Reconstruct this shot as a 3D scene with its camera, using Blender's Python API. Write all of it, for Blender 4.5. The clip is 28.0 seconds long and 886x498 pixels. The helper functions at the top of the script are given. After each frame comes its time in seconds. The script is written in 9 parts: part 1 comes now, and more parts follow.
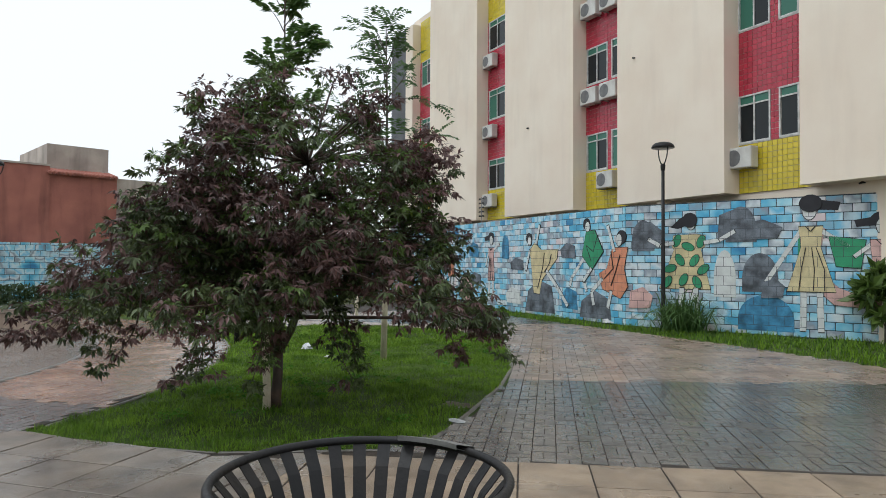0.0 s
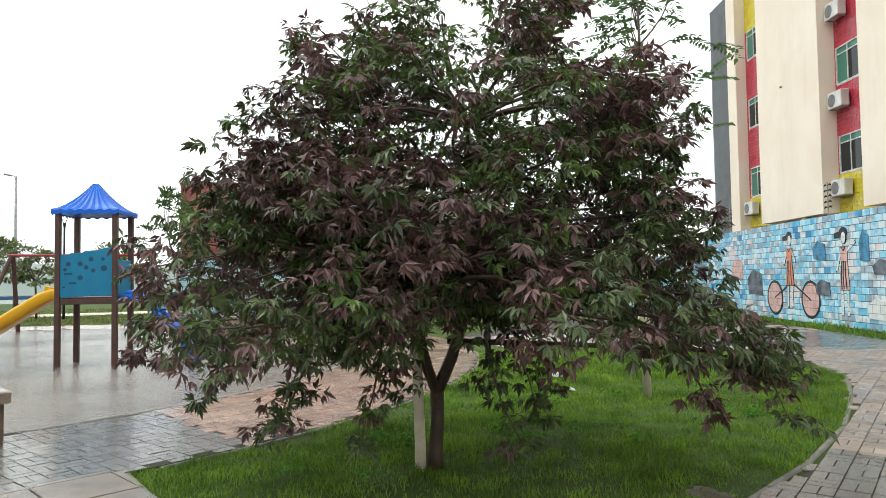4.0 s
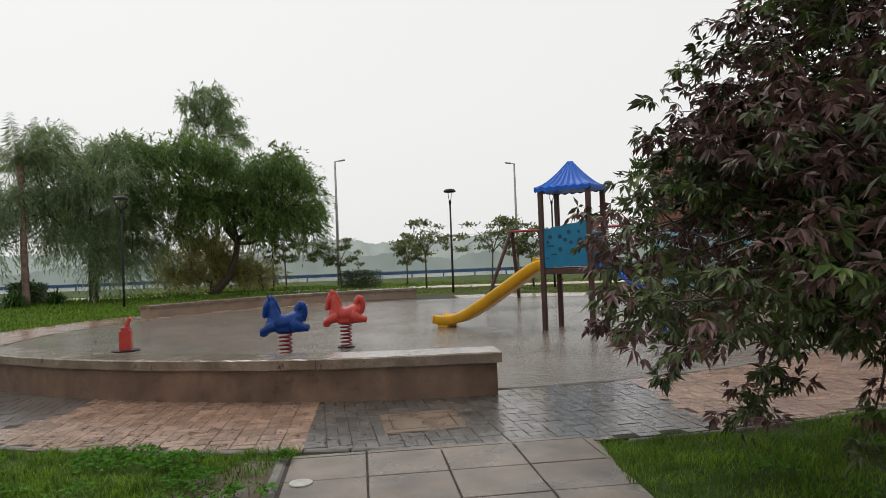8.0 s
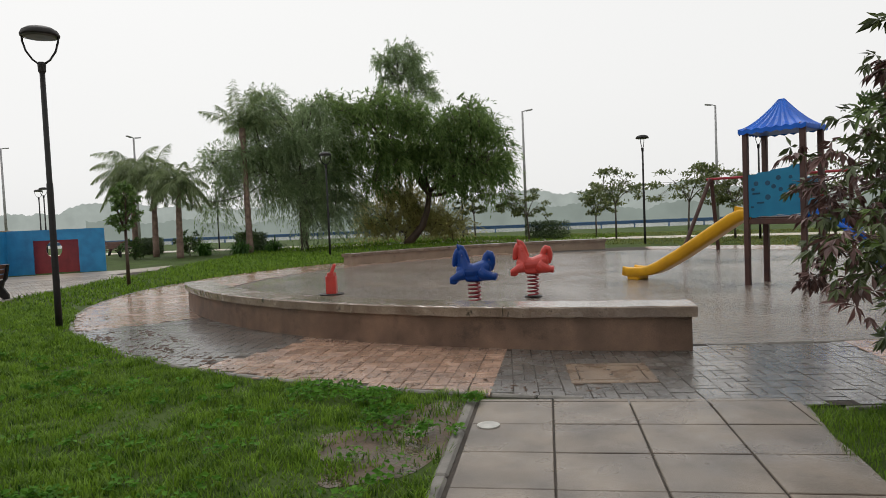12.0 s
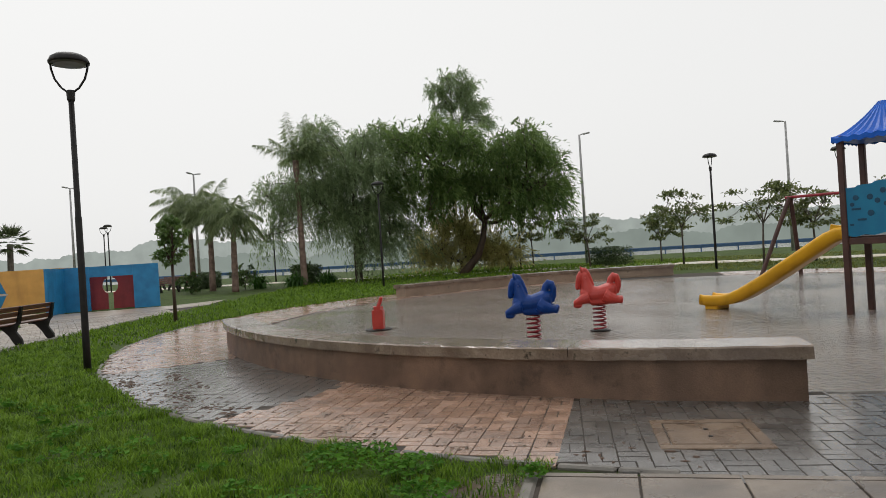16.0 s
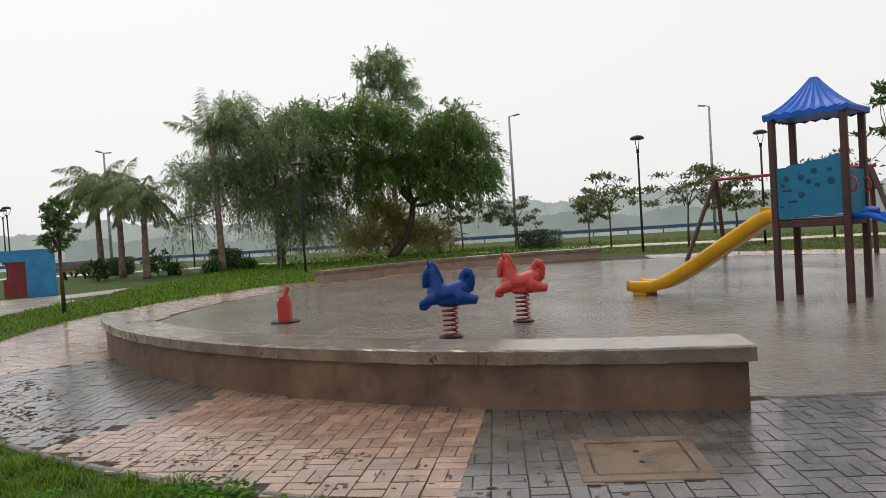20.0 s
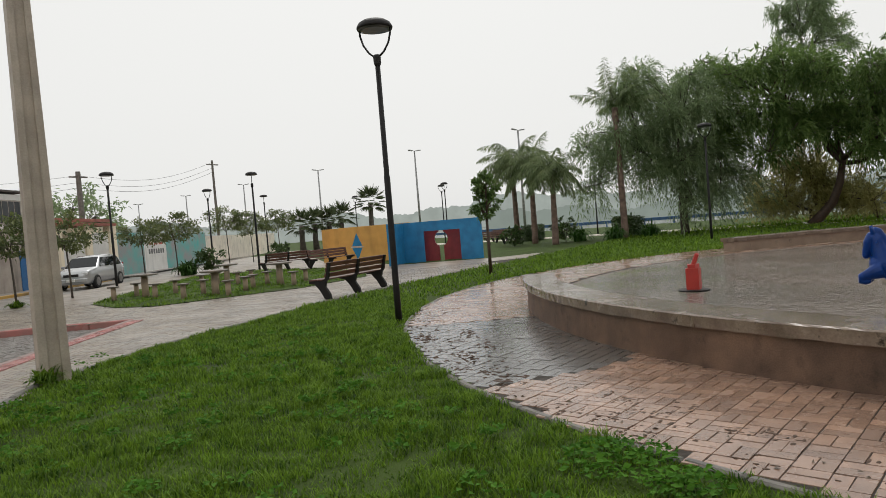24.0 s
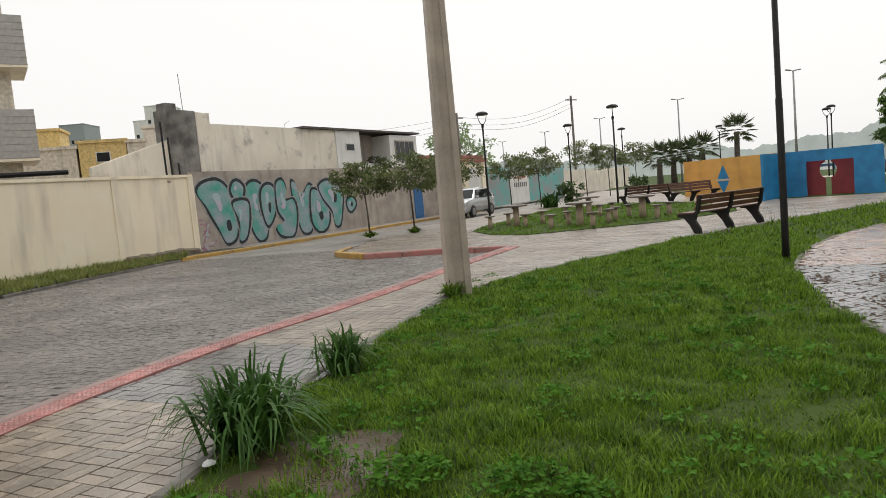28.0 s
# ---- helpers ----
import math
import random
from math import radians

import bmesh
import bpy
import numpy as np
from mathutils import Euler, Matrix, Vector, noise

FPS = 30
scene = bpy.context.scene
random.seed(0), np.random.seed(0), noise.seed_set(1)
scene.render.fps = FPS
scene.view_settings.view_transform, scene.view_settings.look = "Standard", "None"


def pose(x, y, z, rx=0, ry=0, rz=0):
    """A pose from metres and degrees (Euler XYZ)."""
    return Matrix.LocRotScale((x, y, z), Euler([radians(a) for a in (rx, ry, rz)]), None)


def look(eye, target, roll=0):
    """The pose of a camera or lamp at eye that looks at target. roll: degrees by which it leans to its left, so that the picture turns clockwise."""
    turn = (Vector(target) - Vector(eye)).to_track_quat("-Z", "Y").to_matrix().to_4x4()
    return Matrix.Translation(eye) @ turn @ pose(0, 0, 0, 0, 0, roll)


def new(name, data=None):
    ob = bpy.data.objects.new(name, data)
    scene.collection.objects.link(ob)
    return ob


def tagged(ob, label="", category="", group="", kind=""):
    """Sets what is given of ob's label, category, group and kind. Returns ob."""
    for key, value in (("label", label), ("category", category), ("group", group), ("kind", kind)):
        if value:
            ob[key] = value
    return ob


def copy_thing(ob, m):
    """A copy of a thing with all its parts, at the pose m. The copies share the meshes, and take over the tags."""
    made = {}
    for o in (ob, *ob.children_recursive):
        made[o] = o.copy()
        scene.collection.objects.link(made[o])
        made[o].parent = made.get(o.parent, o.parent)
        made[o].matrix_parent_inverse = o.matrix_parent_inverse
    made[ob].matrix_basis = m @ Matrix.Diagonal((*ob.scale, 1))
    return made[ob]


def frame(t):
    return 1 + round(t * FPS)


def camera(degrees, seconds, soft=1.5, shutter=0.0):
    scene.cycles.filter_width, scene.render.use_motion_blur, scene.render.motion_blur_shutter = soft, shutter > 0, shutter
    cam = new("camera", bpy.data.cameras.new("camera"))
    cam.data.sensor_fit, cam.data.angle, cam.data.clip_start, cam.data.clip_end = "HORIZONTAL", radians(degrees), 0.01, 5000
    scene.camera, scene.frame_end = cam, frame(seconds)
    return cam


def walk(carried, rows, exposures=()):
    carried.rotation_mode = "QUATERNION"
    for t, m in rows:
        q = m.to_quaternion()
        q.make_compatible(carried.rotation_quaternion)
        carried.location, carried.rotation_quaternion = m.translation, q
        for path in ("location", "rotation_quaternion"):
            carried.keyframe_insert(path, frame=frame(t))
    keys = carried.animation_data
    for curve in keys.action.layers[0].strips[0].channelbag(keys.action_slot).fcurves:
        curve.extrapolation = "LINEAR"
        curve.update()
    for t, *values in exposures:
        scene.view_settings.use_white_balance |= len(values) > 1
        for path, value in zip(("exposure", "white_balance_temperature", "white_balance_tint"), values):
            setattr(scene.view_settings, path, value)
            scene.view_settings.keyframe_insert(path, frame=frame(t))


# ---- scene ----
cam = camera(65.7, 28.0, 0.85)
PATH = [
    (0, (0.982, 0.556, 1.695), (-0.459, 1.942, 1.74), 0.3),
    (0.5, (0.818, 1.056, 1.653), (-0.709, 2.347, 1.71), -0.4),
    (1, (0.609, 1.595, 1.649), (-0.925, 2.878, 1.663), -1.8),
    (1.5, (0.435, 2.004, 1.649), (-1.255, 3.073, 1.638), -0.9),
    (2, (0.166, 2.445, 1.639), (-1.577, 3.427, 1.632), -2.4),
    (2.5, (0.032, 2.739, 1.649), (-1.805, 3.53, 1.699), -1.2),
    (4.5, (-0.878, 3.446, 1.572), (-2.819, 3.923, 1.652), -2.7),
    (5, (-1.066, 3.556, 1.593), (-3.039, 3.879, 1.641), -5.0),
    (5.5, (-1.143, 3.549, 1.574), (-3.141, 3.597, 1.508), -4.6),
    (6, (-1.083, 3.567, 1.547), (-3.067, 3.323, 1.514), -4.5),
    (6.5, (-1.158, 3.473, 1.549), (-3.094, 2.97, 1.539), -3.8),
    (7, (-1.169, 3.432, 1.548), (-3.04, 2.724, 1.557), -4.2),
    (7.5, (-1.099, 3.416, 1.567), (-2.968, 2.706, 1.583), -4.0),
    (8, (-1.11, 3.403, 1.573), (-2.959, 2.642, 1.605), -2.2),
    (8.5, (-1.115, 3.379, 1.558), (-2.874, 2.43, 1.626), -0.7),
    (9, (-1.122, 3.356, 1.573), (-2.835, 2.327, 1.643), -0.2),
    (9.5, (-1.102, 3.346, 1.564), (-2.785, 2.267, 1.606), -1.0),
    (10, (-1.092, 3.346, 1.578), (-2.738, 2.213, 1.64), -0.8),
    (10.5, (-1.093, 3.359, 1.573), (-2.726, 2.206, 1.634), -1.6),
    (11, (-1.09, 3.364, 1.576), (-2.701, 2.18, 1.629), -1.1),
    (11.5, (-1.085, 3.383, 1.573), (-2.669, 2.162, 1.58), -1.5),
    (12, (-1.154, 3.389, 1.554), (-2.726, 2.157, 1.465), -2.4),
    (12.5, (-1.335, 3.299, 1.503), (-2.897, 2.053, 1.435), -1.6),
    (13, (-1.491, 3.178, 1.531), (-3.087, 1.973, 1.479), -3.8),
    (13.5, (-1.783, 3.067, 1.519), (-3.269, 1.729, 1.499), -3.9),
    (15.5, (-1.881, 2.817, 1.545), (-3.386, 1.499, 1.504), -4.8),
    (16, (-2.123, 2.71, 1.517), (-3.591, 1.352, 1.522), -3.6),
    (16.5, (-2.172, 2.613, 1.579), (-3.747, 1.38, 1.571), -3.5),
    (17, (-2.259, 2.558, 1.585), (-3.831, 1.322, 1.584), -3.0),
    (17.5, (-2.351, 2.519, 1.555), (-3.926, 1.291, 1.46), -3.9),
    (18, (-2.437, 2.456, 1.54), (-4.014, 1.234, 1.399), -4.8),
    (18.5, (-2.702, 2.43, 1.52), (-4.276, 1.204, 1.371), -2.1),
    (19, (-2.839, 2.257, 1.539), (-4.443, 1.067, 1.442), -2.8),
    (19.5, (-3.058, 2.215, 1.526), (-4.587, 0.928, 1.454), -4.8),
    (20, (-3.163, 2.259, 1.517), (-4.753, 1.047, 1.46), -3.7),
    (20.5, (-3.191, 2.271, 1.522), (-4.829, 1.127, 1.445), -3.6),
    (21, (-3.193, 2.236, 1.535), (-4.827, 1.086, 1.45), -3.5),
    (21.5, (-3.136, 2.213, 1.555), (-4.61, 0.863, 1.494), -3.7),
    (22, (-3.187, 2.152, 1.529), (-4.354, 0.527, 1.5), -3.9),
    (22.3, (-3.114, 2.108, 1.513), (-4.165, 0.408, 1.432), -4.6),
    (22.5, (-3.03, 2.172, 1.494), (-4.017, 0.435, 1.403), -5.4),
    (24.5, (-3.047, 2.192, 1.52), (-3.701, 0.303, 1.434), -3.8),
    (25, (-3.04, 2.18, 1.504), (-3.684, 0.293, 1.347), -3.1),
    (25.5, (-3.009, 2.238, 1.513), (-3.495, 0.303, 1.365), -3.2),
    (26, (-2.893, 2.228, 1.503), (-3.082, 0.241, 1.377), -5.0),
    (26.5, (-2.77, 2.238, 1.516), (-2.617, 0.253, 1.318), -7.0),
    (27, (-2.696, 2.253, 1.504), (-2.455, 0.276, 1.327), -6.9),
    (27.5, (-2.66, 2.255, 1.494), (-2.331, 0.291, 1.301), -7.7),
    (28, (-2.674, 2.223, 1.495), (-2.363, 0.255, 1.324), -5.1),
]
walk(cam, [(t, look(eye, target, roll)) for t, eye, target, roll in PATH],
     exposures=((0.0, 0.4, 5950, 7), (2.5, 0.52, 5950, 7), (4.5, 1.1, 6250, 4), (5.5, 1.0, 6250, 4), (7.0, 0.2, 6450, 9), (9.0, 0.1, 6500, 10), (10.5, 0.12, 6500, 10), (12.5, 0.16, 6500, 10), (13.5, 0.16, 6500, 10), (16.0, 0.1, 6500, 10), (17.0, -0.04, 6500, 10), (18.0, 0.14, 6500, 11), (20.0, 0.18, 6500, 11), (22.0, 0.08, 6500, 10), (24.5, 0.06, 6550, 9), (26.0, 0.06, 6550, 9), (27.0, 0.32, 6600, 10), (28.0, 0.28, 6600, 10)))

# ---- light: rain, an even overcast sky ----
world = bpy.data.worlds.new("overcast")
scene.world = world
world.use_nodes = True
wn, wl = world.node_tree.nodes, world.node_tree.links
sky = wn.new("ShaderNodeTexSky")
sky.sky_type = "NISHITA"
sky.sun_disc = False
sky.sun_elevation, sky.sun_rotation = radians(58), radians(200)
sky.air_density, sky.dust_density = 1.0, 6.0
grey = wn.new("ShaderNodeHueSaturation")
grey.inputs["Saturation"].default_value = 0.10
wl.new(sky.outputs[0], grey.inputs["Color"])
cloud = wn.new("ShaderNodeMix")
cloud.data_type = "RGBA"
cloud.inputs["Factor"].default_value = 0.86
cloud.inputs["B"].default_value = (8.2, 8.2, 8.1, 1)
wl.new(grey.outputs[0], cloud.inputs["A"])
wl.new(cloud.outputs["Result"], wn["Background"].inputs["Color"])
wn["Background"].inputs["Strength"].default_value = 0.105
sun = new("sun", bpy.data.lights.new("sun", "SUN"))
sun.data.energy, sun.data.angle, sun.data.color = 0.7, radians(25), (1.0, 0.97, 0.93)
sun.matrix_world = look((0, 0, 60), (12, 30, 0))

HATCH_X, HATCH_Y, HATCH_A = -7.28, 0.57, 32
# ---- helpers for building ----
RNG = np.random.RandomState(7)


def mat(name, color, rough=0.6, metal=0.0, noise_scale=6.0, vary=0.18, bump=0.15, bump_scale=60.0, second=None, stain=0.0,
        island=0.0, spec=0.5, per="island", coat=0.0, wet=None, streak=1.0, film=0.14):
    """A surface with a coarse and a fine variation of its colour, and fine relief."""
    m = bpy.data.materials.new(name)
    m.use_nodes = True
    n, l = m.node_tree.nodes, m.node_tree.links
    b = n["Principled BSDF"]
    place = n.new("ShaderNodeNewGeometry").outputs["Position"] if per == "object" else n.new("ShaderNodeTexCoord").outputs["Object"]
    n1 = n.new("ShaderNodeTexNoise")
    n1.inputs["Scale"].default_value, n1.inputs["Detail"].default_value = noise_scale, 6.0
    l.new(place, n1.inputs["Vector"])
    n2 = n.new("ShaderNodeTexNoise")
    n2.inputs["Scale"].default_value, n2.inputs["Detail"].default_value = bump_scale, 3.0
    l.new(place, n2.inputs["Vector"])
    c2 = second if second else tuple(max(0.0, c * (1 - 2 * vary)) for c in color)
    ramp = n.new("ShaderNodeValToRGB")
    ramp.color_ramp.elements[0].position, ramp.color_ramp.elements[1].position = 0.34, 0.66
    ramp.color_ramp.elements[0].color = (*c2, 1)
    ramp.color_ramp.elements[1].color = (*color, 1)
    l.new(n1.outputs["Fac"], ramp.inputs["Fac"])
    out = ramp.outputs["Color"]
    fine = n.new("ShaderNodeMix")
    fine.data_type, fine.blend_type = "RGBA", "MULTIPLY"
    fine.inputs["Factor"].default_value = 1.0
    mr = n.new("ShaderNodeMapRange")
    mr.inputs["To Min"].default_value, mr.inputs["To Max"].default_value = 1 - vary, 1 + vary
    l.new(n2.outputs["Fac"], mr.inputs["Value"])
    l.new(out, fine.inputs["A"])
    l.new(mr.outputs[0], fine.inputs["B"])
    out = fine.outputs["Result"]
    if island:
        g = n.new("ShaderNodeNewGeometry") if per == "island" else n.new("ShaderNodeObjectInfo")
        mi = n.new("ShaderNodeMapRange")
        mi.inputs["To Min"].default_value, mi.inputs["To Max"].default_value = 1 - island, 1 + island
        l.new(g.outputs["Random Per Island" if per == "island" else "Random"], mi.inputs["Value"])
        k = n.new("ShaderNodeMix")
        k.data_type, k.blend_type = "RGBA", "MULTIPLY"
        k.inputs["Factor"].default_value = 1.0
        l.new(out, k.inputs["A"])
        l.new(mi.outputs[0], k.inputs["B"])
        out = k.outputs["Result"]
    if stain:
        n3 = n.new("ShaderNodeTexNoise")
        n3.inputs["Scale"].default_value, n3.inputs["Detail"].default_value = 1.3 * streak, 8.0
        mp = n.new("ShaderNodeMapping")
        mp.inputs["Scale"].default_value = (1.6, 1.6, 0.22)
        l.new(place, mp.inputs["Vector"])
        l.new(mp.outputs[0], n3.inputs["Vector"])
        r3 = n.new("ShaderNodeValToRGB")
        r3.color_ramp.elements[0].position, r3.color_ramp.elements[1].position = 0.5, 0.72
        r3.color_ramp.elements[0].color, r3.color_ramp.elements[1].color = (1, 1, 1, 1), (1 - stain, 1 - stain, 1 - stain, 1)
        l.new(n3.outputs["Fac"], r3.inputs["Fac"])
        k = n.new("ShaderNodeMix")
        k.data_type, k.blend_type = "RGBA", "MULTIPLY"
        k.inputs["Factor"].default_value = 1.0
        l.new(out, k.inputs["A"])
        l.new(r3.outputs[0], k.inputs["B"])
        out = k.outputs["Result"]
    l.new(out, b.inputs["Base Color"])
    b.inputs["Roughness"].default_value, b.inputs["Metallic"].default_value = rough, metal
    b.inputs["Specular IOR Level"].default_value = spec
    b.inputs["Coat Weight"].default_value = coat
    b.inputs["Coat Roughness"].default_value = film
    if wet:
        nw = n.new("ShaderNodeTexNoise")
        nw.inputs["Scale"].default_value, nw.inputs["Detail"].default_value = wet[0], 4.0
        l.new(place, nw.inputs["Vector"])
        mw = n.new("ShaderNodeMapRange")
        mw.inputs["From Min"].default_value, mw.inputs["From Max"].default_value = 0.38, 0.62
        mw.inputs["To Min"].default_value, mw.inputs["To Max"].default_value = wet[1], wet[2]
        l.new(nw.outputs["Fac"], mw.inputs["Value"])
        l.new(mw.outputs[0], b.inputs["Roughness"])
    if bump:
        bp = n.new("ShaderNodeBump")
        bp.inputs["Strength"].default_value, bp.inputs["Distance"].default_value = bump, 0.01
        l.new(n2.outputs["Fac"], bp.inputs["Height"])
        l.new(bp.outputs[0], b.inputs["Normal"])
    return m


class Shell:
    """Gathers points and faces for one mesh."""

    def __init__(self):
        self.v, self.f = [], []

    def add(self, pts, faces):
        k = len(self.v)
        self.v.extend(tuple(p) for p in pts)
        self.f.extend(tuple(k + i for i in q) for q in faces)
        return self

    def box(self, x0, y0, z0, x1, y1, z1, m=None):
        pts = [Vector((x, y, z)) for z in (z0, z1) for y in (y0, y1) for x in (x0, x1)]
        if m is not None:
            pts = [m @ p for p in pts]
        return self.add(pts, [(0, 2, 3, 1), (4, 5, 7, 6), (0, 1, 5, 4), (2, 6, 7, 3), (0, 4, 6, 2), (1, 3, 7, 5)])

    def block(self, sx, sy, sz, m, c=0.01):
        """A bevelled block with its middle at m."""
        x, y, z = sx / 2, sy / 2, sz / 2
        c = min(c, x * 0.45, y * 0.45, z * 0.45)
        pts = []
        for px in (-1, 1):
            for py in (-1, 1):
                for pz in (-1, 1):
                    pts += [(px * x, py * (y - c), pz * (z - c)), (px * (x - c), py * y, pz * (z - c)), (px * (x - c), py * (y - c), pz * z)]
        bm = bmesh.new()
        vs = [bm.verts.new(m @ Vector(p)) for p in pts]
        hull = bmesh.ops.convex_hull(bm, input=vs)
        bm.verts.index_update()
        k = len(self.v)
        self.v.extend(tuple(v.co) for v in bm.verts)
        self.f.extend(tuple(k + v.index for v in f.verts) for f in bm.faces)
        bm.free()
        return self

    def tube(self, pts, radii, n=8, caps=True, squash=1.0):
        """A round tube along points."""
        pts = [Vector(p) for p in pts]
        if not hasattr(radii, "__len__"):
            radii = [radii] * len(pts)
        k = len(self.v)
        side = None
        for i, p in enumerate(pts):
            d = (pts[min(i + 1, len(pts) - 1)] - pts[max(i - 1, 0)]).normalized()
            if side is None:
                ref = Vector((0, 0, 1)) if abs(d.z) < 0.9 else Vector((1, 0, 0))
                side = d.cross(ref).normalized()
            side = (side - d * side.dot(d)).normalized()
            up = d.cross(side)
            for j in range(n):
                a = 2 * math.pi * j / n
                self.v.append(tuple(p + (side * math.cos(a) + up * math.sin(a) * squash) * radii[i]))
        for i in range(len(pts) - 1):
            for j in range(n):
                a, b = k + i * n + j, k + i * n + (j + 1) % n
                self.f.append((a, a + n, b + n, b))
        if caps:
            self.f.append(tuple(k + j for j in range(n)))
            self.f.append(tuple(k + (len(pts) - 1) * n + j for j in reversed(range(n))))
        return self

    def lathe(self, profile, n=20, m=None):
        """A turned form; profile rows of radius and height."""
        k = len(self.v)
        for r, z in profile:
            for j in range(n):
                a = 2 * math.pi * j / n
                p = Vector((r * math.cos(a), r * math.sin(a), z))
                self.v.append(tuple(m @ p if m is not None else p))
        for i in range(len(profile) - 1):
            for j in range(n):
                a, b = k + i * n + j, k + i * n + (j + 1) % n
                self.f.append((a, b, b + n, a + n))
        self.f.append(tuple(k + j for j in reversed(range(n))))
        self.f.append(tuple(k + (len(profile) - 1) * n + j for j in range(n)))
        return self

    def prism(self, outline, z0, z1, m=None):
        """An upright prism on a flat outline."""
        n = len(outline)
        pts = [Vector((x, y, z)) for z in (z0, z1) for x, y in outline]
        if m is not None:
            pts = [m @ p for p in pts]
        f = [tuple(reversed(range(n))), tuple(range(n, 2 * n))]
        f += [(i, (i + 1) % n, n + (i + 1) % n, n + i) for i in range(n)]
        return self.add(pts, f)

    def mesh(self, name, smooth=False):
        me = bpy.data.meshes.new(name)
        me.from_pydata(self.v, [], self.f)
        if smooth:
            me.shade_smooth()
        me.update()
        return me


def part(name, shell, material, parent=None, label="", smooth=False, m=None):
    ob = new(name, shell.mesh(name, smooth) if isinstance(shell, Shell) else shell)
    if not ob.data.materials:
        ob.data.materials.append(material)
    if parent is not None:
        ob.parent = parent
    if m is not None:
        ob.matrix_basis = m
    if label:
        tagged(ob, label)
    return ob


def thing(name, m, label, category, group="", kind=""):
    ob = new(name)
    ob.matrix_basis = m
    return tagged(ob, label, category, group, kind)


def solid(name, shell, material, label="", category="", group="", kind="", smooth=False, m=None):
    return tagged(part(name, shell, material, None, "", smooth, m), label, category, group, kind)


def quads(name, P, material, F=None):
    """One mesh out of an array of pieces (pieces, corners, 3); F gives the faces of one piece."""
    k, c = P.shape[0], P.shape[1]
    F = F if F is not None else [tuple(range(c))]
    me = bpy.data.meshes.new(name)
    loops = np.concatenate([(np.arange(k)[:, None] * c + np.array(f)[None, :]) for f in F], axis=1).ravel()
    sizes = np.tile(np.array([len(f) for f in F]), k)
    me.vertices.add(k * c)
    me.vertices.foreach_set("co", P.reshape(-1).astype(np.float32))
    me.loops.add(len(loops))
    me.loops.foreach_set("vertex_index", loops.astype(np.int32))
    me.polygons.add(len(sizes))
    me.polygons.foreach_set("loop_start", np.concatenate([[0], np.cumsum(sizes)[:-1]]).astype(np.int32))
    me.update(calc_edges=True)
    me.validate()
    me.shade_flat()
    me.materials.append(material)
    return me


def inside(px, py, poly):
    """Which of the points lie in the outline."""
    px, py = np.asarray(px), np.asarray(py)
    r = np.zeros(px.shape, bool)
    j = len(poly) - 1
    for i in range(len(poly)):
        xi, yi = poly[i]
        xj, yj = poly[j]
        c = ((yi > py) != (yj > py)) & (px < (xj - xi) * (py - yi) / (yj - yi + 1e-12) + xi)
        r ^= c
        j = i
    return r


def arc(cx, cy, r, a0, a1, n):
    return [(cx + r * math.cos(radians(a0 + (a1 - a0) * i / n)), cy + r * math.sin(radians(a0 + (a1 - a0) * i / n))) for i in range(n + 1)]

# ---- materials of the ground ----
M_SOIL = mat("wet_soil", (0.055, 0.045, 0.03), 0.7, second=(0.03, 0.035, 0.016), noise_scale=1.5, bump=0.5, bump_scale=40)
M_LAWN = mat("lawn_soil", (0.055, 0.092, 0.012), 0.85, spec=0.2, second=(0.034, 0.056, 0.010), noise_scale=0.9, bump=0.6, bump_scale=90)
M_BED = mat("joint_sand", (0.065, 0.052, 0.042), 0.75, second=(0.03, 0.025, 0.02), noise_scale=9, bump=0.5, bump_scale=200, spec=0.25)

WET = (1.1, 0.06, 0.3)
M_BRICK = mat("salmon_paver", (0.37, 0.232, 0.163), 0.4, second=(0.25, 0.155, 0.11), noise_scale=1.2, vary=0.16, island=0.25, bump=0.2, bump_scale=120, coat=0.45, wet=WET)
M_BRICK_P = mat("salmon_paver_piece", (0.37, 0.232, 0.163), 0.4, second=(0.25, 0.155, 0.11), noise_scale=3.2, vary=0.16, island=0.25, per="object", bump=0.2, bump_scale=120, coat=0.45, wet=(4, 0.1, 0.38))
M_TAN = mat("tan_paver", (0.31, 0.235, 0.185), 0.4, second=(0.2, 0.155, 0.125), noise_scale=0.9, vary=0.18, island=0.25, bump=0.2, bump_scale=120, coat=0.22, wet=(1.1, 0.2, 0.45))
M_TAN_P = mat("tan_paver_piece", (0.31, 0.235, 0.185), 0.4, second=(0.2, 0.155, 0.125), noise_scale=3.2, vary=0.18, island=0.25, per="object", bump=0.2, bump_scale=120, coat=0.22, wet=(1.1, 0.2, 0.45))
M_GREY = mat("grey_paver", (0.118, 0.108, 0.098), 0.4, second=(0.07, 0.065, 0.06), noise_scale=1.2, vary=0.16, island=0.18, bump=0.2, bump_scale=120, coat=0.45, wet=WET)
M_GREY_P = mat("grey_paver_piece", (0.118, 0.108, 0.098), 0.4, second=(0.07, 0.065, 0.06), noise_scale=3.2, vary=0.16, island=0.18, per="object", bump=0.2, bump_scale=120, coat=0.45, wet=(4, 0.1, 0.38))
M_BUFF = mat("buff_paver", (0.25, 0.203, 0.152), 0.4, second=(0.165, 0.132, 0.098), noise_scale=1.2, vary=0.2, island=0.3, bump=0.5, bump_scale=60, coat=0.45, film=0.35, wet=(1.1, 0.3, 0.55))
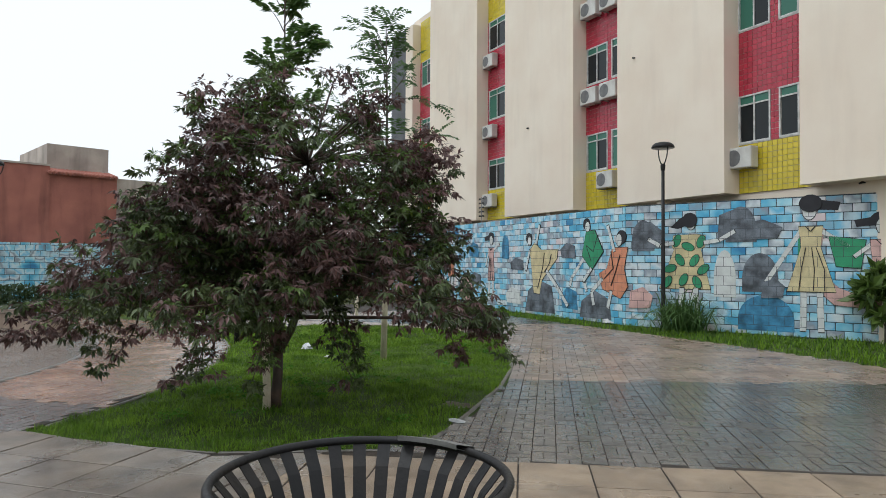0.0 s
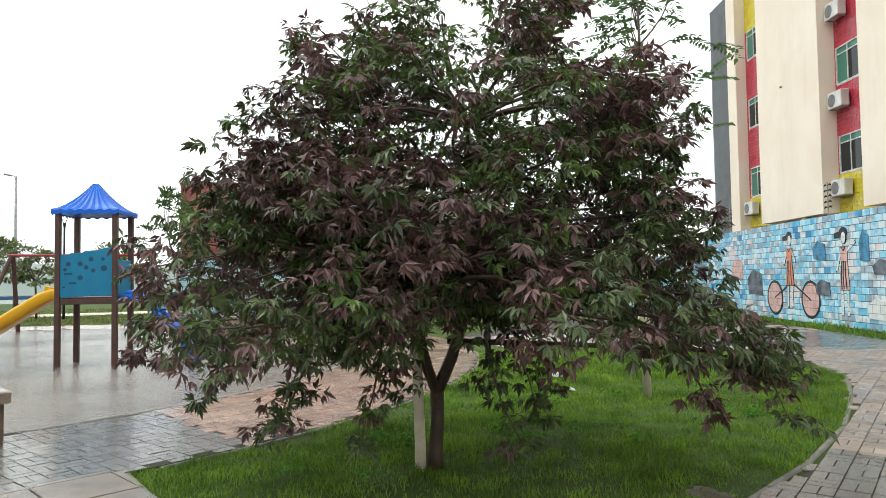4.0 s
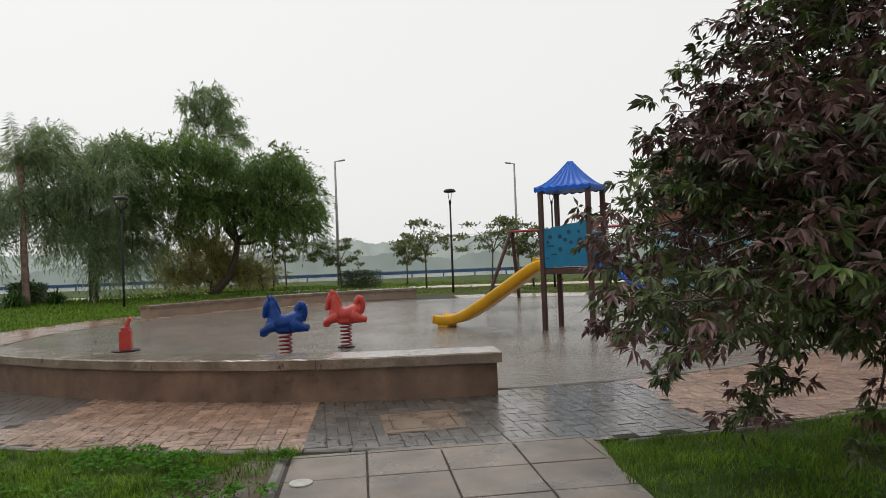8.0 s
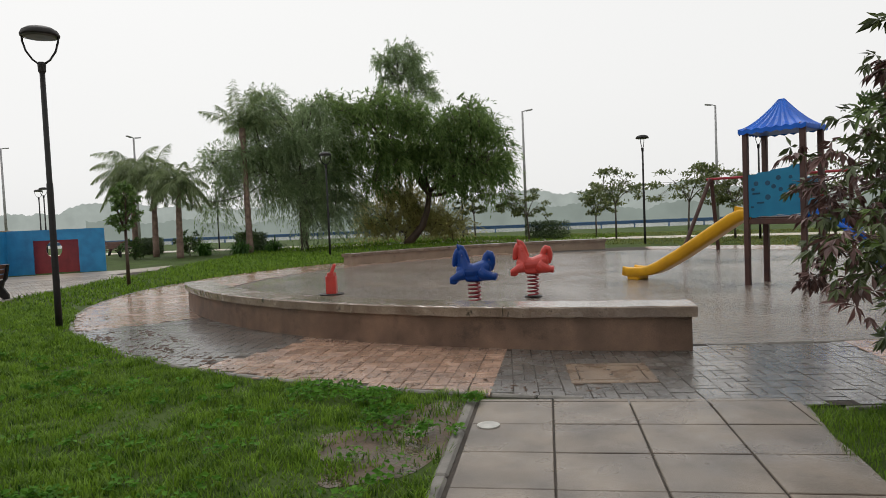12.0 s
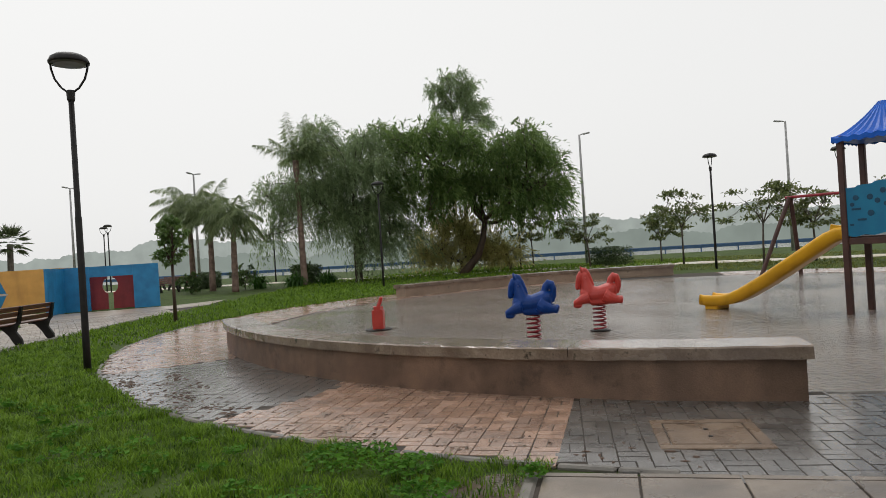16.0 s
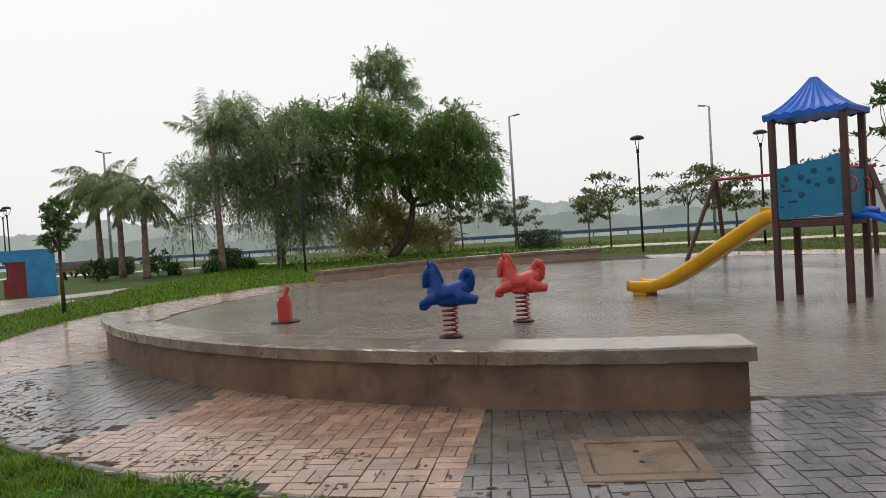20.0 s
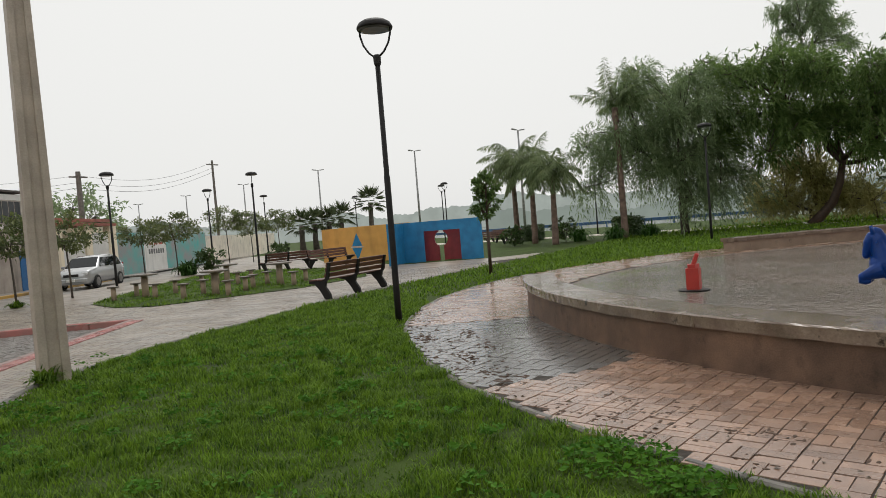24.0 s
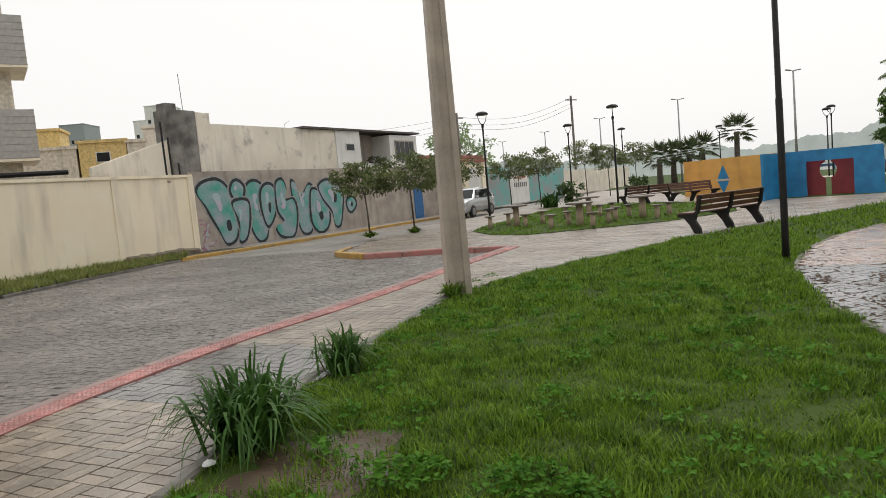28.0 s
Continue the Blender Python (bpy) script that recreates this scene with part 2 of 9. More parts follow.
M_BUFF_P = mat("buff_paver_piece", (0.25, 0.203, 0.152), 0.4, film=0.35, second=(0.165, 0.132, 0.098), noise_scale=3.2, vary=0.16, island=0.25, per="object", bump=0.2, bump_scale=120, coat=0.45, wet=(4, 0.1, 0.38))
M_SLAB = mat("cement_slab", (0.24, 0.195, 0.152), 0.45, second=(0.115, 0.094, 0.077), noise_scale=2.6, vary=0.3, island=0.14, per="object", stain=0.3, streak=2.5, bump=0.35, bump_scale=110, wet=(1.6, 0.22, 0.55), coat=0.2)
M_SANDSLAB = mat("sandy_slab", (0.3, 0.225, 0.155), 0.45, second=(0.2, 0.15, 0.105), noise_scale=2.2, vary=0.25, island=0.12, per="object", stain=0.25, streak=2.5, bump=0.35, bump_scale=110, wet=(1.6, 0.25, 0.55), coat=0.15)
M_KERB = mat("concrete_kerb", (0.19, 0.175, 0.155), 0.55, stain=0.3, bump=0.4, bump_scale=80)
M_RED_KERB = mat("faded_red_kerb", (0.42, 0.16, 0.14), 0.5, second=(0.3, 0.15, 0.13), noise_scale=3.2, bump=0.4, bump_scale=80, wet=(2, 0.2, 0.5))
M_YELLOW_KERB = mat("yellow_kerb", (0.5, 0.29, 0.05), 0.5, second=(0.3, 0.2, 0.08), noise_scale=2.2, bump=0.4, bump_scale=80)
M_ASPHALT = mat("wet_cobble_road", (0.28, 0.258, 0.234), 0.5, second=(0.195, 0.18, 0.163), noise_scale=0.8, vary=0.22, bump=0.9, bump_scale=14, wet=(0.6, 0.3, 0.6))


def flooded(name):
    """Pavers under a thin sheet of rain water."""
    m = mat(name, (0.2, 0.165, 0.138), 0.2, second=(0.13, 0.108, 0.09), noise_scale=0.55, vary=0.12, bump=0.0, wet=(0.35, 0.05, 0.17))
    n, l = m.node_tree.nodes, m.node_tree.links
    b = n["Principled BSDF"]
    tc = n.new("ShaderNodeTexCoord")
    nz = n.new("ShaderNodeTexNoise")
    nz.inputs["Scale"].default_value, nz.inputs["Detail"].default_value = 12.0, 6.0
    l.new(tc.outputs["Object"], nz.inputs["Vector"])
    vo = n.new("ShaderNodeTexVoronoi")
    vo.inputs["Scale"].default_value = 9.0
    l.new(tc.outputs["Object"], vo.inputs["Vector"])
    ad = n.new("ShaderNodeMath")
    ad.operation = "MULTIPLY_ADD"
    ad.inputs[1].default_value = 0.25
    l.new(vo.outputs["Distance"], ad.inputs[0])
    l.new(nz.outputs["Fac"], ad.inputs[2])
    bp = n.new("ShaderNodeBump")
    bp.inputs["Strength"].default_value, bp.inputs["Distance"].default_value = 1.0, 0.032
    l.new(ad.outputs[0], bp.inputs["Height"])
    l.new(bp.outputs[0], b.inputs["Normal"])
    return m


M_FLOOD = flooded("flooded_pavers")

# ---- the ground in plan ----
CX, CY = -17.6, -4.0
KERB = [(2.6, 40), (1.9, 14), (1.8, 0), (1.7, -2.45), (1.5, -3.65), (1.05, -5.45), (0.36, -7.1), (-0.5, -10.4), (-1.7, -14.35)]
BAY = [(-1.7, -14.35), (0.05, -14.95), (2.15, -15.08), (3.3, -16.4)]
KERB_FAR = [(3.3, -16.4), (3.4, -18), (2.9, -22), (1.9, -28), (-0.6, -38), (-4.5, -52), (-8, -66)]
LAWN_EDGE = [(-0.5, 2.97), (-0.5, -1.0), (-0.55, -3.4), (-0.8, -5.0), (-1.17, -7.35), (-2.38, -9.45), (-3.8, -11.1), (-5.4, -13.1), (-7.7, -15.4), (-11.5, -18.9), (-15, -21.6)]
ISLAND = [(-6.98, 2.32), (-5.95, 2.72), (-4.9, 3.4), (-3.9, 4.62), (-3.85, 4.95), (-4.1, 5.5), (-4.55, 6.3), (-5.4, 7.8), (-6.45, 9.3), (-7.9, 10.95), (-9.3, 12.3),
          (-10.6, 12.85), (-12.0, 13.1), (-14.0, 12.6), (-15.2, 11.4), (-15.4, 9.9), (-14.9, 8.75)] + arc(CX, CY, 12.4, 77, 32, 14)
NORTH = [(-3.9, 4.6), (-2.95, 5.1), (-0.59, 7.18), (1.84, 9.36), (1.9, 13.35), (-2.1, 13.9), (-5.3, 15.2), (-8.5, 16.2), (-13.4, 17.8), (-18, 19.4), (-26, 22),
         (-30, 20), (-24, 14), (-19, 9), (-15.5, 9.0), (-15.4, 11.4), (-14.0, 12.7), (-12, 13.2), (-10.6, 12.95), (-9.3, 12.4), (-7.9, 11.05), (-6.4, 9.35), (-5.3, 7.8), (-4.45, 6.3), (-4.0, 5.4)]
WALKWAY = KERB + BAY + KERB_FAR + [(-12, -66), (-11, -45), (-10, -36), (-11.5, -26), (-15.0, -24.2), (-17.5, -24.5), (-15, -21.6)] + LAWN_EDGE[::-1] + [(-0.5, 6), (-0.3, 7.4), (-2.0, 13.9), (-2, 40)]
TABLES_LAWN = [(-0.1, -20.9), (-0.9, -18.6), (-2.0, -17.5), (-4.3, -18.1), (-6.1, -18.6), (-8.6, -20.8), (-9.2, -23.5), (-8.6, -30), (-6.5, -34), (-3.2, -34), (-1.6, -29), (-0.5, -24)]


def sheet(name, poly, z, material, label="", category="ground"):
    bm = bmesh.new()
    bm.faces.new([bm.verts.new((x, y, z)) for x, y in poly])
    bmesh.ops.triangulate(bm, faces=bm.faces[:])
    for f in bm.faces:
        if f.normal.z < 0:
            f.normal_flip()
    me = bpy.data.meshes.new(name)
    bm.to_mesh(me)
    bm.free()
    me.materials.append(material)
    return tagged(new(name, me), label, category, kind="structure")


def ring_sheet(name, r0, r1, z, material, a0=0, a1=360, n=120):
    s = Shell()
    for i in range(n):
        p, q = radians(a0 + (a1 - a0) * i / n), radians(a0 + (a1 - a0) * (i + 1) / n)
        s.add([(CX + r * math.cos(a), CY + r * math.sin(a), z) for r, a in ((r0, p), (r1, p), (r1, q), (r0, q))], [(0, 1, 2, 3)])
    return s


sheet("ground", [(-1500, -1500), (1500, -1500), (1500, 1500), (-1500, 1500)], -0.2, M_LAWN, "wide wet grassy ground", "ground")
PARK = KERB + BAY + KERB_FAR + [(-12, -90), (-70, -90), (-70, 60), (2.6, 60)]
sheet("park_lawn", PARK, -0.025, M_LAWN, "rain-soaked lawn soil of the park", "lawn")
sheet("road", [(-14, -95), (-2.5, -30), (-2.0, -10), (0.5, 10), (0.5, 60), (16, 60), (16, -10), (14, -40), (4, -95)], -0.13, M_ASPHALT, "wet grey road of small cobbles", "road")
sheet("pavement", WALKWAY, -0.0115, M_BED, "sand bed of the footway", "pavement")
sheet("pavement_south", [(2.9, -22), (1.9, -28), (-0.6, -38), (-4.5, -52), (-8, -66), (-12, -66), (-11, -45), (-10, -36), (-11.5, -26), (-15.0, -24.2), (-17.5, -24.5), (-15.3, -22)], -0.003, M_BUFF, "pale wet pavers beyond the picnic tables", "pavement")
sheet("pavement_north", NORTH, -0.0125, M_BED, "sand bed of the paved square", "pavement")
ring_bed = ring_sheet("pavement_ring", 9.8, 12.2, -0.0065, M_BED, -75, 23, 40)
wide = ring_sheet("pavement_ring", 9.8, 12.36, -0.0065, M_BED, 23, 285, 90)
ring_bed.add(wide.v, wide.f)
solid("pavement_ring", ring_bed, M_BED, "sand bed of the ring path", "pavement", kind="structure")
solid("plaza_floor", ring_sheet("plaza_floor", 0.0, 9.8, -0.006, M_FLOOD), M_FLOOD, "flooded grey playground floor mirroring the sky", "floor", kind="structure")
sheet("lawn_tables", TABLES_LAWN, 0.012, M_LAWN, "green lawn with picnic tables", "lawn")


def eased(pts, step):
    """The same line with its corners eased, in even steps."""
    P = [Vector((x, y, 0)) for x, y in pts]
    for _ in range(3):
        P = P[:1] + [p for a, b in zip(P, P[1:]) for p in (a.lerp(b, 0.25), a.lerp(b, 0.75))] + P[-1:]
    out, left = [P[0]], step
    for a, b in zip(P, P[1:]):
        d, at = (b - a).length, 0.0
        while d - at >= left:
            at += left
            out.append(a.lerp(b, at / d))
            left = step
        left -= d - at
    return [(p.x, p.y) for p in out]


def kerb_run(name, pts, w, z0, z1, material, label, step=1.0):
    """Kerbstones laid end to end along a line."""
    top = thing(name, pose(0, 0, 0), label, "kerb", kind="structure")
    P = [Vector((x, y, 0)) for x, y in pts]
    for a, b in zip(P, P[1:]):
        d = b - a
        k = max(1, round(d.length / step))
        ang = math.degrees(math.atan2(d.y, d.x))
        for i in range(k):
            c = a + d * ((i + 0.5) / k)
            s = Shell().block(d.length / k - 0.012, w, z1 - z0, pose(c.x, c.y, (z0 + z1) / 2 + RNG.uniform(-0.004, 0.004), 0, 0, ang), 0.018)
            part("kerbstone", s, material, top)
    return top


M_PINK_KERB = mat("rose_grey_kerb", (0.33, 0.22, 0.2), 0.55, second=(0.24, 0.17, 0.155), noise_scale=4, stain=0.3, bump=0.4, bump_scale=60)
kerb_run("kerb_red", eased(KERB[1:], 0.9), 0.13, -0.2, 0.015, M_PINK_KERB, "faded rose-grey kerb along the footway")
kerb_run("kerb_bay", BAY[:3], 0.16, -0.2, 0.02, M_RED_KERB, "faded red kerb at the end of the parking bay")
kerb_run("kerb_corner", BAY[2:] + KERB_FAR[1:2], 0.16, -0.2, 0.03, M_YELLOW_KERB, "yellow painted kerb corner")
kerb_run("kerb_lawn", LAWN_EDGE[1:-1], 0.1, -0.1, 0.012, M_KERB, "low concrete edging of the lawn", 0.9)
kerb_run("kerb_ring", arc(CX, CY, 12.22, 23, -62, 44), 0.07, -0.1, 0.004, M_KERB, "low concrete edging of the ring path", 0.9)
kerb_run("kerb_island", ISLAND[:13], 0.06, -0.1, -0.003, M_KERB, "low concrete edging of the grass island", 0.9)
kerb_run("kerb_island_ring", arc(CX, CY, 12.4, 77, 32, 14), 0.06, -0.1, -0.003, M_KERB, "low concrete edging of the grass island", 0.9)
kerb_run("kerb_plaza", arc(CX, CY, 9.85, 30, 78, 14), 0.1, -0.1, 0.008, M_KERB, "pale concrete edging of the flooded floor", 0.9)


# ---- low seat walls round the playground ----
def spotted(m, scale, low, high, dark):
    """Adds dark specks of lichen and dirt to a surface."""
    n, l = m.node_tree.nodes, m.node_tree.links
    b = n["Principled BSDF"]
    src = b.inputs["Base Color"].links[0].from_socket
    tc = n.new("ShaderNodeTexCoord")
    nz = n.new("ShaderNodeTexNoise")
    nz.inputs["Scale"].default_value, nz.inputs["Detail"].default_value, nz.inputs["Roughness"].default_value = scale, 9.0, 0.65
    l.new(tc.outputs["Object"], nz.inputs["Vector"])
    r = n.new("ShaderNodeMapRange")
    r.inputs["From Min"].default_value, r.inputs["From Max"].default_value = low, high
    r.inputs["To Min"].default_value, r.inputs["To Max"].default_value = 1.0, dark
    l.new(nz.outputs["Fac"], r.inputs["Value"])
    k = n.new("ShaderNodeMix")
    k.data_type, k.blend_type = "RGBA", "MULTIPLY"
    k.inputs["Factor"].default_value = 1.0
    l.new(src, k.inputs["A"])
    l.new(r.outputs[0], k.inputs["B"])
    l.new(k.outputs["Result"], b.inputs["Base Color"])
    return m


M_SEATWALL = spotted(mat("rendered_wall", (0.215, 0.13, 0.086), 0.55, second=(0.1, 0.06, 0.04), noise_scale=2.2, vary=0.3, stain=0.25, streak=1.2, bump=0.45, bump_scale=70), 3.0, 0.56, 0.72, 0.35)
M_CAP = spotted(mat("wall_cap", (0.255, 0.195, 0.15), 0.3, second=(0.14, 0.1, 0.075), noise_scale=3.5, vary=0.3, bump=0.4, bump_scale=45, wet=(1.5, 0.1, 0.3), coat=0.45), 7.0, 0.58, 0.68, 0.22)


def seat_wall(name, cx, cy, r_out, a0, a1, h, w=0.46, n=30, label=""):
    top = thing(name, pose(0, 0, 0), label, "seat wall", kind="structure")
    s = Shell()
    ri, ro, cap = r_out - w, r_out, 0.12
    for i in range(n + 1):
        a = radians(a0 + (a1 - a0) * i / n)
        c, q = math.cos(a), math.sin(a)
        for r, z in ((ro, -0.05), (ro, h - cap), (ri, h - cap), (ri, -0.05)):
            s.v.append((cx + r * c, cy + r * q, z))
    for i in range(n):
        for j in range(3):
            k = i * 4 + j
            s.f.append((k, k + 4, k + 5, k + 1))
    s.f += [(0, 1, 2, 3), (n * 4 + 3, n * 4 + 2, n * 4 + 1, n * 4)]
    part("wall_body", s, M_SEATWALL, top)
    k = max(1, round(abs(radians(a1 - a0)) * r_out / 2.1))
    e = math.degrees(0.05 / r_out) * (1 if a1 > a0 else -1)
    for i in range(k):
        b0 = a0 + (a1 - a0) * i / k - (e if i == 0 else -0.03 * (1 if a1 > a0 else -1))
        b1 = a0 + (a1 - a0) * (i + 1) / k + (e if i == k - 1 else 0)
        s = Shell()
        ro2, ri2, c = r_out + 0.06, r_out - w - 0.04, 0.015
        prof = ((ro2, h - cap), (ro2, h - c), (ro2 - c, h), (ri2 + c, h), (ri2, h - c), (ri2, h - cap))
        m = 24
        for j in range(m + 1):
            a = radians(b0 + (b1 - b0) * j / m)
            for e_, (r, z) in enumerate(prof):
                r, z = r + RNG.normal(0, 0.003 if e_ < 3 else 0.001), z + RNG.normal(0, 0.004 if e_ == 0 else 0.0012)
                s.v.append((cx + r * math.cos(a), cy + r * math.sin(a), z))
        for j in range(m):
            for q in range(6):
                u, v = j * 6 + q, j * 6 + (q + 1) % 6
                s.f.append((u, u + 6, v + 6, v))
        s.f += [tuple(range(6)), tuple(m * 6 + q for q in reversed(range(6)))]
        part("cap_stone", s, M_CAP, top)
    return top


seat_wall("seat_wall_east", CX, CY, 10.2, 28.8, -29.5, 0.5, label="curved rendered seat wall with stained concrete cap")
# lighter buff copy of the render: the far walls' stronger light is in its colour
M_SEATWALL = spotted(mat("lit_buff_rendered_wall", (0.34, 0.255, 0.19), 0.6, second=(0.22, 0.16, 0.12), noise_scale=1.5, vary=0.2, stain=0.2, bump=0.4, bump_scale=60), 3.0, 0.58, 0.72, 0.5)
seat_wall("seat_wall_south", -18.6, -3.8, 11.1, -90, -151, 0.42, label="far curved seat wall with stained cap")
seat_wall("seat_wall_north", CX, CY, 9.4, 84, 132, 0.5, label="low curved seat wall before the painted wall")

# ---- painted wall and the flats behind it ----
M_FACADE = mat("cream_render", (0.8, 0.705, 0.585), 0.7, second=(0.75, 0.64, 0.52), noise_scale=0.7, vary=0.05, stain=0.06, bump=0.15)



def painted_bricks(name):
    m = mat(name, (0.2, 0.45, 0.55), 0.55, bump=0.2, bump_scale=50)
    n, l = m.node_tree.nodes, m.node_tree.links
    b = n["Principled BSDF"]
    tc = n.new("ShaderNodeTexCoord")
    wob = n.new("ShaderNodeTexNoise")
    wob.inputs["Scale"].default_value = 1.7
    l.new(tc.outputs["Object"], wob.inputs["Vector"])
    mp = n.new("ShaderNodeMapping")
    mp.inputs["Rotation"].default_value = (radians(90), 0, 0)
    l.new(tc.outputs["Object"], mp.inputs["Vector"])
    ad = n.new("ShaderNodeMix")
    ad.data_type, ad.blend_type = "RGBA", "LINEAR_LIGHT"
    ad.inputs["Factor"].default_value = 0.05
    l.new(mp.outputs[0], ad.inputs["A"])
    l.new(wob.outputs["Color"], ad.inputs["B"])
    br = n.new("ShaderNodeTexBrick")
    br.inputs["Scale"].default_value = 1.0
    br.inputs["Brick Width"].default_value, br.inputs["Row Height"].default_value = 0.36, 0.24
    br.inputs["Mortar Size"].default_value, br.inputs["Mortar Smooth"].default_value = 0.010, 0.3
    br.inputs["Color1"].default_value, br.inputs["Color2"].default_value = (0, 0, 0, 1), (1, 1, 1, 1)
    br.inputs["Mortar"].default_value = (0.5, 0.5, 0.5, 1)
    br.inputs["Bias"].default_value = 0.0
    l.new(ad.outputs["Result"], br.inputs["Vector"])
    big = n.new("ShaderNodeTexNoise")
    big.inputs["Scale"].default_value, big.inputs["Detail"].default_value = 0.75, 5.0
    l.new(tc.outputs["Object"], big.inputs["Vector"])
    mixv = n.new("ShaderNodeMath")
    mixv.operation = "MULTIPLY_ADD"
    mixv.inputs[1].default_value = 0.3
    l.new(br.outputs["Color"], mixv.inputs[0])
    mb = n.new("ShaderNodeMapRange")
    mb.inputs["From Min"].default_value, mb.inputs["From Max"].default_value = 0.3, 0.7
    mb.inputs["To Max"].default_value = 0.8
    l.new(big.outputs["Fac"], mb.inputs["Value"])
    l.new(mb.outputs[0], mixv.inputs[2])
    rp = n.new("ShaderNodeValToRGB")
    e = rp.color_ramp.elements
    e[0].position, e[0].color = 0.08, (0.04, 0.2, 0.4, 1)
    e[1].position, e[1].color = 0.99, (0.62, 0.5, 0.5, 1)
    for p, c in ((0.18, (0.1, 0.42, 0.62)), (0.28, (0.3, 0.62, 0.74)), (0.37, (0.62, 0.74, 0.76)), (0.45, (0.2, 0.52, 0.7)), (0.52, (0.5, 0.66, 0.72)), (0.6, (0.24, 0.28, 0.33)), (0.66, (0.64, 0.7, 0.72)), (0.75, (0.17, 0.48, 0.66)), (0.84, (0.2, 0.23, 0.28)), (0.92, (0.66, 0.7, 0.72))):
        k = e.new(p)
        k.color = (*c, 1)
    l.new(mixv.outputs[0], rp.inputs["Fac"])
    fin = n.new("ShaderNodeMix")
    fin.data_type = "RGBA"
    fin.inputs["B"].default_value = (0.03, 0.06, 0.09, 1)
    l.new(br.outputs["Fac"], fin.inputs["Factor"])
    l.new(rp.outputs["Color"], fin.inputs["A"])
    l.new(fin.outputs["Result"], b.inputs["Base Color"])
    return m


def brick_paint(name, color, vary=0.15):
    """Wall paint through which the drawn block joints still show."""
    m = mat(name, color, 0.65, noise_scale=3, vary=vary, bump=0.2, bump_scale=50)
    n, l = m.node_tree.nodes, m.node_tree.links
    b = n["Principled BSDF"]
    src = b.inputs["Base Color"].links[0].from_socket
    tc = n.new("ShaderNodeTexCoord")
    mp = n.new("ShaderNodeMapping")
    mp.inputs["Rotation"].default_value = (radians(90), 0, 0)
    l.new(tc.outputs["Object"], mp.inputs["Vector"])
    br = n.new("ShaderNodeTexBrick")
    br.inputs["Scale"].default_value = 1.0
    br.inputs["Brick Width"].default_value, br.inputs["Row Height"].default_value = 0.36, 0.24
    br.inputs["Mortar Size"].default_value, br.inputs["Mortar Smooth"].default_value = 0.006, 0.3
    l.new(mp.outputs[0], br.inputs["Vector"])
    fin = n.new("ShaderNodeMix")
    fin.data_type = "RGBA"
    fin.inputs["B"].default_value = (0.05, 0.06, 0.07, 1)
    l.new(br.outputs["Fac"], fin.inputs["Factor"])
    l.new(src, fin.inputs["A"])
    l.new(fin.outputs["Result"], b.inputs["Base Color"])
    return m


def block_paint(name, per):
    """Blue, white and grey wall paint that changes from block to block and over the wall."""
    m = mat(name, (0.3, 0.5, 0.6), 0.6, bump=0.35, bump_scale=40)
    n, l = m.node_tree.nodes, m.node_tree.links
    b = n["Principled BSDF"]
    geo = n.new("ShaderNodeNewGeometry")
    one = n.new("ShaderNodeObjectInfo")
    big = n.new("ShaderNodeTexNoise")
    big.inputs["Scale"].default_value, big.inputs["Detail"].default_value = 0.75, 3.0
    l.new(geo.outputs["Position"], big.inputs["Vector"])
    fine = n.new("ShaderNodeTexNoise")
    fine.inputs["Scale"].default_value, fine.inputs["Detail"].default_value = 7.0, 4.0
    l.new(geo.outputs["Position"], fine.inputs["Vector"])
    mb = n.new("ShaderNodeMapRange")
    mb.inputs["From Min"].default_value, mb.inputs["From Max"].default_value = 0.3, 0.7
    mb.inputs["To Max"].default_value = 0.38
    l.new(big.outputs["Fac"], mb.inputs["Value"])
    add = n.new("ShaderNodeMath")
    add.operation = "MULTIPLY_ADD"
    add.inputs[1].default_value = 0.66
    l.new(one.outputs["Random"] if per == "object" else geo.outputs["Random Per Island"], add.inputs[0])
    l.new(mb.outputs[0], add.inputs[2])
    add2 = n.new("ShaderNodeMath")
    add2.operation = "MULTIPLY_ADD"
    add2.inputs[1].default_value = 0.09
    l.new(fine.outputs["Fac"], add2.inputs[0])
    l.new(add.outputs[0], add2.inputs[2])
    rp = n.new("ShaderNodeValToRGB")
    e = rp.color_ramp.elements
    e[0].position, e[0].color = 0.12, (0.04, 0.2, 0.4, 1)
    e[1].position, e[1].color = 0.99, (0.62, 0.52, 0.52, 1)
    for p, c in ((0.22, (0.1, 0.4, 0.6)), (0.32, (0.28, 0.58, 0.7)), (0.4, (0.56, 0.7, 0.74)), (0.47, (0.12, 0.42, 0.62)), (0.54, (0.46, 0.62, 0.69)), (0.61, (0.26, 0.3, 0.35)), (0.68, (0.62, 0.68, 0.7)), (0.76, (0.18, 0.46, 0.63)), (0.84, (0.24, 0.27, 0.32)), (0.92, (0.64, 0.68, 0.7))):
        k = e.new(p)
        k.color = (*c, 1)
    l.new(add2.outputs[0], rp.inputs["Fac"])
    l.new(rp.outputs["Color"], b.inputs["Base Color"])
    return m


M_MURAL = painted_bricks("painted_wall")
M_JOINT = mat("dark_wall_joint", (0.03, 0.045, 0.06), 0.7, bump=0.3)
M_BLOCK, M_BLOCK_P = block_paint("painted_blocks", "island"), block_paint("painted_block", "object")
BEND, WALL_H = Vector((-9.4, 17.7, 0)), 3.35


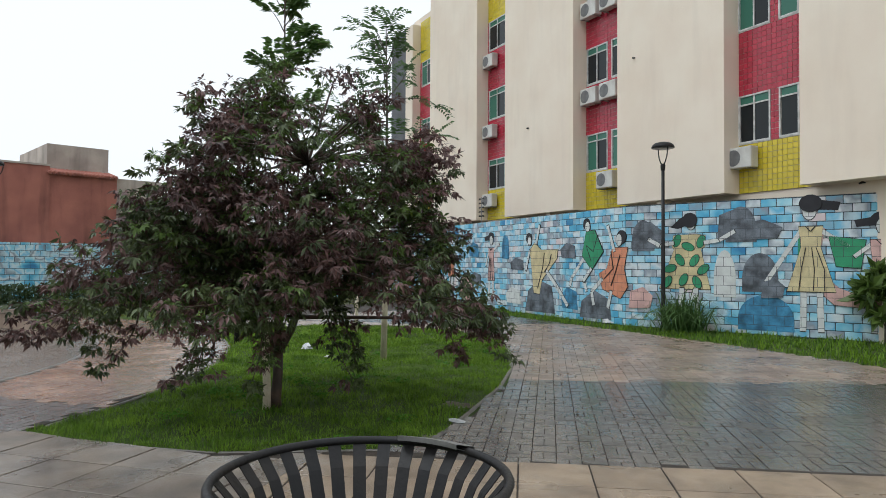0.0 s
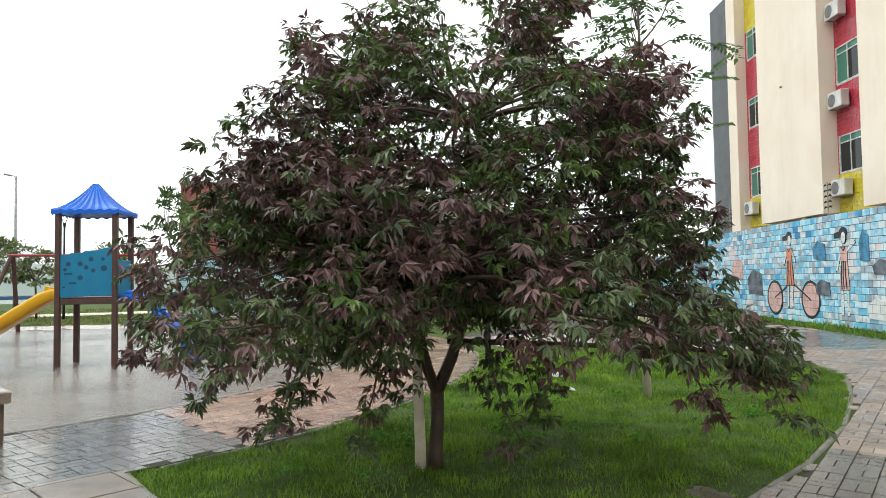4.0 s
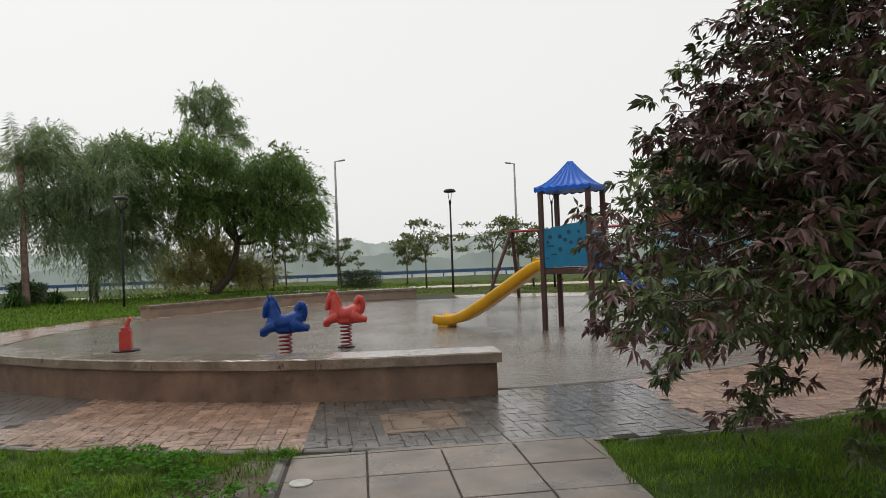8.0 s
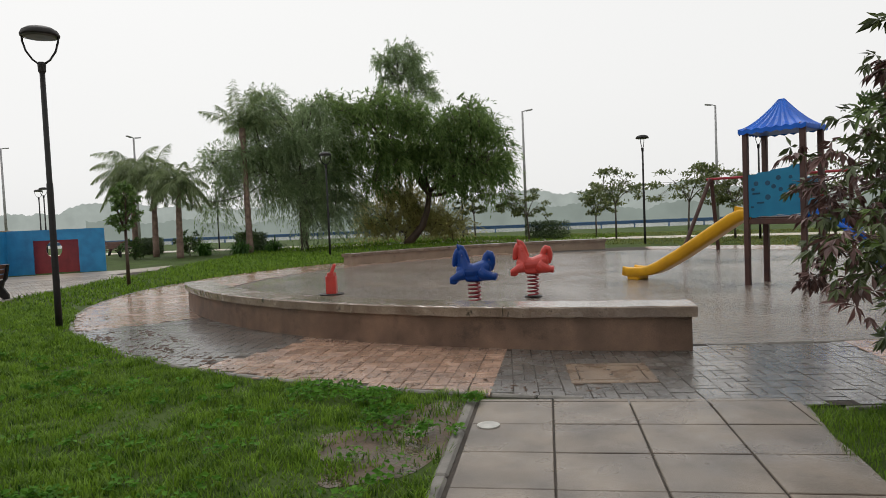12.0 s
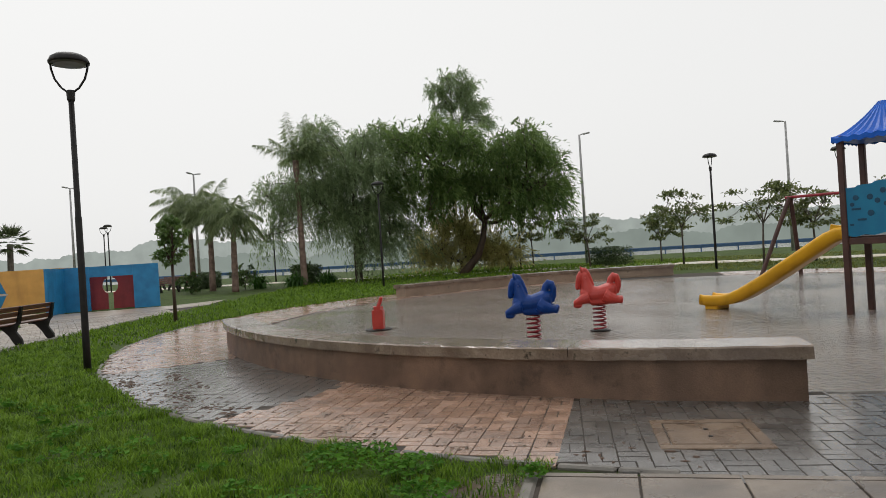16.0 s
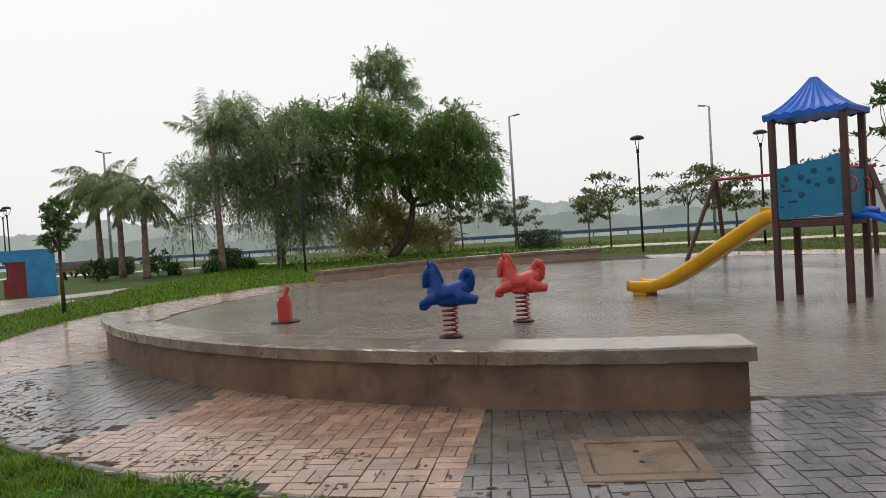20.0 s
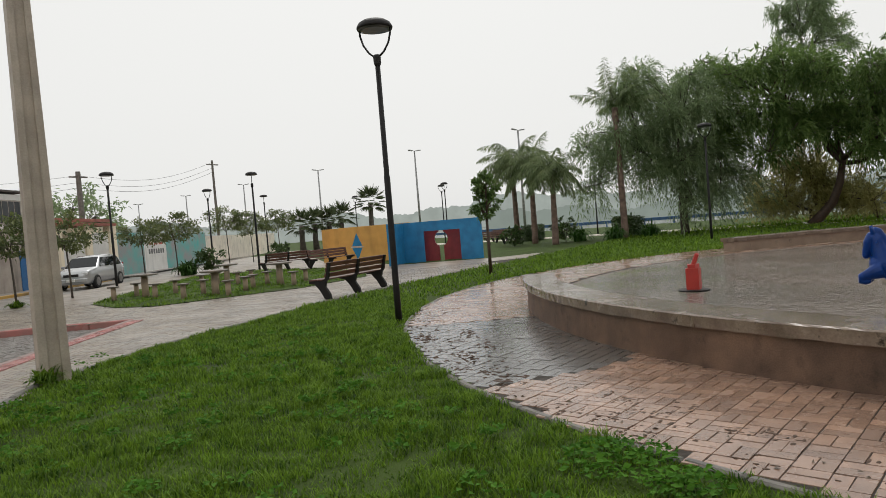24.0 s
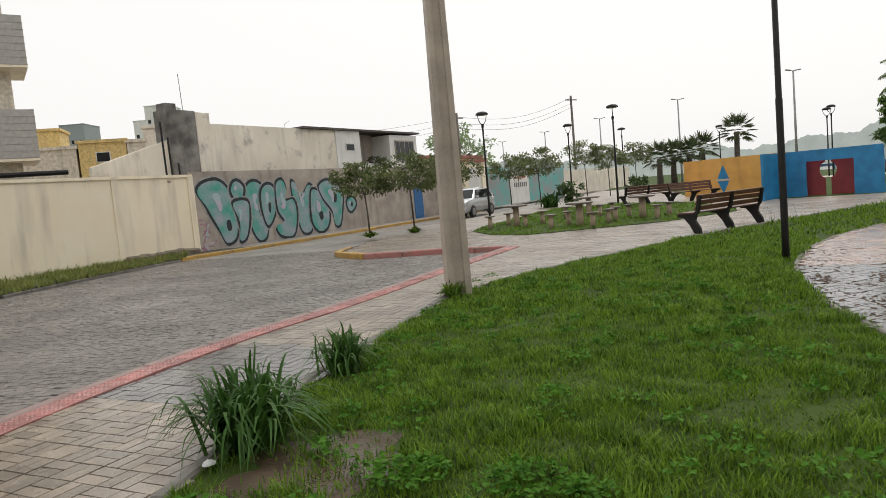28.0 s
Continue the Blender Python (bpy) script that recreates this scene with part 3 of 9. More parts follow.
def wall_run(name, a, b, h, th, material, label, kind="structure", z0=-0.2):
    """An upright wall with its face on the line a-b, thick away from the left of it; its own axes run along it."""
    a, b = Vector((*a, 0)), Vector((*b, 0))
    d = b - a
    s = Shell().box(0, 0, z0, d.length, th, h)
    return solid(name, s, material, label, "wall", kind=kind, m=pose(a.x, a.y, 0, 0, 0, math.degrees(math.atan2(d.y, d.x))))


wall_run("wall_mural_west", (-28.0, 23.8), (-9.4, 17.7), WALL_H, 0.25, M_JOINT, "wall painted as blue and white blocks with figures")
wall_run("wall_mural_east", (-9.4, 17.7), (4.0, 19.0), WALL_H + 0.02, 0.25, M_JOINT, "wall painted as blue and white blocks with figures")

FX, FY, FA = -5.7, 18.97, math.degrees(math.atan2(22.6 - 18.97, -18 + 5.7))
FACADE = pose(FX, FY, 0, 0, 0, FA + 180)   # x runs from west to east along the front, -y to the park
flats = thing("apartment_building", FACADE, "cream rendered four-storey flats with red and yellow tiled window strips", "building")

for s0, s1, z1 in ((-9.0, -1.0, 15.6), (1.2, 5.38, 15.6), (7.65, 12.1, 15.6), (14.4, 19.05, 15.3)):
    part("bay", Shell().box(-s1, -0.62, 3.65, -s0, 6.0, z1), M_FACADE, flats)
part("wall", Shell().box(-22.2, 0.0, -0.2, 9.0, 9.0, 14.7), M_FACADE, flats)

# ---- walls and houses across the road ----
M_CREAM = mat("cream_wall", (0.9, 0.81, 0.64), 0.65, second=(0.86, 0.75, 0.57), noise_scale=0.8, vary=0.06, stain=0.25, bump=0.2)
M_GREYWALL = mat("old_grey_render", (0.46, 0.4, 0.345), 0.75, second=(0.31, 0.265, 0.23), noise_scale=1.2, stain=0.35, bump=0.4)
M_OLDWHITE = spotted(mat("weathered_white", (0.85, 0.78, 0.67), 0.7, second=(0.72, 0.65, 0.55), noise_scale=0.7, stain=0.2, streak=1.6, bump=0.3), 1.1, 0.55, 0.72, 0.4)
M_BRICKRED = mat("red_block_wall", (0.4, 0.15, 0.11), 0.75, second=(0.29, 0.105, 0.08), noise_scale=1.0, stain=0.4, bump=0.4, bump_scale=30)

WA = Vector((12.9, -15.1, 0))
WD = Vector((-0.344, -0.939, 0))
WANG = math.degrees(math.atan2(WD.y, WD.x))


def along(s, off=0.0):
    """A place on the line of the walls across the road; off: metres away from the road."""
    p = WA + WD * s + Vector((-WD.y, WD.x, 0)) * off
    return p


ROADSIDE = pose(WA.x, WA.y, 0, 0, 0, WANG)   # x runs along the walls away, +y away from the road
sheet("verge_far", [(10.2, 50), (10.16, -12), (10.0, -15.5), (9.6, -20.07), (8.34, -22.9), (40, -22.9), (40, 50)], -0.02, M_SOIL, "muddy verge across the road", "ground")
sheet("pavement_far", [(8.34, -22.9), (6.69, -27.6), (5.0, -32.4), (1.5, -42), (-3, -56), (-9, -75), (-14, -90), (40, -90), (40, -22.9)], -0.02, M_ASPHALT, "pale wet pavement below the garden walls", "pavement")
kerb_run("kerb_verge", [(10.16, -12), (10.0, -15.5), (9.68, -19.2)], 0.12, -0.2, -0.05, M_KERB, "low mossy kerb half buried in the verge", 1.0)
kerb_run("kerb_yellow", [(9.68, -19.2), (9.6, -20.07), (8.34, -22.9), (6.69, -27.6), (5.0, -32.4), (1.5, -42)], 0.18, -0.2, 0.0, M_YELLOW_KERB, "yellow painted kerb below the graffiti wall", 1.5)

# ---- trees ----
def leaf_mat(name, a, b, rough=0.35, glow=0.25, spec=0.5, scale=1.1, own=0.7, patch=0.5):
    m = bpy.data.materials.new(name)
    m.use_nodes = True
    n, l = m.node_tree.nodes, m.node_tree.links
    p = n["Principled BSDF"]
    g = n.new("ShaderNodeNewGeometry")
    tc = n.new("ShaderNodeTexCoord")
    nz = n.new("ShaderNodeTexNoise")
    nz.inputs["Scale"].default_value = scale
    l.new(tc.outputs["Object"], nz.inputs["Vector"])
    s = n.new("ShaderNodeMath")
    s.operation = "MULTIPLY_ADD"
    s.inputs[1].default_value = own
    l.new(g.outputs["Random Per Island"], s.inputs[0])
    k = n.new("ShaderNodeMapRange")
    k.inputs["From Min"].default_value, k.inputs["From Max"].default_value = 0.3, 0.7
    k.inputs["To Max"].default_value = patch
    l.new(nz.outputs["Fac"], k.inputs["Value"])
    l.new(k.outputs[0], s.inputs[2])
    r = n.new("ShaderNodeValToRGB")
    r.color_ramp.elements[0].color, r.color_ramp.elements[1].color = (*a, 1), (*b, 1)
    r.color_ramp.elements[0].position, r.color_ramp.elements[1].position = 0.1, 1.0
    l.new(s.outputs[0], r.inputs["Fac"])
    l.new(r.outputs["Color"], p.inputs["Base Color"])
    p.inputs["Roughness"].default_value = rough
    p.inputs["Specular IOR Level"].default_value = spec
    t = n.new("ShaderNodeBsdfTranslucent")
    l.new(r.outputs["Color"], t.inputs["Color"])
    mx = n.new("ShaderNodeMixShader")
    mx.inputs["Fac"].default_value = glow
    l.new(p.outputs[0], mx.inputs[1])
    l.new(t.outputs[0], mx.inputs[2])
    l.new(mx.outputs[0], n["Material Output"].inputs["Surface"])
    return m


M_BARK = mat("brown_bark", (0.075, 0.042, 0.026), 0.55, second=(0.04, 0.025, 0.018), noise_scale=9, bump=0.7, bump_scale=45)
M_BARK_GREY = mat("grey_bark", (0.11, 0.09, 0.07), 0.65, second=(0.06, 0.05, 0.04), noise_scale=6, bump=0.7, bump_scale=30)
M_LIME = mat("limewashed_wood", (0.62, 0.55, 0.42), 0.7, second=(0.5, 0.42, 0.3), noise_scale=6, bump=0.4, bump_scale=40)
M_PURPLE = leaf_mat("purple_leaf", (0.04, 0.021, 0.019), (0.18, 0.1, 0.09), 0.42, 0.2, 0.4)
M_DARKLEAF = leaf_mat("dark_green_leaf", (0.024, 0.036, 0.013), (0.1, 0.13, 0.045), 0.42, 0.2, 0.4)
M_GREENLEAF = leaf_mat("green_leaf", (0.045, 0.085, 0.017), (0.14, 0.21, 0.045), 0.42, 0.3, 0.4)
M_WILLOW = leaf_mat("willow_leaf", (0.03, 0.065, 0.018), (0.1, 0.165, 0.045), 0.45, 0.3)
M_STREETLEAF = leaf_mat("street_tree_leaf", (0.06, 0.095, 0.03), (0.2, 0.23, 0.085), 0.45, 0.4)
# paled green: rain haze over the distant trees is put into this colour
M_HAZED_FEATHER = leaf_mat("hazed_feathery_leaf", (0.15, 0.215, 0.105), (0.33, 0.42, 0.22), 0.55, 0.6, 0.3)
M_YELLOWLEAF = leaf_mat("yellow_green_leaf", (0.28, 0.27, 0.1), (0.56, 0.52, 0.22), 0.6, 0.5, 0.2)
M_PALMLEAF = leaf_mat("palm_leaf", (0.12, 0.17, 0.075), (0.29, 0.35, 0.17), 0.45, 0.5, 0.4)
M_DULLGRASS = leaf_mat("dull_grass_blade", (0.075, 0.095, 0.025), (0.23, 0.26, 0.075), 0.6, 0.4, 0.2, 1.2, 0.6, 0.9)
M_GRASSBLADE = leaf_mat("grass_blade", (0.012, 0.052, 0.004), (0.19, 0.318, 0.028), 0.55, 0.45, 0.25, 4.5, 0.75, 0.6)
M_SHORTGRASS = leaf_mat("short_grass_blade", (0.06, 0.125, 0.014), (0.225, 0.36, 0.036), 0.6, 0.4, 0.2, 2.0, 0.4, 0.7)
M_ASH = leaf_mat("ash_leaf", (0.05, 0.1, 0.035), (0.13, 0.2, 0.08), 0.5, 0.5)
M_SPIRE = leaf_mat("spring_green_leaf", (0.06, 0.12, 0.03), (0.16, 0.26, 0.07), 0.45, 0.4)
M_CANOPY = leaf_mat("canopy_leaf", (0.06, 0.115, 0.03), (0.22, 0.32, 0.095), 0.5, 0.58, 0.4, 0.55, 0.6, 0.6)
M_WEED = leaf_mat("weed_leaf", (0.04, 0.125, 0.012), (0.11, 0.26, 0.03), 0.65, 0.35, 0.12)


def unit(v):
    return v / (np.linalg.norm(v, axis=-1, keepdims=True) + 1e-9)


LEAF_FACES = [(0, 1, 3), (0, 3, 2), (3, 1, 4), (2, 3, 4)]


def leaflets(base, way, length, width, up=None, fold=0.18):
    """Pointed leaves folded along their midrib: (pieces, 5, 3)."""
    n = len(base)
    way = unit(way)
    ref = up if up is not None else unit(np.array([0, 0, 1.0]) + RNG.normal(0, 0.5, (n, 3)))
    side = unit(np.cross(way, ref))
    nor = np.cross(side, way)
    L, W = np.asarray(length)[:, None], np.asarray(width)[:, None]
    mid = base + way * L * 0.45
    return np.stack([base, mid + side * W * 0.5 + nor * W * fold, mid - side * W * 0.5 + nor * W * fold, mid - nor * W * 0.03,
                     base + way * L - nor * L * 0.08], axis=1)


def palmate(centre, axis, size, fingers=5):
    """Hand-shaped leaves: five pointed leaflets on a stalk."""
    n = len(centre)
    axis = unit(axis)
    nor = unit(np.array([0, 0, 1.0]) + RNG.normal(0, 0.45, (n, 3)))
    side = unit(np.cross(axis, nor))
    out = []
    for a in np.linspace(-78, 78, fingers):
        a = radians(a)
        w = axis * math.cos(a) + side * math.sin(a) + np.array([0, 0, -0.45]) + RNG.normal(0, 0.2, (n, 3))
        L = size * (1.0 - 0.32 * abs(a) / 1.36) * RNG.uniform(0.85, 1.15, n)
        out.append(leaflets(centre, w, L, L * 0.33, up=nor))
    return np.concatenate(out)


def crown_points(n, profile, centre, shell=0.55):
    """Points in a round crown; profile rows of height and radius."""
    z = np.array([p[0] for p in profile])
    r = np.array([p[1] for p in profile])
    zz = RNG.uniform(z[0], z[-1], n * 4)
    rr = np.interp(zz, z, r)
    keep = RNG.uniform(0, 1, n * 4) < (rr / r.max()) ** 1.3
    zz, rr = zz[keep][:n], rr[keep][:n]
    a = RNG.uniform(0, 2 * math.pi, len(zz))
    k = RNG.uniform(shell ** 2, 1, len(zz)) ** 0.5
    k = np.where(RNG.uniform(0, 1, len(zz)) < 0.25, RNG.uniform(0.1, 0.7, len(zz)), k)
    bump = 1 + 0.12 * np.sin(3 * a + zz * 2.1) + 0.08 * np.sin(7 * a - zz * 3.3)
    return np.stack([centre[0] + np.cos(a) * rr * k * bump, centre[1] + np.sin(a) * rr * k * bump, zz], axis=1)


def limb(s, a, b, r0, r1, sag=0.12, n=5, sides=6):
    a, b = Vector(a), Vector(b)
    mid = Vector(RNG.normal(0, 1, 3)) * (b - a).length * 0.07
    pts = []
    for i in range(n):
        t = i / (n - 1)
        p = a.lerp(b, t) + mid * math.sin(t * math.pi) + Vector((0, 0, (b - a).length * sag * math.sin(t * math.pi)))
        pts.append(p)
    s.tube(pts, [r0 + (r1 - r0) * i / (n - 1) for i in range(n)], sides, caps=False)
    return pts


def bone(s, trunk_top, points, hubs, r_hub, r_tip):
    """Limbs from the trunk to hubs, and twigs from the hubs to points."""
    hubs = [Vector(h) for h in hubs]
    for h in hubs:
        limb(s, trunk_top, h, r_hub, r_hub * 0.45)
    for p in points:
        p = Vector(p)
        h = min(hubs, key=lambda q: (q - p).length)
        limb(s, h.lerp(Vector(trunk_top), 0.15), p, r_hub * 0.3, r_tip, 0.06, 4, 4)


# the purple-leaved tree on the grass island: lobes of leaf rosettes round open limbs
T0 = (-6.33, 4.72)
purple = thing("purple_tree", pose(0, 0, 0), "broad low tree with hand-shaped purple and dark green leaves", "tree")
fork = Vector((-6.34, 4.86, 0.62))
s = Shell()
s.tube([(-6.36, 4.84, -0.05), (-6.35, 4.84, 0.08), (-6.34, 4.86, 0.35), fork], [0.085, 0.066, 0.058, 0.062], 10)
part("trunk", s, M_BARK, purple, smooth=True)
LOBES = []
for count, r, z, size, turn in ((14, 2.05, 1.38, 0.36, 0.2), (12, 1.85, 1.85, 0.42, 0.5), (6, 1.1, 1.55, 0.34, 0.4), (10, 1.62, 2.35, 0.4, 0.1), (8, 0.85, 1.95, 0.4, 0.7), (9, 1.4, 2.85, 0.36, 0.9), (5, 0.65, 2.55, 0.38, 0.3), (7, 1.0, 3.35, 0.31, 0.4), (3, 0.4, 3.2, 0.3, 0.2), (4, 0.5, 3.85, 0.25, 1.0)):
    for i in range(count):
        g = 2 * math.pi * (i + turn) / count + RNG.normal(0, 0.1)
        rr = r * RNG.uniform(0.86, 1.12)
        zz = z + RNG.normal(0, 0.13)
        if rr * (-0.508 * math.cos(g) - 0.861 * math.sin(g)) > np.interp(zz, [1.3, 1.9, 2.4, 3.0, 3.6], [2.4, 1.8, 1.1, 0.85, 0.55]) + (0.35 if math.cos(g) > 0 else 0):
            continue
        if zz > 1.7 and RNG.uniform() < (0.3 if zz > 2.7 else 0.15):
            continue
        LOBES.append((T0[0] + rr * math.cos(g) + 0.1 * (zz - 1.2), T0[1] + rr * math.sin(g) + 0.1 * (zz - 1.2), zz, size * RNG.uniform(0.8, 1.2)))
# the long low limb over the grass and its neighbours
LOBES += [(-5.5, 6.5, 1.15, 0.36), (-5.1, 7.0, 1.0, 0.34), (-4.75, 6.85, 0.95, 0.3), (-5.9, 6.9, 1.3, 0.34), (-8.2, 3.1, 1.0, 0.36), (-7.4, 2.6, 1.05, 0.36)]
# the crown leans over towards the square
for u, z, q in ((1.9, 2.15, 0.4), (1.75, 2.6, 0.38), (1.45, 3.0, 0.36), (1.1, 3.4, 0.3)):
    for v in (-0.5, 0.5):
        LOBES.append((T0[0] + 0.508 * u + 0.861 * v, T0[1] + 0.861 * u - 0.508 * v, z + RNG.normal(0, 0.1), q))
# the side over the slab path
LOBES += [(-4.85, 3.35, 2.0, 0.36), (-4.8, 3.45, 2.3, 0.34), (-4.95, 3.6, 2.6, 0.34), (-4.75, 3.85, 2.15, 0.36), (-4.6, 4.3, 2.0, 0.34)]
LOBES += [(-5.5, 6.35, 3.2, 0.28), (-5.35, 6.5, 2.8, 0.34), (-6.6, 4.15, 3.4, 0.27), (-6.45, 4.4, 3.6, 0.25), (-6.3, 4.85, 3.55, 0.28), (-6.5, 4.5, 3.15, 0.32)]
# nothing reaches far over the lawn corner high up
LOBES = [q for q in LOBES if 0.28 * (q[0] - T0[0]) - 0.96 * (q[1] - T0[1]) < np.interp(q[2], [1.2, 1.5, 2.3, 2.7, 3.4], [2.05, 2.0, 1.45, 1.15, 0.9])]
for u, z, q in ((1.2, 2.2, 0.34), (0.95, 2.6, 0.33), (0.75, 3.0, 0.3), (0.5, 3.35, 0.27)):
    for v in (-0.35, 0.35):
        LOBES.append((T0[0] + 0.28 * u + 0.96 * v, T0[1] - 0.96 * u + 0.28 * v, z + RNG.normal(0, 0.1), q))
LOBES += [(T0[0] + x, T0[1] + y, z, q) for x, y, z, q in ((0.53, -1.5, 1.95, 0.34), (0.1, -1.47, 2.15, 0.34), (0.65, -1.35, 2.3, 0.3), (0.4, -1.4, 2.4, 0.36), (0.6, -1.15, 2.8, 0.33), (0.9, -1.1, 2.3, 0.36), (0.35, -1.2, 2.0, 0.36), (0.8, -0.75, 3.1, 0.3), (0.9, -0.6, 1.25, 0.34), (1.0, 0.0, 1.4, 0.34), (0.4, -1.0, 1.2, 0.34))]
# the dense dark heart of the crown
for count, r, z in ((7, 0.7, 1.5), (7, 0.75, 2.0), (5, 0.6, 2.5)):
    for i in range(count):
        g = 2 * math.pi * (i + RNG.uniform(-0.2, 0.2)) / count
        LOBES.append((T0[0] + r * math.cos(g), T0[1] + r * math.sin(g), z + RNG.normal(0, 0.1), 0.38))
LOBES = [q for q in LOBES if -0.61 * (q[0] - T0[0]) - 0.79 * (q[1] - T0[1]) < np.interp(q[2], [1.2, 1.6, 2.3, 2.7, 3.4], [2.6, 2.1, 1.35, 1.0, 0.7])]
s = Shell()
mains = [limb(s, fork, (-6.62, 4.55, 1.55), 0.052, 0.03, 0.0)[-1], limb(s, fork, (-6.2, 5.1, 1.75), 0.055, 0.035, 0.0)[-1], limb(s, fork, (-5.9, 4.6, 1.35), 0.04, 0.025, 0.05)[-1]]
mains.append(limb(s, mains[1], (-6.1, 5.1, 2.9), 0.035, 0.018, 0.0)[-1])
limb(s, (-6.3, 4.95, 1.05), (-5.2, 6.7, 1.0), 0.03, 0.012, 0.06, 7)
R, AX, ID = [], [], []


def rosette(tip, away, n):
    """Leaf stalks fanned out round the end of a twig, their blades hanging outwards."""
    turn, k = RNG.uniform(0, 6.283), RNG.uniform(0, 1)
    for i in range(n):
        g = turn + 2 * math.pi * (i + RNG.uniform(-0.25, 0.25)) / n
        d = Vector((math.cos(g), math.sin(g), RNG.uniform(-0.6, 0.7))) + away * 0.5
        d.normalize()
        R.append(tip + d * RNG.uniform(0.03, 0.1))
        AX.append(d + Vector((0, 0, -0.4)) + Vector(RNG.normal(0, 0.4, 3)))
        ID.append(k)


for x, y, z, q in LOBES:
    c = Vector((x, y, z))
    m_ = min(mains, key=lambda v: (v - c).length + 0.6 * max(0.0, v.z - c.z))
    pts = limb(s, m_, c, 0.02, 0.007, 0.1, 6, 5)
    n = int(31 * (q / 0.38) ** 2)
    for _ in range(n):
        d = Vector(RNG.normal(0, 1, 3))
        d.normalize()
        d = d * q * RNG.uniform(0.55, 1.12)
        e = c + Vector((d.x * 1.15, d.y * 1.15, d.z * 0.72))
        if RNG.uniform() < 0.3:
            limb(s, pts[-1].lerp(pts[-2], RNG.uniform(0, 1)), e, 0.006, 0.003, 0.08, 3, 3)
        away = (e - Vector((T0[0], T0[1], 1.4))).normalized()
        rosette(e, away, 6)
for x, y, z in ((-5.9, 3.5, 0.52), (-5.57, 5.45, 0.5), (-5.0, 6.6, 0.55), (-4.6, 6.9, 0.6), (-6.5, 2.95, 0.62), (-7.6, 3.2, 0.7), (-6.2, 5.9, 0.6), (-5.75, 4.4, 0.72), (-5.5, 4.07, 0.48), (-5.3, 5.2, 0.4), (-5.6, 3.5, 0.58)):
    d = Vector((x - T0[0], y - T0[1], 0)).normalized()
    a = Vector((x, y, 0)) - d * 0.35 + Vector((0, 0, z + 0.75))
    pts = limb(s, a, (x, y, z), 0.012, 0.004, -0.02, 6, 4)
    for k in pts[1:]:
        rosette(k, d, 8)
        rosette(k + Vector(RNG.normal(0, 0.09, 3)), d, 6)
part("branchwork", s, M_BARK, purple, smooth=True)
c, ax = np.array(R), np.array(AX)
out = c - np.array([T0[0] + 0.15, T0[1] + 0.15, 1.6])
rad = np.hypot(out[:, 0], out[:, 1]) + 0.6 * np.maximum(out[:, 2], 0)
tone = np.sin(c[:, 0] * 2.3 + c[:, 1] * 1.7 + c[:, 2] * 2.9)
pick = np.array(ID)
own = (np.array(ID) * 97.0) % 1.0
young = pick < np.clip(0.34 + 0.18 * (rad - 1.2) + 0.3 * tone, 0.15, 0.85)
fresh = ~young & (own < 0.16 + 0.12 * out[:, 2])
old = ~young & ~fresh
size = RNG.uniform(0.07, 0.125, len(c))
for nm, k, mt, lb in (("crown", old, M_DARKLEAF, "dark green hand-shaped leaves"), ("fresh_foliage", fresh, M_GREENLEAF, "light green hand-shaped leaves"), ("young_foliage", young, M_PURPLE, "purple young leaves")):
    part(nm, quads(nm, palmate(c[k], ax[k], size[k]), mt, LEAF_FACES), mt, purple, lb)
stake = solid("tree_stake", Shell().tube([(-6.31, 4.7, -0.05), (-6.31, 4.7, 0.2), (-6.32, 4.69, 0.6), (-6.34, 4.68, 1.05)], [0.05, 0.047, 0.045, 0.042], 9), M_LIME, "short limewashed post beside the tree trunk", "stake", smooth=True)


def airy_tree(name, x, y, h, spread, label, bark, leaf, n=60, trunk_r=0.06, lime=True, leaf_size=0.13, low=0.45, pairs=9):
    """A slender tree with feathered leaves in loose tufts."""
    top = thing(name, pose(0, 0, 0), label, "tree")
    s = Shell().tube([(x, y, -0.05), (x + 0.03, y, h * 0.2), (x, y + 0.04, h * 0.42)], [trunk_r, trunk_r * 0.85, trunk_r * 0.7], 8)
    part("trunk", s, M_LIME if lime else bark, top, smooth=True)
    s = Shell().tube([(x, y + 0.04, h * 0.42), (x + 0.05, y, h * 0.7), (x, y, h * 0.97)], [trunk_r * 0.6, trunk_r * 0.4, 0.008], 6)
    P = crown_points(n, ((h * low, spread * 0.6), (h * 0.6, spread), (h * 0.8, spread * 0.8), (h, spread * 0.3)), (x, y), 0.3)
    B, W, L = [], [], []
    for p in P:
        a = Vector((x, y, max(h * 0.35, p[2] - RNG.uniform(0.3, 0.8))))
        pts = limb(s, a, p, 0.014, 0.003, 0.1, 5, 4)
        for q in range(4):
            d = (Vector(p) - a).normalized() + Vector(RNG.normal(0, 0.6, 3))
            d.normalize()
            side = d.cross(Vector((0, 0, 1))).normalized()
            st = Vector(pts[-1 - (q % 3)])
            for k in range(pairs):
                b = st + d * (0.05 + 0.4 * k / pairs) + Vector((0, 0, -0.12 * (k / pairs) ** 2))
                for g in (-1, 1):
                    B.append(b)
                    W.append(side * g + d * 0.5 + Vector((0, 0, -0.25)))
                    L.append(leaf_size * RNG.uniform(0.7, 1.1))
    part("branchwork", s, bark, top, smooth=True)
    L = np.array(L)
    part("crown", quads("crown", leaflets(np.array(B), np.array(W), L, L * 0.38), leaf, LEAF_FACES), leaf, top)
    return top


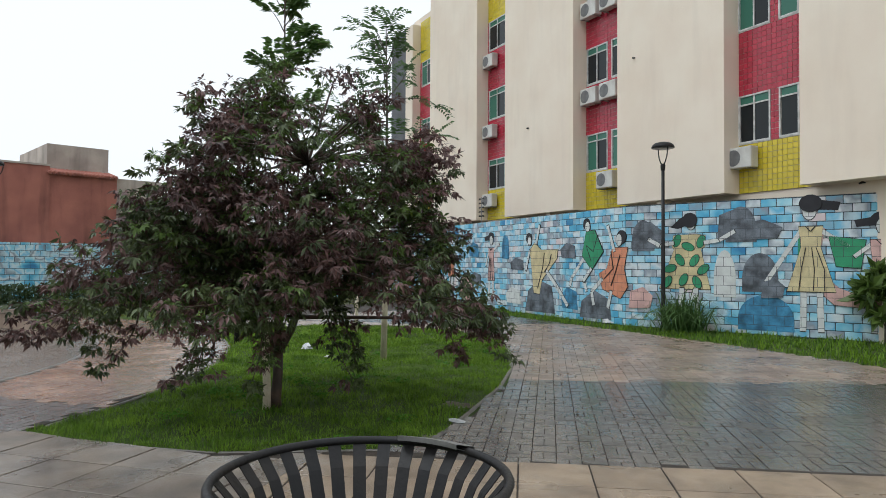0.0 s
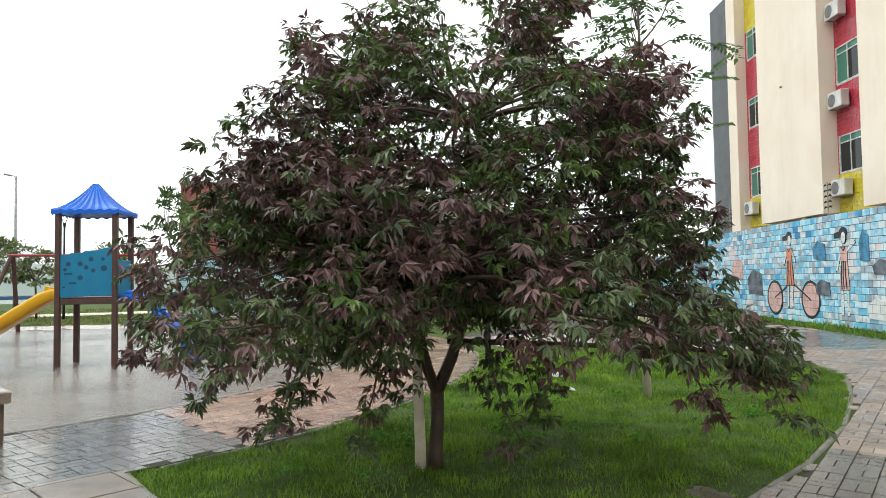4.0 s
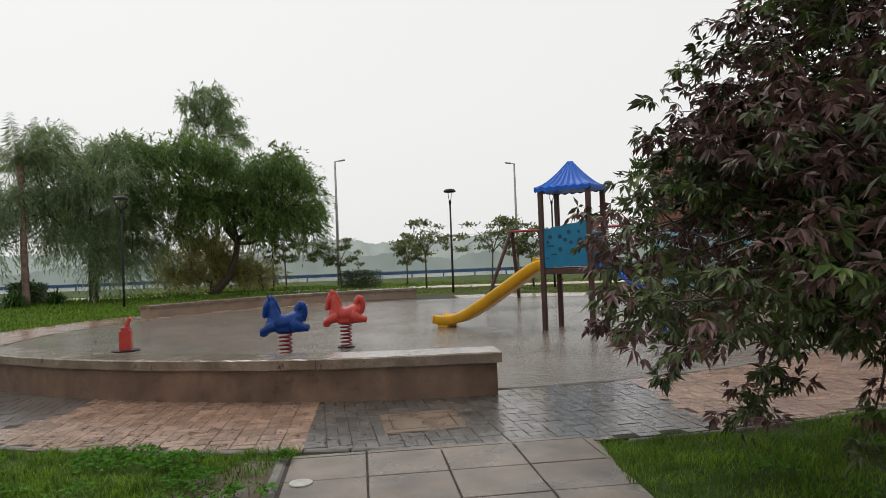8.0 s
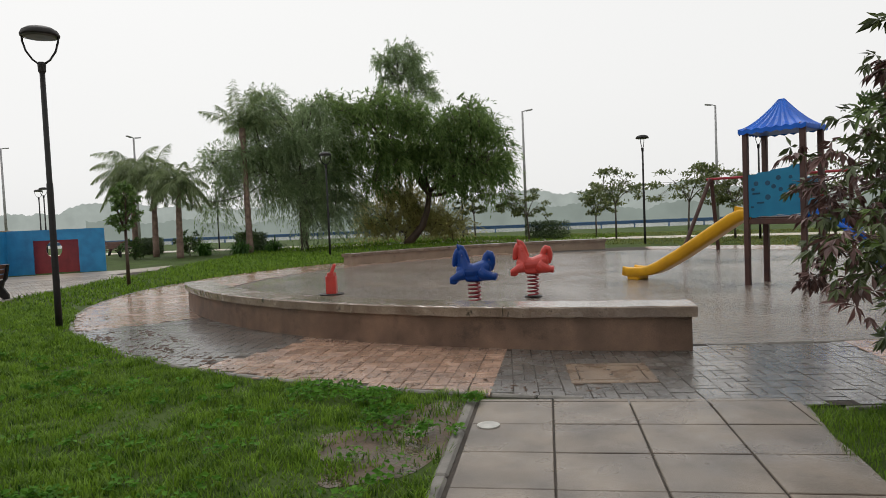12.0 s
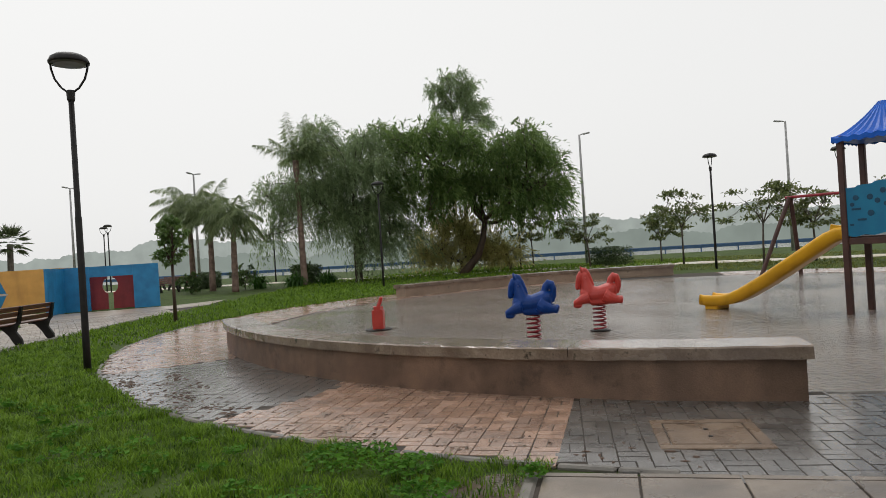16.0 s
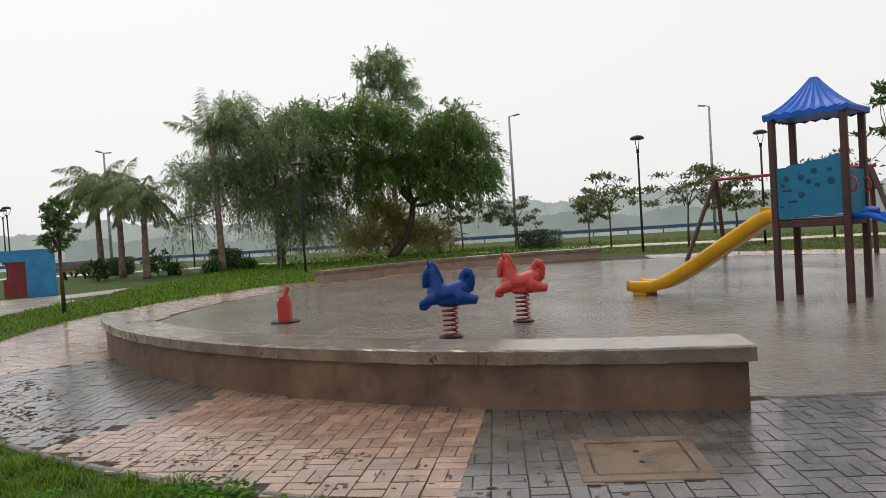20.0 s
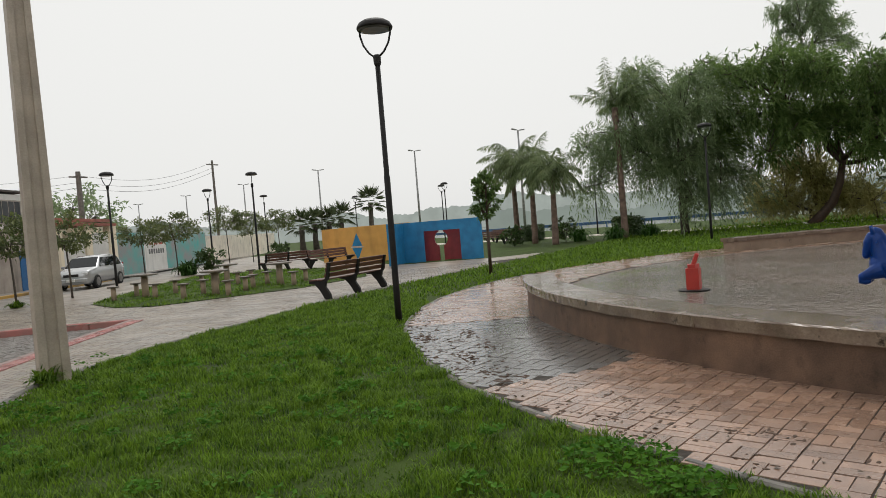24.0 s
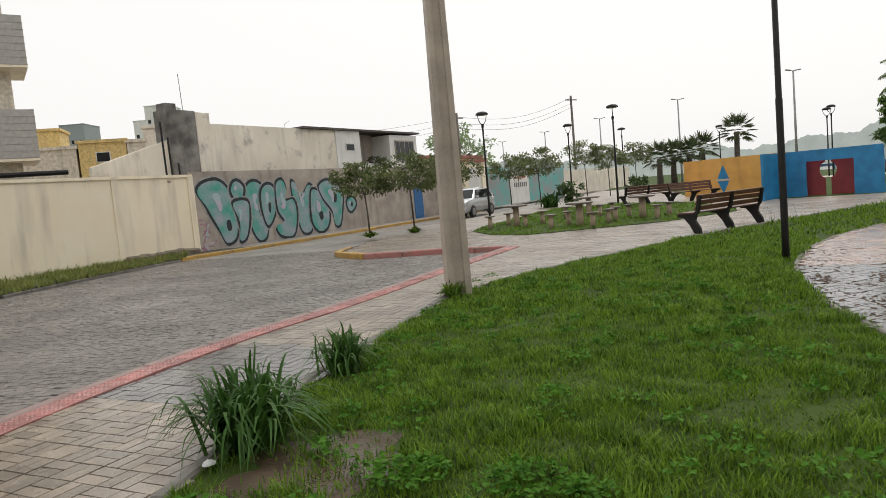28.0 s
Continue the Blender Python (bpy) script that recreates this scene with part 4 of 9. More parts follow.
airy_tree("ash_tree", -8.68, 8.38, 6.3, 1.25, "young tree with whitewashed trunk and loose feathered green leaves", M_BARK_GREY, M_ASH, 44, leaf_size=0.15, pairs=7)
airy_tree("ash_tree", -12.6, 8.6, 9.6, 0.75, "tall slender tree with loose green leaf tufts", M_BARK, M_SPIRE, 27, 0.05, False, 0.26, 0.42)
airy_tree("ash_tree", -12.9, 10.9, 2.6, 0.5, "sapling with a whitewashed stem on the grass island", M_BARK_GREY, M_GREENLEAF, 14, 0.05, True, 0.1)


def round_tree(name, x, y, h, spread, label, leaf, low=0.45, n=60, per=36, leaf_size=0.2, trunk_r=0.08, lean=0.0, flat=1.0, bark=None, group=""):
    """A small broad-leaved street tree: stem, limbs and clumps of leaves with gaps."""
    top = thing(name, pose(0, 0, 0), label, "tree", group)
    bark = bark or M_BARK_GREY
    zf = h * low
    s = Shell().tube([(x, y, -0.05), (x + lean * 0.3, y, zf * 0.5), (x + lean, y, zf)], [trunk_r, trunk_r * 0.8, trunk_r * 0.7], 8)
    part("trunk", s, bark, top, smooth=True)
    P = crown_points(n, ((zf, spread * 0.75), (zf + (h - zf) * 0.4, spread), (zf + (h - zf) * 0.75, spread * 0.8), (h, spread * 0.3)), (x + lean, y), 0.45)
    s = Shell()
    hubs = [(x + lean + spread * 0.45 * math.cos(i * 1.9), y + spread * 0.45 * math.sin(i * 1.9), zf + (h - zf) * (0.25 + 0.1 * i)) for i in range(5)]
    bone(s, (x + lean, y, zf - 0.05), P, hubs, trunk_r * 0.55, 0.006)
    part("branchwork", s, bark, top, smooth=True)
    C = np.repeat(P, per, axis=0)
    C = C + RNG.normal(0, spread * 0.1, C.shape) * np.array([1, 1, 0.7 * flat])
    W = RNG.normal(0, 1, C.shape) + unit(C - np.array([x + lean, y, zf])) + np.array([0, 0, -0.5])
    L = leaf_size * RNG.uniform(0.7, 1.25, len(C))
    part("crown", quads("crown", leaflets(C, W, L, L * 0.5), leaf, LEAF_FACES), leaf, top)
    return top


def lobed_tree(name, x, y, right, lobes, label, leaf, trunk, trunk_r, bark, strands=70, per=15, drop=(0.5, 1.5), leaf_size=0.3, depth=3.0, lift=0.35, thin=0.24):
    """A broad tree whose crown is a cluster of drooping lobes; lobes: metres along right, height, size."""
    top = thing(name, pose(0, 0, 0), label, "tree")
    part("trunk", Shell().tube(trunk, [trunk_r * (1 - 0.12 * i) for i in range(len(trunk))], 9), bark, top, smooth=True)
    r_ = Vector((right[0], right[1], 0)).normalized()
    f_ = Vector((-r_.y, r_.x, 0))
    s = Shell()
    ft = Vector(trunk[-1])
    S, D = [], []
    mid_u = sum(q[0] for q in lobes) / len(lobes)
    half = max(abs(q[0] - mid_u) for q in lobes)
    hubs = [ft + Vector((r_.x * u * 0.45, r_.y * u * 0.45, (z - ft.z) * 0.5)) + f_ * RNG.uniform(-0.4, 0.4) * depth for u, z, q in lobes[::4]]
    for h_ in hubs:
        limb(s, ft.lerp(Vector(trunk[-2]), 0.4 * RNG.uniform()), h_, trunk_r * 0.5, trunk_r * 0.25, -0.06, 6, 6)
    for u, z, q in lobes:
        room = depth * math.sqrt(max(0.15, 1 - ((u - mid_u) / (half + 0.5)) ** 2))
        for v in (-room, -room * 0.35, room * 0.35, room):
            c = Vector((x, y, 0)) + r_ * (u + RNG.normal(0, 0.4)) + f_ * (v + RNG.normal(0, 0.4)) + Vector((0, 0, z - 0.25 * abs(v) / max(depth, 0.1) + RNG.normal(0, 0.35)))
            limb(s, min(hubs, key=lambda h_: (h_ - c).length), c, trunk_r * 0.2, 0.02, 0.1, 6, 5)
            for _ in range(int(strands * q * q)):
                d = Vector(RNG.normal(0, 1, 3))
                d.normalize()
                d = Vector((d.x, d.y, d.z * 0.7)) * q * RNG.uniform(0.3, 1.0)
                S.append(c + d * 0.55)
                o = Vector((d.x, d.y, 0))
                D.append((o.normalized() if o.length > 0.01 else r_) * RNG.uniform(0.3, 0.9) + r_ * 0.25 + Vector((0, 0, lift * (RNG.uniform(0.2, 1.6) if RNG.uniform() < 0.86 else 3.6))))
                if RNG.uniform() < 0.12:
                    limb(s, c, S[-1] + D[-1] * 0.5, 0.025, 0.008, 0.05, 3, 3)
    part("branchwork", s, bark, top, smooth=True)
    S, D = np.array(S), np.array(D)
    n = len(S)
    ln = RNG.uniform(drop[0], drop[1], n)
    t = np.linspace(0.05, 1, per)
    T = S[:, None, :] + D[:, None, :] * (ln[:, None] * t)[:, :, None]
    T[:, :, 2] -= ln[:, None] * 1.15 * t[None, :] ** 2
    T = T + RNG.normal(0, 0.035, T.shape)
    B = T.reshape(-1, 3)
    G = np.repeat(D, per, axis=0) + RNG.normal(0, 0.38, B.shape)
    G[:, 2] -= np.tile(1.4 * t, n) + 0.1
    B, G = B[B[:, 2] > 0.25], G[B[:, 2] > 0.25]
    L = leaf_size * RNG.uniform(0.6, 1.3, len(B))
    part("crown", quads("crown", leaflets(B, G, L, L * thin), leaf, LEAF_FACES), leaf, top)
    return top


lobed_tree("willow_tree", -35.0, -24.7, (-0.619, 0.785), ((-5.6, 9.2, 1.0), (3.4, 8.5, 1.1), (-4.3, 8.5, 1.4), (-2.3, 8.7, 1.6), (-0.2, 8.3, 1.6), (1.8, 7.7, 1.6), (3.6, 7.2, 1.3), (4.5, 6.6, 1.0), (4.9, 5.5, 1.2),
           (3.7, 5.2, 1.4), (1.8, 6.0, 1.6), (0.0, 6.6, 1.5), (-2.0, 6.6, 1.6), (-4.2, 6.9, 1.5), (-4.8, 5.6, 1.2), (-2.8, 5.6, 1.1), (2.6, 4.7, 1.1), (0.7, 5.0, 1.1), (-1.0, 5.2, 1.1), (4.3, 4.4, 1.0), (3.2, 3.8, 0.9), (-2.6, 4.6, 0.9), (1.6, 4.2, 0.9)), "large spreading tree with drooping green sprays and a leaning trunk", M_CANOPY,
           [(-34.7, -25.9, -0.1), (-34.95, -25.6, 0.3), (-35.25, -24.95, 1.1), (-35.4, -24.6, 2.1), (-35.5, -24.4, 3.4)], 0.3, M_BARK, 28, 14, (0.5, 1.4), 0.3, 2.9, 0.4, 0.26)
lobed_tree("willow_tree", -29.4, -29.6, (-0.747, 0.665), ((-4.9, 6.0, 1.0), (-4.3, 4.6, 1.0), (-3.2, 7.7, 1.3), (-1.6, 8.6, 1.3), (0.2, 8.3, 1.2), (1.5, 7.0, 1.3), (-2.6, 6.0, 1.5), (-0.5, 6.4, 1.6),
           (1.4, 5.0, 1.4), (0.2, 4.2, 1.4), (2.1, 3.2, 1.3), (0.6, 2.7, 1.1), (-1.5, 4.4, 1.2), (-4.8, 3.2, 0.7)), "feathery tree with drooping twigs, its green paled for haze", M_HAZED_FEATHER,
           [(-28.6, -28.7, -0.1), (-29.0, -29.2, 2.0), (-29.4, -29.6, 4.0)], 0.24, M_BARK_GREY, 42, 22, (1.0, 2.4), 0.24, 2.0, 0.3, 0.21)
lobed_tree("willow_tree", -48.5, -37.0, (-0.619, 0.785), ((-1.9, 15.9, 1.1), (-0.7, 16.8, 1.1), (0.4, 16.2, 1.1), (-1.7, 14.3, 1.0), (0.1, 14.6, 1.2), (1.4, 14.4, 1.1), (1.9, 12.8, 0.9), (-0.2, 13.0, 0.8)), "tall thin feathery tree behind the willow", M_HAZED_FEATHER,
           [(-48.5, -37.0, -0.1), (-48.3, -37.0, 6.0), (-48.5, -37.0, 11.5)], 0.2, M_BARK_GREY, 34, 15, (0.4, 1.2), 0.26, 1.5, 0.4, 0.24)
lobed_tree("thorn_bush", -36.4, -27.2, (-0.619, 0.785), ((-2.6, 2.0, 1.2), (-1.2, 3.2, 1.2), (-1.6, 1.5, 1.2), (0.2, 2.4, 1.2), (0.6, 1.2, 1.2), (2.2, 1.4, 1.1), (3.4, 1.2, 0.9)), "yellow-green tangled bush under the willow", M_YELLOWLEAF,
           [(-36.6, -27.6, -0.1), (-36.6, -27.5, 0.4), (-36.5, -27.5, 0.8)], 0.16, M_BARK, 36, 14, (0.6, 2.0), 0.26, 1.2, 0.8, 0.3)


M_PALMBARK = mat("palm_bark", (0.25, 0.17, 0.135), 0.75, second=(0.13, 0.085, 0.068), noise_scale=4, bump=0.8, bump_scale=14)


def feather_palm(x, y, h, fl, label, n=22, seed=0, lop=False):
    top = thing("feather_palm", pose(0, 0, 0), label, "palm", "palms on the lawn")
    s = Shell()
    lean = 0.12 * math.sin(seed * 9)
    rows = [(x + lean * i / 14, y, h * i / 14 - 0.05) for i in range(15)]
    s.tube(rows, [0.19 + 0.018 * (i % 2) - 0.0055 * i + (0.06 if i > 12 else 0) for i in range(15)], 9)
    part("trunk", s, M_PALMBARK, top, smooth=True)
    rr = Shell()
    B, W, L = [], [], []
    for i in range(n):
        a = i * 2.4 + seed
        e = radians((84 - 70 * (i / n)) if lop else (76 - 92 * (i / n) ** 0.9))
        d = Vector((math.cos(a) * math.cos(e), math.sin(a) * math.cos(e), math.sin(e)))
        p, pts = Vector((x, y, h)), []
        f = fl * RNG.uniform(0.85, 1.1)
        for k in range(9):
            pts.append(p.copy())
            p = p + d * (f / 8)
            d = (d + (Vector((-0.03, 0.05, -0.1)) if lop else Vector((0.05, 0.03, -0.25)))).normalized()
        rr.tube(pts, [0.03 - 0.003 * k for k in range(9)], 4, caps=False)
        for k in range(54):
            t = 0.14 + 0.86 * k / 54
            j = min(int(t * 8), 7)
            b = pts[j].lerp(pts[j + 1], t * 8 - j)
            ax = (pts[j + 1] - pts[j]).normalized()
            side = ax.cross(Vector((0, 0, 1)))
            side = side.normalized() if side.length > 1e-3 else Vector((1, 0, 0))
            for g in (-1, 1):
                B.append(b)
                W.append(side * g * (0.5 + 0.4 * RNG.uniform()) + ax * 0.6 + Vector((0, 0, -0.3 - 1.0 * RNG.uniform())))
                L.append(0.82 * math.sin(math.pi * (0.15 + 0.8 * t)) * RNG.uniform(0.85, 1.1))
    part("frond_midrib", rr, M_PALMLEAF, top)
    L = np.array(L)
    part("frond_head", quads("frond_head", leaflets(np.array(B), np.array(W), L, 0.046 + 0 * L), M_PALMLEAF, LEAF_FACES), M_PALMLEAF, top)
    return top


feather_palm(-22.6, -37.2, 5.0, 2.9, "feather palm with a straight grey trunk on the lawn", 24, 0.3)
feather_palm(-22.7, -35.1, 4.6, 2.6, "feather palm with a straight grey trunk on the lawn", 24, 1.1)
feather_palm(-21.9, -31.2, 4.0, 2.2, "short feather palm with a ragged grey trunk", 22, 2.0)
feather_palm(-25.7, -30.1, 7.3, 2.7, "tall palm with thin windblown fronds before the willow", 13, 0.9, True)


M_FANLEAF = leaf_mat("fan_palm_leaf", (0.045, 0.065, 0.03), (0.12, 0.15, 0.07), 0.6, 0.3, 0.2)


def fan_palm(x, y, h, label, n=26, size=1.0):
    top = thing("fan_palm", pose(0, 0, 0), label, "palm", "fan palms by the road")
    part("trunk", Shell().tube([(x, y, -0.1), (x + 0.05, y, h * 0.5), (x, y, h)], [0.32, 0.24, 0.22], 9), M_BARK_GREY, top, smooth=True)
    B, W, L = [], [], []
    for i in range(n):
        a = i * 2.4
        e = radians(80 - 115 * i / n)
        d = Vector((math.cos(a) * math.cos(e), math.sin(a) * math.cos(e), math.sin(e)))
        b = Vector((x, y, h)) + d * 0.8 * size
        side = d.cross(Vector((0, 0, 1)))
        side = side.normalized() if side.length > 1e-3 else Vector((1, 0, 0))
        for k in range(15):
            g = radians(-75 + 150 * k / 14)
            B.append(b)
            W.append(d * math.cos(g) + side * math.sin(g) + Vector((0, 0, -0.15)))
            L.append(size * (0.95 - 0.15 * abs(g)))
    L = np.array(L)
    part("frond_head", quads("frond_head", leaflets(np.array(B), np.array(W), L, 0.1 * size + 0 * L), M_FANLEAF, LEAF_FACES), M_FANLEAF, top)
    return top


fan_palm(-19.5, -62.0, 4.3, "fan palm with a round ragged head", 26, 1.1)
for x, y, h in ((-12.2, -58, 2.5), (-13.6, -59.5, 2.6), (-15.0, -60, 2.7)):
    fan_palm(x, y, h, "low thick fan palm in a row by the road", 24, 1.0)
fan_palm(-17.0, -64, 3.1, "fan palm with a round ragged head", 24, 1.1)

# street and lawn trees
round_tree("sapling_tree", -11.15, -16.08, 2.95, 0.46, "young round-headed tree with a straight dark stem", M_SPIRE, 0.55, 44, 42, 0.12, 0.06, bark=M_BARK)
for x, y, h, sp, lean in ((-38.6, -19.0, 3.1, 1.55, 0.2), (-37.3, -12.6, 4.0, 1.85, 0.0), (-41.5, -15.8, 2.9, 1.2, 0.0), (-35.5, -8.0, 3.8, 2.0, -0.2),
                          (-36.3, -6.0, 3.3, 1.5, 0.2), (-39, -2.5, 3.9, 1.8, 0.1), (-41, 1.8, 3.7, 1.8, -0.2), (-40.5, -24.5, 3.6, 1.3, 0.1)):
    round_tree("promenade_tree", x, y, h, sp, "small spreading tree beside the promenade", M_STREETLEAF, 0.5, 30, 46, 0.2, 0.06, lean, 0.4, group="promenade trees")
for x, y, h, sp in ((3.94, -22.6, 2.75, 1.15), (2.35, -23.2, 2.9, 1.35), (1.1, -25.6, 3.0, 1.2), (-0.5, -40.0, 3.2, 1.5), (-2.3, -37.6, 3.3, 1.6), (-5.4, -46, 4.0, 1.5), (-7.2, -49, 3.6, 1.5), (-9.5, -52, 3.8, 1.4)):
    round_tree("street_tree", x, y, h, sp, "small umbrella-shaped street tree with thin stems", M_STREETLEAF, 0.58, 50, 40, 0.16, 0.04, 0.05, 0.7, group="street trees")
round_tree("garden_tree", 5.4, -62, 6.9, 3.6, "round garden tree behind the houses, its green paled for haze", M_HAZED_FEATHER, 0.4, 60, 30, 0.4, 0.2)
round_tree("wall_tree", -30.4, 3.2, 4.6, 1.0, "dark leafy tree before the red wall", M_WILLOW, 0.45, 30, 40, 0.18, 0.06)
round_tree("wall_tree", -30.0, 12.5, 4.4, 1.6, "leafy tree before the red wall", M_HAZED_FEATHER, 0.35, 70, 40, 0.25, 0.1)
round_tree("shrub", -3.15, 18.0, 1.75, 0.6, "broad-leaved shrub at the foot of the painted wall", M_GREENLEAF, 0.25, 22, 26, 0.34, 0.03)
round_tree("wall_tree", -29.0, 0.75, 5.3, 1.5, "open tree with layered branches beside the tower", M_WILLOW, 0.42, 26, 40, 0.2, 0.07, 0.0, 0.35)

# ---- playground ----
M_POST = mat("brown_timber_plastic", (0.085, 0.036, 0.028), 0.45, second=(0.05, 0.023, 0.02), noise_scale=3, bump=0.3, bump_scale=50)
M_BLUE_ROOF = mat("blue_plastic", (0.004, 0.12, 0.6), 0.36, second=(0.003, 0.095, 0.5), noise_scale=3, vary=0.06, bump=0.05, spec=0.35)
M_TEAL = mat("teal_plastic", (0.008, 0.2, 0.36), 0.35, second=(0.006, 0.16, 0.31), noise_scale=3, vary=0.06, bump=0.05)
M_TEAL_DARK = mat("teal_hollow_shade", (0.004, 0.07, 0.14), 0.4)
M_YELLOW = mat("yellow_plastic", (0.8, 0.43, 0.015), 0.3, second=(0.7, 0.36, 0.015), noise_scale=2.5, vary=0.06, bump=0.05, stain=0.2)
M_REDP = mat("red_plastic", (0.56, 0.055, 0.04), 0.35, second=(0.46, 0.045, 0.035), noise_scale=4, vary=0.08, bump=0.05)
M_HORSE_BLUE = mat("blue_rocker_plastic", (0.003, 0.05, 0.27), 0.3, second=(0.002, 0.032, 0.17), noise_scale=4, vary=0.1, bump=0.1, spec=0.3)
M_SPRING = mat("red_spring_paint", (0.3, 0.02, 0.03), 0.4, bump=0.1)
M_PLATE = mat("dark_steel", (0.03, 0.03, 0.03), 0.5, metal=0.6, bump=0.2)
M_BLACK = mat("black_paint", (0.012, 0.012, 0.013), 0.48, second=(0.02, 0.018, 0.017), noise_scale=7, bump=0.2, spec=0.25)
M_RED_BAR = mat("red_steel_bar", (0.33, 0.02, 0.035), 0.4, bump=0.1)

W_, D_ = 1.06, 0.86
tower = thing("play_tower", pose(-15.42, -0.2, 0, 0, 0, 79.7), "timber play tower with blue pitched roof and teal panel", "play tower")
for x, y in ((0, 0), (W_, 0), (0, D_), (W_, D_)):
    part("post", Shell().block(0.1, 0.1, 3.1, pose(x, y, 1.5), 0.012), M_POST, tower)
for x0, y0, x1, y1 in ((0, 0, W_, 0), (0, D_, W_, D_), (0, 0, 0, D_), (W_, 0, W_, D_)):
    L_ = math.hypot(x1 - x0, y1 - y0)
    part("beam", Shell().block(L_ - 0.1, 0.06, 0.11, pose((x0 + x1) / 2, (y0 + y1) / 2, 1.24, 0, 0, math.degrees(math.atan2(y1 - y0, x1 - x0))), 0.008), M_POST, tower)
for i in range(6):
    part("deck_board", Shell().block(W_ - 0.08, 0.12, 0.03, pose(W_ / 2, 0.1 + 0.132 * i, 1.31), 0.006), M_POST, tower)
edge = [(0.05, 1.33), (0.16, 1.31), (0.3, 1.35), (0.45, 1.33), (0.62, 1.37), (0.8, 1.35), (W_ - 0.05, 1.38), (W_ - 0.05, 2.29), (0.86, 2.28), (0.8, 2.24), (0.5, 2.22), (0.46, 2.19), (0.24, 2.18), (0.2, 2.15), (0.05, 2.15)]
panel = part("panel", Shell().prism(edge, -0.02, 0.02, Matrix(((1, 0, 0, 0), (0, 0, -1, 0), (0, 1, 0, 0), (0, 0, 0, 1)))), M_TEAL, tower, "teal climbing panel with a wavy edge and hollows")
# hollows and slots are raised pieces; their shade is the darker teal
for x, z, r in ((0.2, 1.97, 0.04), (0.42, 1.97, 0.042), (0.53, 1.9, 0.038), (0.62, 2.06, 0.04), (0.42, 1.7, 0.045), (0.66, 1.84, 0.036), (0.84, 2.06, 0.03), (0.86, 1.88, 0.05), (0.14, 1.86, 0.03)):
    part("hollow", Shell().lathe([(r * 1.15, 0.0), (r * 1.15, 0.006), (r, 0.007)], 14, pose(x, -0.02, z, 90)), M_TEAL_DARK, panel)
for x, z, w in ((0.2, 1.78, 0.15), (0.28, 1.6, 0.14), (0.12, 1.52, 0.06)):
    part("slot", Shell().block(w, 0.008, 0.035, pose(x, -0.023, z), 0.012), M_TEAL_DARK, panel)
part("panel", Shell().block(0.04, D_ - 0.12, 0.7, pose(W_, D_ / 2 + 0.02, 1.7), 0.012), M_TEAL, tower)

# the concave ribbed roof
s = Shell()
N, K = 112, 9
cx, cy = W_ / 2, D_ / 2
for k in range(K + 1):
    t = k / K
    z = 3.02 + 0.56 * t ** 1.55
    hx, hy = (W_ / 2 + 0.055) * (1 - t) + 0.045, (D_ / 2 + 0.055) * (1 - t) + 0.045
    for i in range(N):
        u = i / N * 4
        e, f = int(u), u - int(u)
        rib = 0.016 * math.cos(f * 2 * math.pi * 7) * (1 - 0.8 * t)
        x, y = ((-1 + 2 * f, -1), (1, -1 + 2 * f), (1 - 2 * f, 1), (-1, 1 - 2 * f))[e]
        s.v.append((cx + x * hx, cy + y * hy, z + rib))
for k in range(K):
    for i in range(N):
        a, b = k * N + i, k * N + (i + 1) % N
        s.f.append((a, b, b + N, a + N))
s.f.append(tuple(K * N + i for i in range(N)))
base = len(s.v)
for i in range(N):
    x, y, z = s.v[i]
    s.v.append((x, y, z - 0.085))
for i in range(N):
    s.f.append((base + i, base + (i + 1) % N, (i + 1) % N, i))
roof = part("roof", s, M_BLUE_ROOF, tower, "blue ribbed plastic roof with curved sides")
part("ceiling_panel", Shell().box(-0.03, -0.03, 2.95, W_ + 0.03, D_ + 0.03, 2.96), M_BLUE_ROOF, roof)

# the slide: a trough that runs down along -x
slide = part("slide", Shell(), M_YELLOW, tower, "yellow plastic slide")
line = [(0.02, 1.35), (-0.15, 1.33), (-0.32, 1.26), (-0.55, 1.12), (-1.0, 0.84), (-1.5, 0.53), (-1.95, 0.28), (-2.2, 0.17), (-2.4, 0.125), (-2.62, 0.115), (-2.8, 0.12), (-2.9, 0.14)]
prof = [(-0.27, 0.11), (-0.262, 0.145), (-0.24, 0.16), (-0.215, 0.15), (-0.2, 0.12), (-0.18, 0.03), (-0.1, 0.0), (0.1, 0.0), (0.18, 0.03), (0.2, 0.12), (0.215, 0.15), (0.24, 0.16), (0.262, 0.145), (0.27, 0.11), (0.25, -0.05), (-0.25, -0.05)]
s = Shell()
for i, (x, z) in enumerate(line):
    a, b = line[max(i - 1, 0)], line[min(i + 1, len(line) - 1)]
    n_ = Vector((-(b[1] - a[1]), (b[0] - a[0]))).normalized() * -1
    for y, h in prof:
        s.v.append((x + n_.x * h, 0.28 + y, z + n_.y * h))
m_ = len(prof)
for i in range(len(line) - 1):
    for j in range(m_):
        a, b = i * m_ + j, i * m_ + (j + 1) % m_
        s.f.append((a, b, b + m_, a + m_))
s.f += [tuple(range(m_)), tuple(len(s.v) - 1 - j for j in range(m_))]
slide.data = s.mesh("slide", True)
slide.data.materials.append(M_YELLOW)
part("slide_foot", Shell().block(0.3, 0.44, 0.14, pose(-2.66, 0.28, 0.04), 0.03), M_YELLOW, slide)
part("side_rail", Shell().block(0.36, 0.03, 0.2, pose(-0.1, 0.05, 1.42, 0, 12, 0), 0.01), M_YELLOW, slide)

